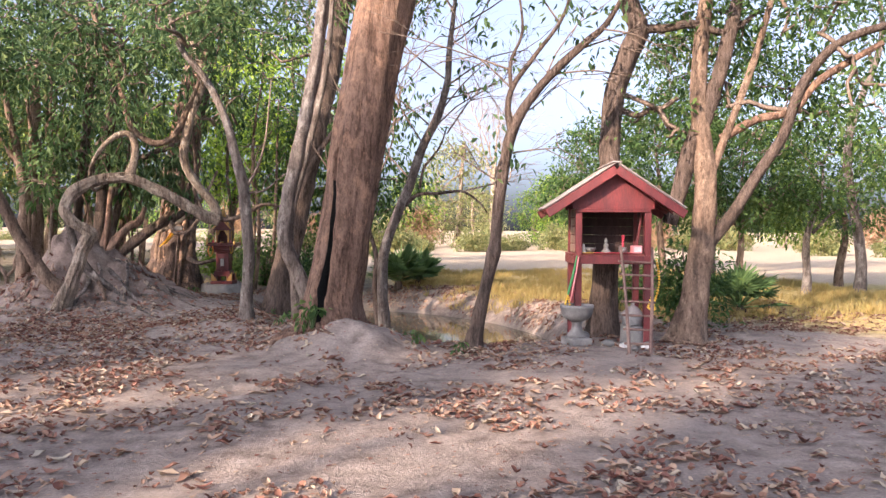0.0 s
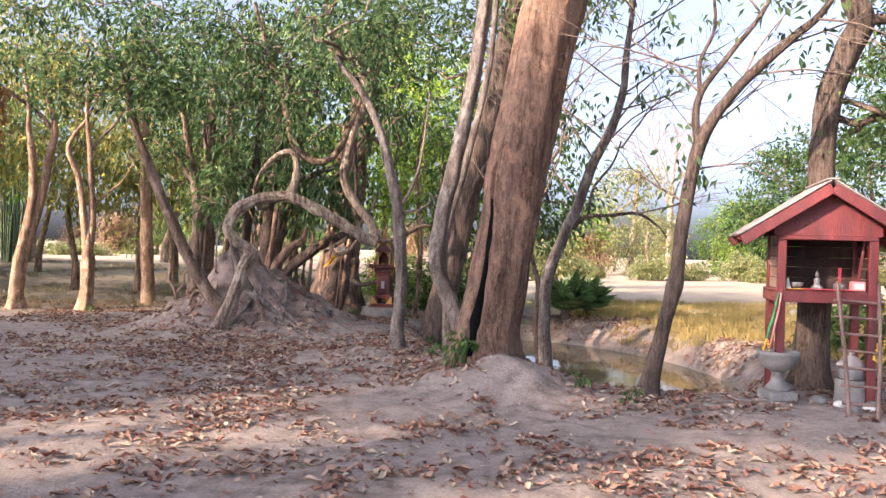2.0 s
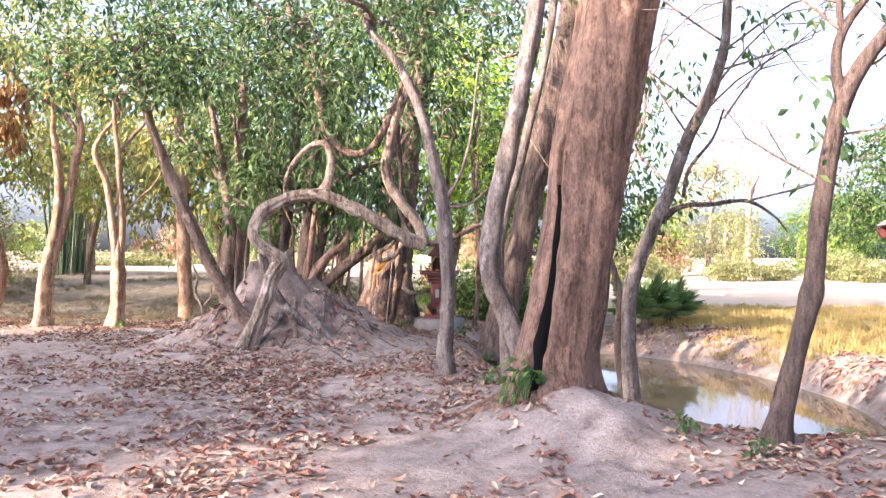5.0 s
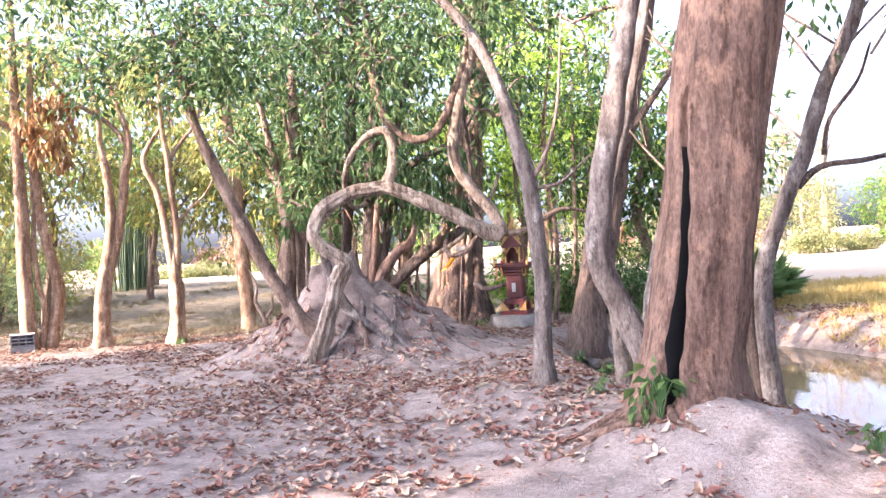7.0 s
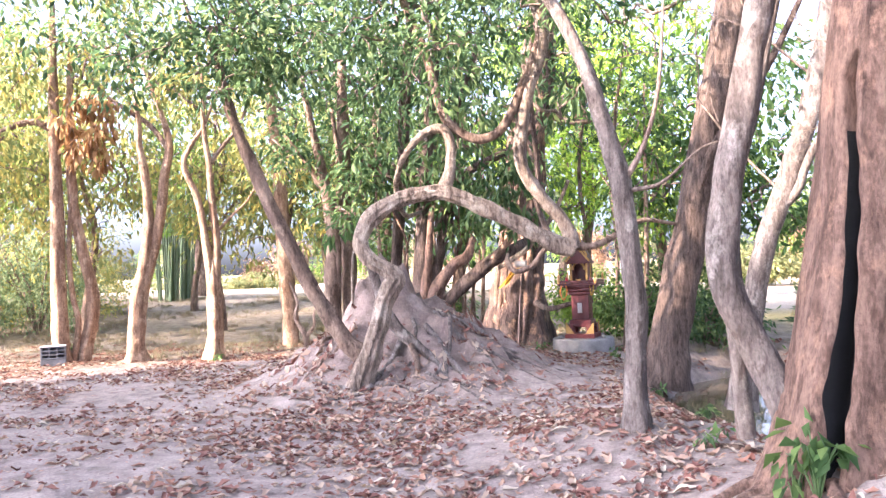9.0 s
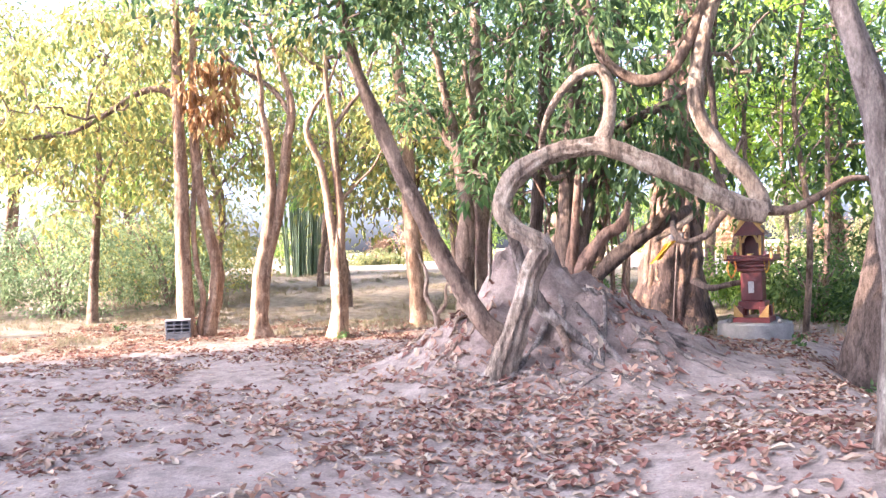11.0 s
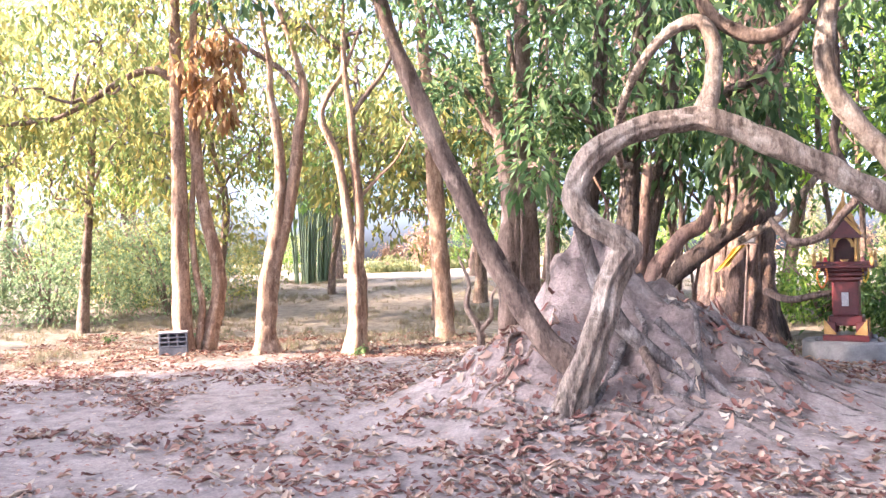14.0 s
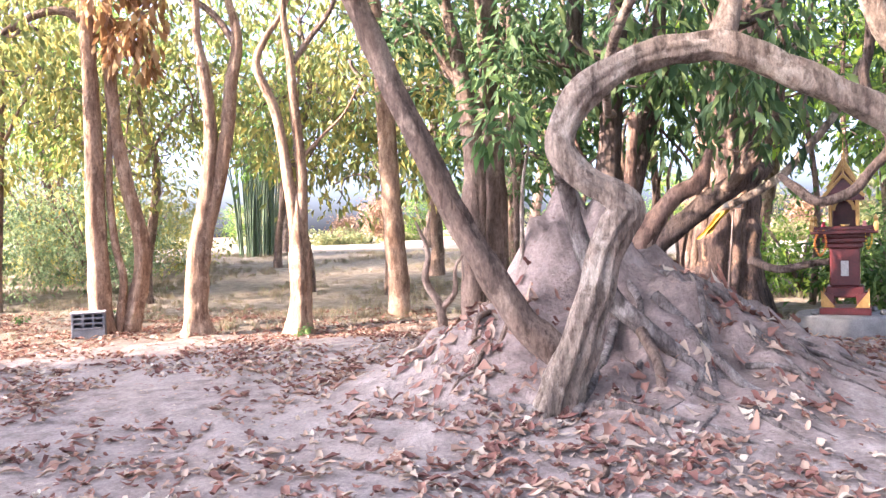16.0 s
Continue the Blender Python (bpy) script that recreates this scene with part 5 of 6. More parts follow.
# the yellowing wood and bushes beyond the pale row
yellow = "yellowing trees beyond the clearing edge"
for k, (x, y, h, m) in enumerate(((-13.6, 20.5, 5.6, LEAF_YELLOW), (-15.8, 19.0, 6.0, LEAF_YELLOW), (-11.2, 22.5, 5.6, LEAF_YELLOW), (-18.5, 23.0, 8.0, LEAF_BRIGHT), (-9.4, 22.5, 4.8, LEAF_YELLOW), (-14.6, 26.5, 7.0, LEAF_BRIGHT), (-21.5, 21.0, 8.0, LEAF_YELLOW), (-16.5, 15.5, 5.5, LEAF_YELLOW))):
    simple_tree("yellowing_tree", "tree with yellow-green drooping leaves in low sun", (x, y), h, 0.1, (0.5 * math.sin(k * 1.7), 0.2), [(0, 0, h * 0.95, 2.1, 1.8, 1.4, 74), (-1.2, -0.2, h * 0.66, 1.4, 1.2, 1.0, 44), (1.2, 0.1, h * 0.68, 1.4, 1.2, 1.0, 44), (0.3, -0.8, h * 0.45, 1.2, 0.9, 0.8, 20)], 17, 0.4, 0.2, m, BARK_FIG, 90 + k, yellow, 0.9)


def bush(name, label, at, size, count, leaf, leaf_mat, seed, group=""):
    """A bush: many stems from one foot and leaves down to the ground."""
    x, y = at
    z = height(x, y)
    w, h = size
    b = empty(name, (x, y, z), label, "bush", group)
    g = np.random.default_rng(seed)
    stems = []
    for k in range(9):
        a, d = g.uniform(0, 6.28), g.uniform(0.3, 0.9) * w
        stems.append(tube([(x, y, z - 0.05, 0.03), (x + 0.4 * d * math.cos(a), y + 0.4 * d * math.sin(a), z + h * 0.45, 0.022), (x + d * math.cos(a), y + d * math.sin(a), z + h * g.uniform(0.6, 0.95), 0.008)], 5, 3, 0, 0))
    tagged(put("stem_spray", mesh_of("stem_spray", *merged(stems)), TWIG, b), kind="stuff")
    crown(b, [(x, y, z + h * 0.5, w, w * 0.8, h * 0.52, count), (x - 0.5 * w, y, z + h * 0.35, w * 0.6, w * 0.6, h * 0.36, count // 3), (x + 0.6 * w, y, z + h * 0.3, w * 0.6, w * 0.6, h * 0.32, count // 3)], 26, 0.24, leaf, leaf_mat, None, seed, name="foliage")
    return b


hedge = "bushes along the clearing's far edge"
for k, (x, y, w, h, m) in enumerate(((-17.6, 19.6, 1.8, 3.0, LEAF_SAGE), (-15.8, 21.4, 1.6, 2.6, LEAF_SAGE), (-20.2, 18.6, 1.9, 3.2, LEAF_SAGE), (-18.6, 22.4, 2.2, 3.8, LEAF_YELLOW), (-17.6, 24.8, 2.0, 3.0, LEAF_YELLOW), (-21.5, 25.0, 2.6, 4.2, LEAF_SAGE))):
    bush("bush", "dense green bush at the wood edge", (x, y), (w, h), int(70 * w), 0.12, m, 120 + k, hedge)
for k, (x, y, w, h, m) in enumerate(((-1.0, 20.4, 0.9, 1.1, LEAF_GREEN), (0.2, 19.8, 0.8, 0.9, LEAF_DARK), (-0.1, 22.0, 1.2, 1.6, LEAF_GREEN), (-5.6, 21.2, 1.0, 1.2, LEAF_GREEN), (-2.0, 23.2, 1.2, 1.4, LEAF_BRIGHT), (6.3, 13.6, 0.6, 0.9, LEAF_GREEN), (6.0, 11.3, 0.45, 1.5, LEAF_GREEN))):
    bush("bush", "low leafy bush in the undergrowth", (x, y), (w, h), int(60 * w), 0.13, m, 140 + k, "undergrowth bushes")


def bamboo_clump(x, y, canes, spread, h, seed):
    z = height(x, y)
    b = empty("bamboo_clump", (x, y, z), "clump of tall green bamboo canes", "bamboo")
    g = np.random.default_rng(seed)
    tips = []
    for k in range(canes):
        a, d, hh = g.uniform(0, 6.28), spread * math.sqrt(g.random()), h * g.uniform(0.7, 1.05)
        px, py = x + d * math.cos(a), y + d * math.sin(a)
        tx, ty = px + (px - x) * 0.9 + g.normal(0, 0.12), py + (py - y) * 0.9
        pts = [(px, py, z - 0.05, 0.032), (px + (tx - px) * 0.2, py, z + hh * 0.4, 0.028), (px + (tx - px) * 0.55, py, z + hh * 0.75, 0.02), (tx, ty, z + hh, 0.01)]
        limb("cane", pts, BAMBOO, b, 6, 4, flute=0, lumps=0, seed=k)
        tips.append((tx, ty, z + hh * 0.95))
    crown(b, [(x, y, z + h * 0.95, spread * 2.0, spread * 1.6, h * 0.22, 40)], 20, 0.3, 0.2, LEAF_GREEN, None, seed, slim=0.16, droop=1.0, name="foliage")


bamboo_clump(-17.6, 30.0, 60, 0.65, 5.0, 3)


def fan_palm(x, y, size, fronds, seed):
    z = height(x, y)
    p = empty("fan_palm", (x, y, z), "low fan palm with spiky folded leaves", "palm", "fan palms on the pond bank")
    limb("trunk", [(x, y, z - 0.05, 0.12), (x, y, z + 0.12 * size, 0.1), (x, y, z + 0.25 * size, 0.05)], BARK_DARK, p, 9, 4)
    g = np.random.default_rng(seed)
    for k in range(fronds):
        a, el = k * 2.4 + g.normal(0, 0.2), radians(g.uniform(8, 75))
        d = np.array([math.cos(a) * math.cos(el), math.sin(a) * math.cos(el), math.sin(el)])
        s0, hub = np.array([x, y, z + 0.18 * size]), np.array([x, y, z + 0.18 * size]) + d * size * g.uniform(0.5, 0.75)
        acr = unit(np.cross(d, (0, 0, 1.0)))
        upn = np.cross(acr, d)
        n = 15
        ang = np.linspace(-1.75, 1.75, n)
        way = unit(np.cos(ang)[:, None] * d + np.sin(ang)[:, None] * acr + 0.12 * upn - np.array([0, 0, 0.16]))
        me = leaf_mesh("frond", np.repeat(hub[None], n, 0), way, np.repeat(upn[None], n, 0), size * 0.55 * (1 - 0.12 * np.abs(ang)) * g.uniform(0.85, 1.1, n), np.full(n, size * 0.075), 0.5)
        fr = put("frond", me, PALM_LEAF, p)
        mid = (s0 + hub) / 2
        st = mesh_of("stalk", *tube([(*s0, 0.014), (*mid, 0.012), (*hub, 0.008)], 5, 3, 0, 0))
        put("stalk", st, PALM_LEAF, p)


fan_palm(7.85, 12.9, 0.74, 26, 4)
fan_palm(2.35, 19.6, 0.9, 30, 5)
fan_palm(3.0, 20.4, 0.8, 22, 6)

# ---- the far side: field edge and hazy tree line ----
far = "hazy trees along the far field edge"
g = np.random.default_rng(77)
kinds = []
for k, (m, h, lab) in enumerate(((LEAF_HAZE, 6.5, "pale olive tree across the dry field"), (LEAF_HAZE, 4.5, "low spreading olive tree across the dry field"), (LEAF_BRIGHT, 5.5, "light green tree across the dry field"), (LEAF_RUST, 3.2, "low rusty-leaved tree across the dry field"))):
    px, py = (14.0, 5.0, 24.0, 9.5)[k], (70.0, 74.0, 78.0, 64.0)[k]
    kinds.append(simple_tree("far_tree", lab, (px, py), h, 0.22, (0.5, 0), [(0, 0, h * 0.85, h * 0.34, h * 0.3, h * 0.22, 70), (-h * 0.2, 0, h * 0.5, h * 0.26, h * 0.2, h * 0.16, 40), (h * 0.22, 0, h * 0.45, h * 0.26, h * 0.2, h * 0.16, 40), (0, -0.5, h * 0.2, h * 0.4, h * 0.2, h * 0.14, 30)], 14, 0.55, 0.3, m, BARK_PALE, 160 + k, far))
for k in range(40):
    a = radians(-62 + 108 * (k + g.uniform(0.1, 0.9)) / 40)
    d = g.uniform(62, 92)
    src = kinds[int(g.integers(4))] if k % 5 else kinds[2]
    s = g.uniform(0.7, 1.2)
    c = copy_thing(src, Matrix.Translation((d * math.sin(a), d * math.cos(a), -0.05)) @ Matrix.Rotation(g.uniform(0, 6.28), 4, "Z"))
    c.scale = (s, s, s)
kinds[0].scale = (1.45, 1.45, 1.45)
bare = tree("bare_tall_tree", (20.5, 82.0, 0.0), "tall leafless tree rising over the far tree line")
limb("trunk", [(20.5, 82, -0.1, 0.4), (20.5, 82, 5, 0.3), (20.6, 82, 9, 0.2)], BARK_PALE, bare, 8, 4)
sprays = []
for k in range(9):
    sprays += bare_twigs((20.5, 82, 4.5 + 0.5 * k), (0.45 * math.sin(k * 2.4), 0.3 * math.cos(k * 2.4), 1), 6.5, 0.1, 4, 200 + k)
tagged(put("twig_spray", mesh_of("twig_spray", *merged(sprays)), BARK_PALE, bare), kind="stuff")
g = np.random.default_rng(78)
first = bush("far_bush", "dry yellow-green bush at the field edge", (4.0, 45.0), (2.2, 2.4), 70, 0.3, LEAF_HAZE, 170, "bushes at the field edge")
for k in range(34):
    a = radians(-62 + 104 * (k + g.random()) / 34)
    d = g.uniform(50, 66)
    c = copy_thing(first, Matrix.Translation((d * math.sin(a), d * math.cos(a), -0.05)) @ Matrix.Rotation(g.uniform(0, 6.28), 4, "Z"))
    s = g.uniform(0.4, 0.9)
    c.scale = (s, s, s * g.uniform(0.7, 1.2))

# trees behind the walker, whose shade lies on the clearing
shade = "tall shade trees standing along the sunny side of the clearing"
for k, (across, half_w, masses) in enumerate(((-16.6, 1.1, ((10.3, 2.8), (7.2, 2.4))), (-14.2, 1.7, ((10.3, 2.8), (7.2, 2.4))), (-11.6, 1.8, ((10.6, 3.0), (7.2, 2.4))), (-9.35, 1.2, ((10.8, 3.1), (7.2, 2.4))), (-7.0, 0.9, ((11.0, 1.5), (12.2, 1.6), (5.9, 1.4))), (-5.2, 0.65, ((10.6, 3.0), (7.2, 2.4))), (-3.9, 0.8, ((12.0, 1.5), (6.1, 1.4))), (-1.2, 1.5, ((10.3, 2.8), (7.2, 2.4))), (1.3, 1.9, ((10.3, 2.8), (7.2, 2.4))), (4.6, 1.9, ((9.6, 2.6), (7.2, 2.4))), (8.2, 2.0, ((9.6, 2.6), (7.2, 2.4))), (11.8, 2.0, ((9.6, 2.6), (7.2, 2.4))))):
    along = -18.0 - 1.5 * (k % 2)
    x, y = 0.62 * across + 0.78 * along, -0.78 * across + 0.62 * along
    simple_tree("shade_tree", "tall broad leafy tree beyond the clearing", (x, y), masses[0][0] - masses[0][1], 0.2, (0.0, 0.0), [(0, 0, mid, half_w, half_w, tall, int(40 * half_w * tall)) for mid, tall in masses], 24, 0.36, 0.36, LEAF_GREEN, BARK_FIG, 230 + k, shade)

# ---- the red shrine on posts ----


def shrine():
    s = empty("spirit_shrine", (3.91, 9.62, height(3.91, 9.62)), "red-painted wooden spirit shrine on posts, open fronted", "shrine")
    s.rotation_euler = (0, 0, radians(-12))
    W, D, FL, TOP = 0.88, 0.66, 1.14, 1.75
    for x in (-W / 2, W / 2):
        for y in (-D / 2, D / 2):
            local("post", box((0.085, 0.085, TOP + 0.1), (x, y, TOP / 2 - 0.05)), RED, s)
    for y in (-D / 2 - 0.05, D / 2 + 0.05):
        local("beam", box((W + 0.14, 0.035, 0.11), (0, y, FL - 0.06)), RED, s)
    for x in (-W / 2 - 0.06, W / 2 + 0.06):
        local("beam", box((0.035, D + 0.06, 0.1), (x, 0, FL - 0.065)), RED_BARE, s)
    for k in range(6):
        local("floor_board", box((W + 0.16, 0.112, 0.025), (0, -0.29 + k * 0.116, FL + 0.006), (0, 0, 0.3 * math.sin(k))), RED_BARE, s)
    # back and right boards get the planks with interior shade in their colour
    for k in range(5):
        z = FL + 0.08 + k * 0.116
        local("wall_board", box((W - 0.07, 0.018, 0.114), (0, D / 2 - 0.02 + 0.004 * (k % 2), z)), SHADE_PLANKS, s)
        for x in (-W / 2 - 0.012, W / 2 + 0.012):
            local("wall_board", box((0.018, D - 0.07, 0.11), (x + 0.003 * (k % 2), 0.02, z)), WOOD_OLD if x < 0 else SHADE_PLANKS, s)
    rise, half, run = 0.57, 0.87, 1.12
    tilt = math.degrees(math.atan2(rise, half))
    for sx in (-1, 1):
        slope = math.hypot(rise, half)
        cx, cz = sx * half / 2, TOP + 0.53 - rise / 2 + 0.02
        sheet_v, sheet_f = [], []
        n = 28
        for i in range(n + 1):
            y = -run / 2 + run * i / n
            w = 0.009 * math.cos(i * math.pi)
            for top in (0.012, 0.0):
                for u in (-0.5, 0.5):
                    px, pz = u * slope, w + top
                    c, q = math.cos(radians(tilt)), math.sin(radians(tilt))
                    sheet_v.append((cx + sx * (px * c) + sx * pz * q, y, cz - px * q + pz * c))
        for i in range(n):
            a, b = 4 * i, 4 * i + 4
            sheet_f += [(a, a + 1, b + 1, b), (a + 2, b + 2, b + 3, a + 3), (a, b, b + 2, a + 2), (a + 1, a + 3, b + 3, b + 1)]
        sheet_f += [(0, 2, 3, 1), (4 * n, 4 * n + 1, 4 * n + 3, 4 * n + 2)]
        sheet = local("roof_sheet", (np.array(sheet_v), sheet_f), ROOFING, s, "weathered grey corrugated roof sheet")
        local("bargeboard", box((slope - 0.01, 0.026, 0.11), (cx, -run / 2 + 0.016, cz - 0.075), (0, sx * tilt, 0)), RED, sheet)
        local("bargeboard", box((slope - 0.01, 0.026, 0.11), (cx, run / 2 - 0.016, cz - 0.075), (0, sx * tilt, 0)), RED_BARE, sheet)
        for y in (-0.3, 0.0, 0.3):
            local("rafter", box((slope - 0.05, 0.04, 0.05), (cx, y, cz - 0.045), (0, sx * tilt, 0)), RED_BARE, sheet)
    local("ridge_cap", box((0.12, run + 0.03, 0.02), (0, 0, TOP + 0.565), bevel=0.008), ROOFING, s)
    gable = [(-0.52, -D / 2 - 0.045, TOP - 0.02), (0.52, -D / 2 - 0.045, TOP - 0.02), (0.52, -D / 2 - 0.045, TOP + 0.1), (0, -D / 2 - 0.045, TOP + 0.42), (-0.52, -D / 2 - 0.045, TOP + 0.1)]
    for y, nm in ((0, "gable_panel"), (D + 0.065, "gable_panel")):
        v = [(a, b + y, c) for a, b, c in gable] + [(a, b + y + 0.022, c) for a, b, c in gable]
        local(nm, (np.array(v), [(0, 1, 2, 3, 4), (9, 8, 7, 6, 5)] + [(i, i + 5, (i + 1) % 5 + 5, (i + 1) % 5) for i in range(5)]), RED, s)
    local("lintel", box((W + 0.06, 0.03, 0.05), (0, -D / 2 - 0.045, TOP - 0.04)), RED, s)
    local("prop", box((0.03, 0.03, 0.6), (0.36, -0.2, FL + 0.3), (0, 8, 0)), RED, s)
    return s


spirit_shrine = shrine()
SH = pose(*spirit_shrine.location, 0, 0, -12)
FLOOR = 1.1625


def on_shrine(x, y, z=FLOOR):
    return SH @ Vector((x, y, z))


def placed(name, label, category, at, turn, pieces, group=""):
    """A small thing made of named parts in its own metres."""
    e = empty(name, at, label, category, group)
    e.rotation_euler = (0, 0, radians(turn))
    for nm, geo, m, sm in pieces:
        local(nm, geo, m, e, smooth=sm)
    return e


def single(name, label, category, at, turn, geo, m, smooth=True):
    ob = new(name, mesh_of(name, *geo, smooth=smooth))
    ob.data.materials.append(m)
    ob.matrix_world = Matrix.Translation(at) @ Matrix.Rotation(radians(turn), 4, "Z")
    return tagged(ob, label, category)


single("statuette", "small seated pale-grey statuette on the shrine floor", "statue", on_shrine(-0.07, -0.24), -12, lathe([(0.05, 0), (0.062, 0.01), (0.058, 0.03), (0.036, 0.045), (0.028, 0.07), (0.034, 0.1), (0.03, 0.115), (0.012, 0.125), (0.02, 0.14), (0.021, 0.16), (0.012, 0.18), (0.004, 0.2)], 14), CONCRETE)
single("statuette", "small white figurine beside the seated statuette", "statue", on_shrine(-0.36, -0.25), -12, lathe([(0.03, 0), (0.035, 0.015), (0.022, 0.04), (0.026, 0.07), (0.014, 0.085), (0.016, 0.1), (0.004, 0.115)], 12), WHITE)
single("offering_bowl", "dark tin offering bowl on the shrine floor", "bowl", on_shrine(-0.28, -0.22), 0, lathe([(0.04, 0), (0.07, 0.03), (0.085, 0.07), (0.08, 0.07), (0.06, 0.03), (0.02, 0.015)], 16), DARK_METAL)
placed("incense_pot", "squat dark pot with incense sticks", "pot", on_shrine(0.14, -0.27), 0, [("pot", lathe([(0.04, 0), (0.06, 0.03), (0.055, 0.07), (0.045, 0.075), (0.045, 0.07)], 14), DARK_METAL, True)] + [("incense_stick", box((0.004, 0.004, 0.2), (0.012 * math.cos(k * 2), 0.012 * math.sin(k * 2), 0.14), (5 * math.sin(k), 5 * math.cos(k), 0), 0.001), RED_CLOTH, False) for k in range(5)])
placed("paper_box", "faded pink paper box with a white face", "box", on_shrine(0.31, -0.29), -6, [("carton", box((0.13, 0.1, 0.1), (0, 0, 0.05)), PINK, False), ("face_label", box((0.09, 0.003, 0.06), (0, -0.0525, 0.05), bevel=0.001), WHITE, False)])
single("altar_cloth", "bright red cloth laid on the shrine's front edge", "cloth", on_shrine(0.02, -0.3, FLOOR + 0.001), -12, box((0.5, 0.14, 0.006), (0, 0, 0.003)), RED_CLOTH, False)
single("altar_cloth", "yellow-green cloth strip on the shrine's front edge", "cloth", on_shrine(-0.32, -0.33, FLOOR + 0.001), -12, box((0.22, 0.08, 0.005), (0, 0, 0.003)), YELLOW, False)


def garland(name, label, points, r, m, beads):
    """A hanging string of flower heads along a smoothed line."""
    e = empty(name, points[0], label, "garland", "garlands on the shrines")
    s = spline([(*p, r) for p in points], max(2, beads // (len(points) - 1)))
    base = Vector(points[0])
    for k, (x, y, z, _) in enumerate(s):
        rr = r * (0.85 + 0.3 * ((k * 7) % 5) / 5)
        local("flower_head", lathe([(rr * 0.3, -rr * 0.8), (rr, -rr * 0.2), (rr * 0.8, rr * 0.5), (rr * 0.2, rr * 0.8)], 7, (x - base.x, y - base.y, z - base.z)), m, e)
    return e


p1, p2, p3 = on_shrine(-0.47, -0.42, 1.13), on_shrine(-0.52, -0.4, 0.85), on_shrine(-0.6, -0.4, 0.5)
ribbon = empty("ribbon", p1, "green and faded cloth ribbons tied to the shrine post", "ribbon")
put("ribbon_strip", mesh_of("ribbon_strip", *tube([(*p1, 0.008), (*p2, 0.016), (*on_shrine(-0.56, -0.4, 0.7), 0.013), (*p3, 0.005)], 6, 5, 0.1, 0.2)), GREEN_CLOTH, ribbon)
put("ribbon_strip", mesh_of("ribbon_strip", *tube([(*on_shrine(-0.45, -0.43, 1.12), 0.01), (*on_shrine(-0.48, -0.43, 0.9), 0.011), (*on_shrine(-0.55, -0.43, 0.55), 0.008)], 6, 5, 0.1, 0.2)), PINK, ribbon)
garland("garland", "yellow marigold garland hanging from the shrine post", [tuple(on_shrine(-0.58, -0.42, 0.62)), tuple(on_shrine(-0.61, -0.42, 0.5)), tuple(on_shrine(-0.55, -0.42, 0.44)), tuple(on_shrine(-0.57, -0.42, 0.6))], 0.016, YELLOW, 18)
garland("garland", "yellow marigold garland on the shrine's far corner", [tuple(on_shrine(0.57, -0.3, 1.08)), tuple(on_shrine(0.6, -0.32, 0.8)), tuple(on_shrine(0.54, -0.34, 0.55)), tuple(on_shrine(0.5, -0.36, 0.62))], 0.018, YELLOW, 24)
garland("garland", "yellow marigold garland tied to the ladder", [tuple(on_shrine(0.43, -0.62, 0.62)), tuple(on_shrine(0.39, -0.64, 0.5)), tuple(on_shrine(0.47, -0.64, 0.48)), tuple(on_shrine(0.44, -0.62, 0.6))], 0.018, YELLOW, 14)


def ladder():
    a, b = on_shrine(0.06, -1.12, -0.02), on_shrine(0.3, -1.16, -0.02)
    c, d = on_shrine(0.08, -0.44, 1.26), on_shrine(0.48, -0.42, 1.24)
    e = empty("ladder", (a + b) / 2, "rough pole ladder leaning on the shrine floor", "ladder")
    for foot, top in ((a, c), (b, d)):
        m = foot.lerp(top, 0.5) + Vector((0.012, 0, 0))
        put("rail", mesh_of("rail", *tube([(*foot, 0.022), (*m, 0.02), (*top, 0.017)], 8, 6)), LADDER_WOOD, e)
    for k in range(7):
        f = 0.1 + 0.125 * k
        p, q = a.lerp(c, f), b.lerp(d, f)
        o = (q - p).normalized() * 0.05
        p, q = p - o, q + o
        put("rung", mesh_of("rung", *tube([(*p, 0.014), (*q, 0.013)], 7, 4)), LADDER_WOOD, e)


ladder()
urn_at = (3.36, 9.28, height(3.36, 9.28))
placed("stone_urn", "weathered grey concrete pedestal urn under the shrine", "urn", urn_at, 8, [
    ("plinth", box((0.3, 0.3, 0.1), (0, 0, 0.045), bevel=0.015), CONCRETE, False),
    ("stem", lathe([(0.13, 0.09), (0.12, 0.13), (0.075, 0.19), (0.06, 0.26), (0.08, 0.3), (0.075, 0.31)], 20), CONCRETE, True),
    ("bowl", lathe([(0.08, 0.3), (0.16, 0.34), (0.2, 0.4), (0.205, 0.46), (0.215, 0.47), (0.215, 0.51), (0.18, 0.51), (0.17, 0.47), (0.05, 0.42)], 24), CONCRETE, True)])
lan = on_shrine(0.28, -0.25, 0)
lan_z = height(lan.x, lan.y)
placed("tin_lantern", "grey tin lantern with a domed lid on the ground", "lantern", (lan.x, lan.y, lan_z), 0, [
    ("base", lathe([(0.15, 0.0), (0.16, 0.02), (0.15, 0.26), (0.14, 0.27)], 18), CONCRETE, True),
    ("body", lathe([(0.13, 0.27), (0.135, 0.29), (0.135, 0.4), (0.12, 0.41)], 18), DARK_METAL, True),
    ("lid", lathe([(0.15, 0.41), (0.14, 0.43), (0.07, 0.5), (0.02, 0.53), (0.03, 0.55), (0.0, 0.57)], 18), ROOFING, True)])
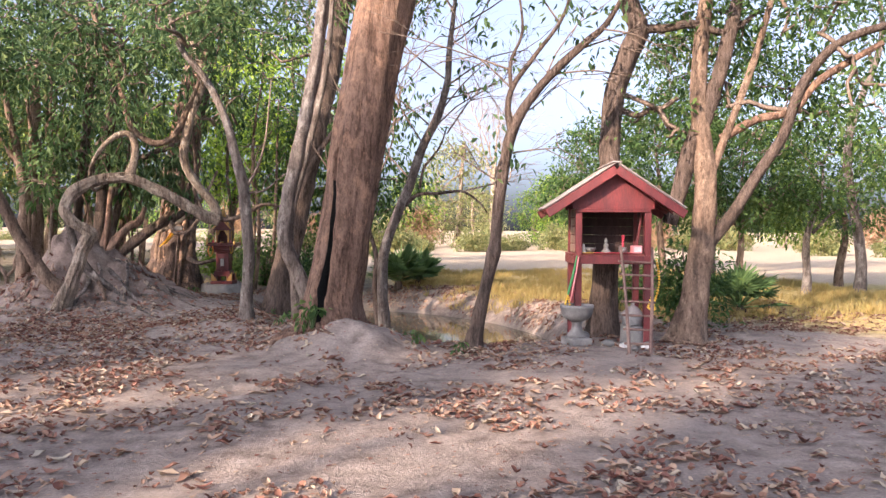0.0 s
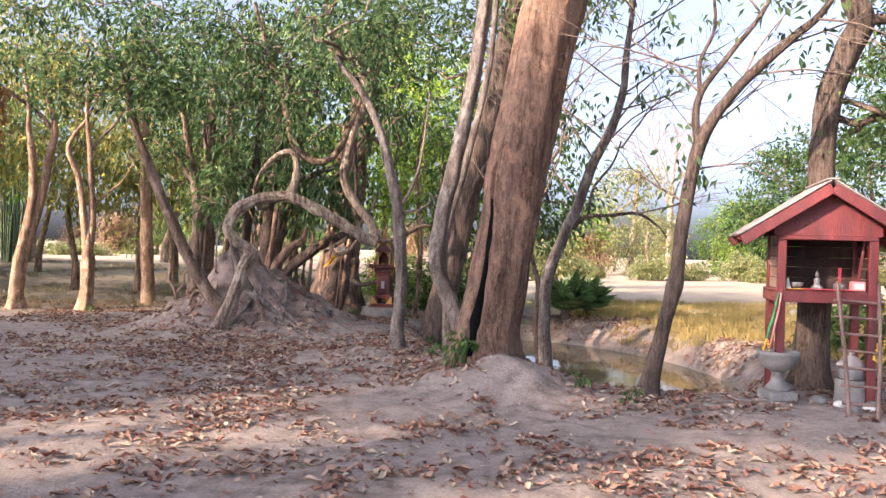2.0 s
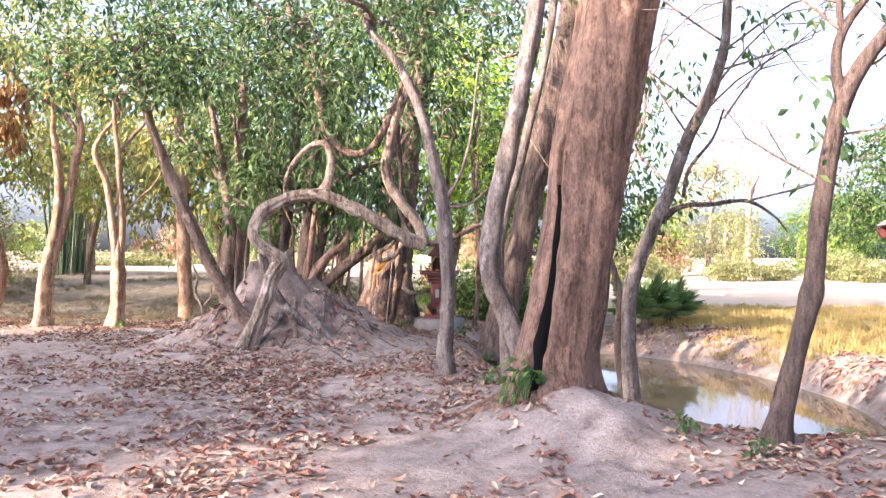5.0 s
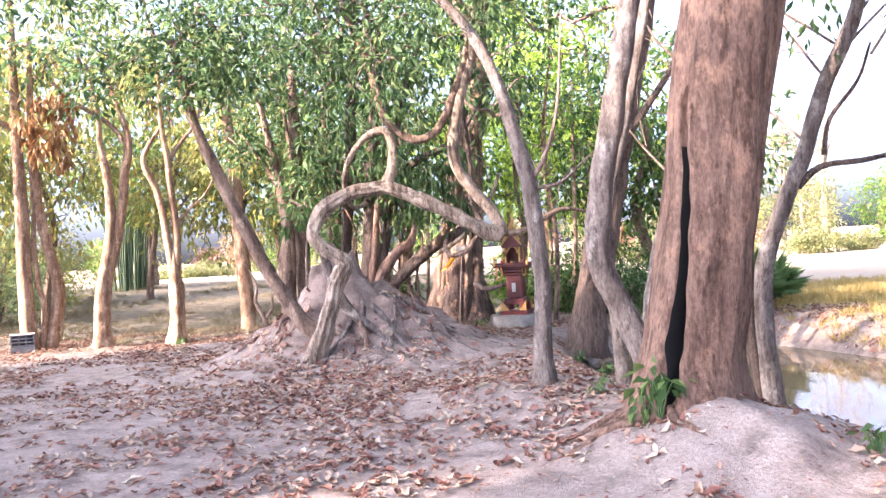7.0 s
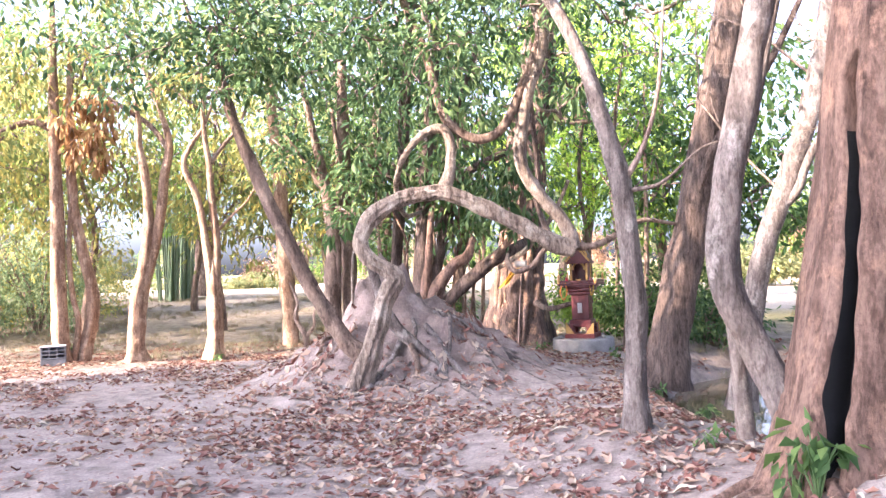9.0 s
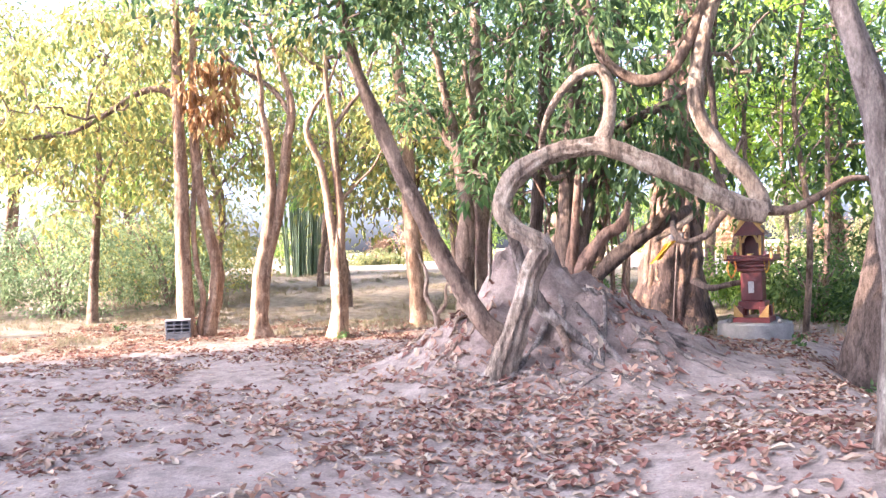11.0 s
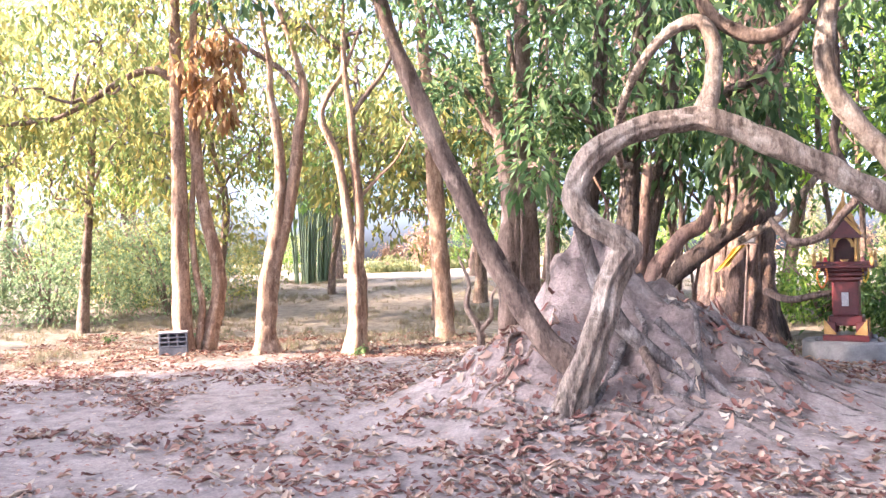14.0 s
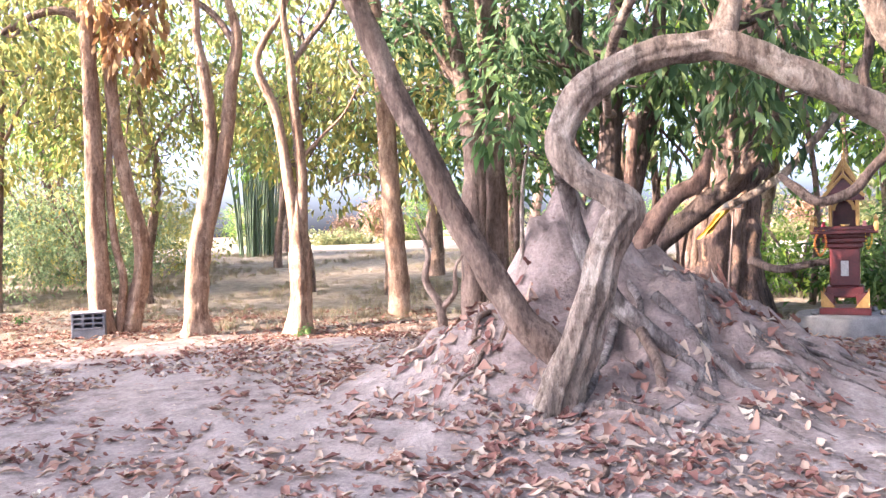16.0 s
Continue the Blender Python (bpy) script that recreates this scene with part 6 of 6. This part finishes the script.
for k, (x, y, w, h) in enumerate(((-0.3, 0.1, 0.16, 0.1), (-0.05, -0.35, 0.14, 0.08), (0.12, -0.5, 0.1, 0.06), (0.45, -0.4, 0.12, 0.08), (0.2, -0.75, 0.1, 0.05), (0.38, -0.62, 0.16, 0.05))):
    p = on_shrine(x, y, 0)
    geo = lathe([(w * 0.4, -0.02), (w * 0.6, h * 0.3), (w * 0.55, h * 0.7), (w * 0.25, h)], 9)
    geo = (np.array([(a * (1 + 0.2 * math.sin(7 * b + k)), b * (0.8 + 0.2 * math.cos(5 * a)), c) for a, b, c in geo[0]]), geo[1])
    single("stone", ("pale" if k % 2 else "dark") + " rounded stone lying under the shrine", "stone", (p.x, p.y, height(p.x, p.y)), 30 * k, geo, WHITE if k in (2, 5) else DARK_METAL if k == 0 else CONCRETE)

# ---- the small maroon spirit house on its round plinth ----


def small_shrine():
    x, y = -1.86, 18.3
    z = -0.135
    plinth = single("round_plinth", "round grey concrete plinth under the spirit house", "plinth", (x, y, z - 0.03), 0, lathe([(0.5, -0.15), (0.51, 0.03), (0.505, 0.36), (0.49, 0.38), (0.1, 0.385)], 48), CONCRETE)
    s = empty("spirit_house", (x, y, z + 0.355), "maroon and gold glazed spirit house with a spire", "shrine")
    s.rotation_euler = (0, 0, radians(-8))
    local("foot", box((0.46, 0.46, 0.06), (0, 0, 0.03)), MAROON, s)
    for a in (-1, 1):
        for b in (-1, 1):
            local("leg", box((0.1, 0.1, 0.14), (0.15 * a, 0.15 * b, 0.12), (4 * b, -4 * a, 0)), MAROON, s)
            v = np.array([(0, 0, 0), (0.13 * -a, 0, 0), (0, 0, 0.16), (0, 0.012 * -b, 0), (0.13 * -a, 0.012 * -b, 0), (0, 0.012 * -b, 0.16)]) + np.array([0.215 * a, 0.212 * b, 0.065])
            local("corner_trim", (v, [(0, 1, 2), (5, 4, 3), (0, 3, 4, 1), (1, 4, 5, 2), (2, 5, 3, 0)]), GOLD, s, "gold corner trim")
    for k, (w, h, zz) in enumerate(((0.34, 0.1, 0.2), (0.27, 0.36, 0.43), (0.34, 0.05, 0.63), (0.4, 0.05, 0.68), (0.46, 0.035, 0.72))):
        local("column_block", box((w, w, h), (0, 0, zz), bevel=0.012), MAROON, s)
    local("niche_panel", box((0.07, 0.01, 0.14), (0, -0.155, 0.42)), WHITE, s, "pale inscribed niche panel")
    deck = local("platform", box((0.6, 0.6, 0.035), (0, 0, 0.755)), MAROON, s)
    for a in (-1, 1):
        local("rail", box((0.58, 0.014, 0.03), (0, 0.29 * a, 0.79)), MAROON, deck)
        local("rail", box((0.014, 0.56, 0.03), (0.29 * a, 0, 0.79)), MAROON, deck)
        for b in (-1, 1):
            local("rail_post", lathe([(0.022, 0.76), (0.026, 0.8), (0.016, 0.85), (0.024, 0.87), (0.004, 0.91)], 10, (0.28 * a, 0.28 * b, 0)), GOLD, deck)
            local("house_post", box((0.032, 0.032, 0.3), (0.12 * a, 0.12 * b, 0.93)), GOLD, s)
    local("house_back", box((0.22, 0.02, 0.28), (0, 0.11, 0.92)), MAROON, s)
    for a in (-1, 1):
        local("house_side", box((0.02, 0.2, 0.28), (0.115 * a, 0, 0.92)), MAROON, s)
    arch_v, arch_f = [], []
    for k in range(13):
        t = math.pi * k / 12
        for r in (0.075, 0.105):
            for yy in (-0.132, -0.115):
                arch_v.append((r * math.cos(t), yy, 0.95 + r * math.sin(t) * 1.2))
    for k in range(12):
        a = 4 * k
        arch_f += [(a, a + 4, a + 6, a + 2), (a + 1, a + 3, a + 7, a + 5), (a, a + 1, a + 5, a + 4), (a + 2, a + 6, a + 7, a + 3)]
    local("door_arch", (np.array(arch_v), arch_f), GOLD, s)
    for k, (w, h, zz) in enumerate(((0.37, 0.2, 1.06), (0.29, 0.2, 1.14), (0.21, 0.19, 1.22))):
        d = w * 0.95
        v = np.array([(-w / 2, -d / 2, zz), (w / 2, -d / 2, zz), (w / 2, d / 2, zz), (-w / 2, d / 2, zz), (0, -d / 2 * 0.9, zz + h), (0, d / 2 * 0.9, zz + h), (-w / 2, -d / 2, zz - 0.02), (w / 2, -d / 2, zz - 0.02), (w / 2, d / 2, zz - 0.02), (-w / 2, d / 2, zz - 0.02)])
        tier = local("roof_tier", (v, [(0, 1, 4), (1, 2, 5, 4), (2, 3, 5), (3, 0, 4, 5), (6, 7, 1, 0), (7, 8, 2, 1), (8, 9, 3, 2), (9, 6, 0, 3), (9, 8, 7, 6)]), MAROON, s)
        for a in (-1, 1):
            ang = math.degrees(math.atan2(h, w / 2))
            local("roof_edge", box((math.hypot(h, w / 2), 0.016, 0.03), (a * w / 4, -d / 2 * 0.96 - 0.012, zz + h / 2 + 0.012), (0, a * ang, 0)), GOLD, tier, "gold roof edge")
        local("finial", lathe([(0.012, 0), (0.016, 0.03), (0.004, 0.1)], 8, (0, -d / 2 * 0.92, zz + h - 0.02)), GOLD, tier)
    local("spire", lathe([(0.045, 1.3), (0.028, 1.36), (0.032, 1.38), (0.016, 1.43), (0.02, 1.45), (0.008, 1.52), (0.002, 1.6)], 12), GOLD, s)
    s.scale = (1.08, 1.08, 1.18)
    top = z + 0.355 + 0.7725 * 1.18
    single("offering_bowl", "gold offering bowl before the little shrine", "bowl", (x - 0.02, y - 0.22, top), 0, lathe([(0.025, 0), (0.015, 0.02), (0.05, 0.06), (0.045, 0.06), (0.01, 0.03)], 14), GOLD)
    single("vase", "small red vase on the spirit house platform", "vase", (x - 0.22, y - 0.16, top), 0, lathe([(0.02, 0), (0.03, 0.03), (0.015, 0.07), (0.02, 0.09)], 12), RED_CLOTH)
    single("vase", "small pink vase on the spirit house platform", "vase", (x + 0.17, y - 0.2, top), 0, lathe([(0.02, 0), (0.03, 0.03), (0.015, 0.07), (0.02, 0.09)], 12), PINK)
    garland("garland", "faded orange marigold garland on the spirit house", [(x - 0.28, y - 0.27, top + 0.0), (x - 0.32, y - 0.29, top - 0.14), (x - 0.27, y - 0.3, top - 0.27), (x - 0.21, y - 0.29, top - 0.15), (x - 0.23, y - 0.28, top)], 0.015, ORANGE, 26)
    garland("garland", "yellow marigold garland on the spirit house corner", [(x + 0.22, y - 0.29, top + 0.0), (x + 0.22, y - 0.3, top - 0.13), (x + 0.18, y - 0.3, top - 0.2), (x + 0.16, y - 0.3, top)], 0.012, YELLOW, 18)
    for k, (dx, dy) in enumerate(((-0.33, -0.2), (0.34, -0.16), (0.3, 0.2))):
        single("stone", "small dark stone on the round plinth", "stone", (x + dx, y + dy, z + 0.35), 40 * k, lathe([(0.03, 0), (0.04, 0.02), (0.03, 0.045), (0.01, 0.055)], 9), DARK_METAL)


small_shrine()

# ---- the small post altar and the yellow sash at the scorched tree ----


def sash():
    """A cloth strip hung over the roots, with folds and a ragged hem."""
    n, m = 9, 10
    v = []
    for back in (0.0, 0.008):
        for i in range(m):
            f = i / (m - 1)
            for j in range(n):
                u = j / (n - 1) - 0.5
                wide = 0.17 * (1 - 0.25 * math.sin(3 * f))
                v.append((0.26 * (0.5 - f) + wide * u * 1.2, -0.035 * math.sin(u * 9 + 2 * f) - 0.05 * f + back, 0.32 * (0.5 - f) + 0.08 * u + 0.015 * math.sin(7 * u) * f))
    a, k = n * m, []
    for i in range(m - 1):
        for j in range(n - 1):
            q0 = i * n + j
            k += [(q0, q0 + n, q0 + n + 1, q0 + 1), (q0 + a, q0 + 1 + a, q0 + n + 1 + a, q0 + n + a)]
    return np.array(v), k


single("sash", "faded yellow cloth sash tied on the scorched trunk", "cloth", (-3.24, 19.3, 1.24), 0, sash(), YELLOW)
altar = empty("post_altar", (-3.12, 19.16, height(-3.12, 19.16)), "small grey altar box on a thin leaning post", "altar")
local("post", tube([(0, 0, -0.1, 0.016), (0.06, 0.02, 0.7, 0.015), (0.12, 0.04, 1.42 - altar.location.z, 0.014)], 7, 4, lumps=0.05), WOOD_OLD, altar, smooth=True)
local("shelf", box((0.3, 0.2, 0.02), (0.1, 0.05, 1.42 - altar.location.z)), WOOD_OLD, altar)
local("altar_box", box((0.22, 0.15, 0.11), (0.1, 0.06, 1.487 - altar.location.z), bevel=0.01), DARK_METAL, altar, "dull grey tin box")
local("roof_board", box((0.27, 0.2, 0.016), (0.1, 0.06, 1.552 - altar.location.z), (0, 4, 0)), WOOD_OLD, altar)

# ---- the grey vent blocks at the clearing edge ----


def vent_block(x, y, z, turn):
    e = empty("vent_block", (x, y, z), "grey cement ventilation block with slotted holes", "block")
    e.rotation_euler = (0, 0, radians(turn))
    W, H, D = 0.4, 0.34, 0.16
    local("base_block", box((W, D, 0.13), (0, 0, 0.065)), BLOCK_GREY, e)
    pieces = []
    for k in range(4):
        pieces.append(box((W, D, 0.025), (0, 0, 0.145 + k * 0.065), bevel=0.004))
    for k in range(4):
        pieces.append(box((0.028, D - 0.004, 0.2), (-W / 2 + 0.016 + k * (W - 0.032) / 3, 0, 0.24), bevel=0.004))
    pieces.append(box((W - 0.02, 0.012, 0.19), (0, D / 2 - 0.012, 0.24), bevel=0.002))
    local("vent_lattice", merged(pieces), BLOCK_GREY, e)
    local("cap", box((W + 0.01, D + 0.01, 0.02), (0, 0, 0.352), bevel=0.005), WHITE, e, "pale thin top slab")


vent_block(-10.78, 16.38, height(-10.78, 16.38) - 0.01, 38)

# ---- leaf litter, fallen sticks, tufts ----
g = np.random.default_rng(51)


def litter_spots(n, seed):
    """Places for fallen leaves: drifts by noise, thick about the trees, thin where feet pass."""
    q = np.random.default_rng(seed)
    out = []
    while len(out) < n:
        x, y = q.uniform(-15, 10), q.uniform(-1.0, 20.0)
        d = 0.38 + 1.2 * noise.noise((x * 0.7, y * 0.7, 3.0)) + 0.9 * noise.noise((x * 2.2, y * 2.2, 6.0))
        d += 0.5 * math.exp(-((x + 3.4) ** 2 + (y - 13.2) ** 2) / 5) + 0.35 * math.exp(-((x + 0.6) ** 2 + (y - 11.3) ** 2) / 3) + 0.25 * math.exp(-((x + 8) ** 2 + (y - 16.8) ** 2) / 8)
        d += 0.45 * math.exp(-((x + 3.1) ** 2 + (y - 12.0) ** 2) / 3)
        d -= 0.8 * math.exp(-((x + 3.7) ** 2 + (y - 15.2) ** 2) / 1.7)
        d -= 0.5 * math.exp(-((x + 6.6) ** 2 + (y - 13.4) ** 2) / 3)
        d -= 1.3 * math.exp(-((x - 0.65) ** 2 + (y - 9.25) ** 2) / 0.5)
        z = height(x, y)
        if q.random() < d and z > WATER_LEVEL + 0.05:
            out.append((x, y, z))
    return np.array(out)


def curled_leaf(length, width, curl, cup, seed):
    """A dry leaf: a pointed blade, cupped and curled, with a short stalk."""
    q = np.random.default_rng(seed)
    v, n = [], 6
    bend = q.uniform(-0.25, 0.25)
    for i in range(n):
        u = i / (n - 1)
        w = width * math.sin(math.pi * min(1, u * 0.94 + 0.05)) ** 0.8 / 2
        z = curl * (u - 0.5) ** 2 * 4 * length * 0.13
        x = (u - 0.5) * length
        e1, e2 = cup * w * q.uniform(0.2, 1.8), cup * w * q.uniform(0.2, 1.8)
        w *= q.uniform(0.6, 1.3)
        s = bend * length * (u - 0.5) ** 2 * 4
        z += 0.012 * math.sin(5 * u + seed)
        v += [(x, s - w, z + e1), (x, s, z), (x + q.uniform(-0.1, 0.1) * w, s + w, z + e2)]
    f = []
    for i in range(n - 1):
        a = 3 * i
        f += [(a, a + 3, a + 4, a + 1), (a + 1, a + 4, a + 5, a + 2)]
    v = np.array(v)
    v[:, 2] -= v[:, 2].min() - 0.003
    return v, f


shapes = [curled_leaf(0.13 * q, 0.062 * q * s, c, k, i) for i, (q, s, c, k) in enumerate(((1, 1.1, 0.8, 0.45), (0.8, 1.1, 1.2, 0.7), (1.15, 0.9, 0.5, 0.3), (0.7, 1.2, 0.9, 0.9), (0.95, 0.8, -0.6, 0.5), (1.25, 1.1, 0.8, 0.35)))]


def litter(n, seed):
    q = np.random.default_rng(seed)
    spots = litter_spots(n, seed)
    vs, fs, k = [], [], 0
    for x, y, z in spots:
        sv, sf = shapes[int(q.integers(6))]
        a, sc = q.uniform(0, 6.28), 0.34 + 0.58 * q.random() ** 1.5
        tx, ty = q.normal(0, 0.14, 2)
        c, s = math.cos(a), math.sin(a)
        p = sv * sc
        gx, gy = (height(x + 0.05, y) - z) / 0.05, (height(x, y + 0.05) - z) / 0.05
        dx, dy = p[:, 0] * c - p[:, 1] * s, p[:, 0] * s + p[:, 1] * c
        vs.append(np.stack([x + dx, y + dy, z + 0.003 + gx * dx + gy * dy + p[:, 2] + np.abs(p[:, 0] * tx) + np.abs(p[:, 1] * ty)], 1))
        fs += [tuple(i + k for i in f) for f in sf]
        k += len(sv)
    ob = new("leaf_litter", mesh_of("leaf_litter", np.concatenate(vs), fs))
    ob.data.materials.append(LITTER)
    return tagged(ob, "scattered dry brown and tan fallen leaves", "leaves", kind="stuff")


litter(58000, 61)


def debris(n, seed):
    """Crumbs of leaf and bark strewn over the bare earth."""
    qq = np.random.default_rng(seed)
    xy = np.stack([qq.uniform(-13, 10, n), qq.uniform(-2.5, 19.5, n)], 1)
    at = np.array([(x, y, height(x, y) + 0.003) for x, y in xy])
    a = qq.uniform(0, 6.28, n)
    way = np.stack([np.cos(a), np.sin(a), qq.normal(0.05, 0.1, n)], 1)
    ln = qq.uniform(0.015, 0.06, n)
    ob = new("leaf_crumbs", leaf_mesh("leaf_crumbs", at, unit(way), np.repeat([[0, 0, 1.0]], n, 0), ln, ln * qq.uniform(0.25, 0.7, n), 0.1))
    ob.data.materials.append(LITTER)
    return tagged(ob, "crumbs of dry leaf and bark on bare earth", "leaves", kind="stuff")


debris(32000, 62)


def grass_patch(name, label, spots, h, m, seed):
    """Tufts of thin blades."""
    q = np.random.default_rng(seed)
    n = len(spots) * 16
    at = np.repeat(spots, 16, 0) + q.normal(0, 0.05, (n, 3)) * (1, 1, 0)
    way = unit(q.normal(0, 0.4, (n, 3)) + (0, 0, 1))
    ln = h * q.uniform(0.5, 1.2, n)
    ob = new(name, leaf_mesh(name, at, way, unit(q.normal(0, 1, (n, 3))), ln, ln * 0.05 + 0.004, 0.1))
    ob.data.materials.append(m)
    return tagged(ob, label, "grass", kind="stuff")


q = np.random.default_rng(71)
spots = []
while len(spots) < 2600:
    x, y = q.uniform(2.5, 14), q.uniform(11.5, 27)
    z = height(x, y)
    if z > WATER_LEVEL + 0.04 and 0.9 * x + 0.43 * y > 10.6 and 0.35 + noise.noise((x * 0.7, y * 0.7, 5)) > q.random() * 0.8:
        spots.append((x, y, z - 0.01))
grass_patch("dry_grass", "sunlit dry yellow grass on the pond bank", np.array(spots), 0.2, STRAW, 72)
spots = []
while len(spots) < 3400:
    x, y = q.uniform(-24, 1), q.uniform(13.0, 32)
    if (y > 18.5 or 0.746 * y - 0.665 * x > 18.9) and 0.25 + noise.noise((x * 0.5, y * 0.5, 8)) > q.random() * 0.8:
        spots.append((x, y, height(x, y) - 0.01))
grass_patch("dry_grass", "sparse dry grass and weeds beyond the clearing", np.array(spots), 0.13, WEEDS, 73)


def weed(x, y, label, n, ln, spread, seed, lift=0.0):
    e = empty("weed", (x, y, height(x, y)), label, "plant", "weeds on the bare ground")
    z = height(x, y)
    qq = np.random.default_rng(seed)
    st = []
    cs = []
    for k in range(n):
        a = qq.uniform(0, 6.28)
        d = spread * qq.uniform(0.2, 1)
        tip = (x + d * math.cos(a), y + d * math.sin(a), z + lift + spread * qq.uniform(0.6, 1.5))
        st.append(tube([(x, y, z - 0.02, 0.006), ((x + tip[0]) / 2, (y + tip[1]) / 2, z + (tip[2] - z) * 0.65, 0.005), (*tip, 0.003)], 4, 3, 0, 0))
        cs.append(tip)
    tagged(put("stem_spray", mesh_of("stem_spray", *merged(st)), PALM_LEAF, e), kind="stuff")
    put("foliage", clump_leaves("foliage", np.array(cs), 4, ln * 0.35, ln, 0.6, 0.5), LEAF_GREEN, e)


weed(0.04, 9.45, "broad-leaved green plant at the foot of the great trunk", 9, 0.13, 0.13, 1, 0.14)
weed(-0.06, 9.5, "broad-leaved green plant at the foot of the great trunk", 4, 0.1, 0.1, 2, 0.06)
for k, (x, y) in enumerate(((1.3, 9.3), (1.75, 8.9), (-0.3, 12.3), (-0.7, 15.2), (-8.1, 17.3), (-2.6, 18.6), (-1.3, 17.2), (-13.5, 17.6), (-12.4, 18.6), (2.3, 15.0), (-0.35, 10.9))):
    weed(x, y, "small green weed in the bare ground", 5, 0.09, 0.1, 10 + k)

# fallen sticks
for k, (x, y, a, ln, r) in enumerate(((-7.6, 18.0, 15, 1.5, 0.04), (-7.0, 17.6, 30, 0.8, 0.05), (-4.0, 12.3, -60, 0.55, 0.022), (-2.3, 12.6, -20, 0.8, 0.02), (-0.4, 10.9, 10, 0.7, 0.02), (-6.2, 16.2, 20, 0.9, 0.03), (-1.0, 9.9, -30, 0.5, 0.012), (-1.8, 8.2, 40, 0.4, 0.01), (4.9, 9.4, 10, 0.6, 0.03))):
    c, s = math.cos(radians(a)), math.sin(radians(a))
    pts = [(x + c * ln * f + 0.03 * math.sin(9 * f), y + s * ln * f, height(x + c * ln * f, y + s * ln * f) + r * 0.8, r * (1 - 0.5 * f)) for f in (0, 0.3, 0.6, 1)]
    ob = new("fallen_stick", mesh_of("fallen_stick", *tube(pts, 8, 4, lumps=0.15, seed=k)))
    ob.data.materials.append(BARK_PALE if k % 2 else BARK_FIG)
    tagged(ob, "dry fallen stick lying on the leaf litter", "stick", "fallen sticks")

# single large dead leaves on the trodden earth
leaf_meshes = []
for sv, sf in shapes:
    me = mesh_of("dead_leaf", sv, sf)
    me.materials.append(LITTER)
    leaf_meshes.append(me)
for k, (x, y, z) in enumerate(litter_spots(260, 91)):
    ob = new("dead_leaf", leaf_meshes[k % 6])
    ob.parent = ground
    ob.matrix_local = Matrix.Translation((x, y, z + 0.006)) @ Euler((q.normal(0, 0.2), q.normal(0, 0.2), q.uniform(0, 6.28))).to_matrix().to_4x4() @ Matrix.Scale(q.uniform(0.45, 0.85), 4)
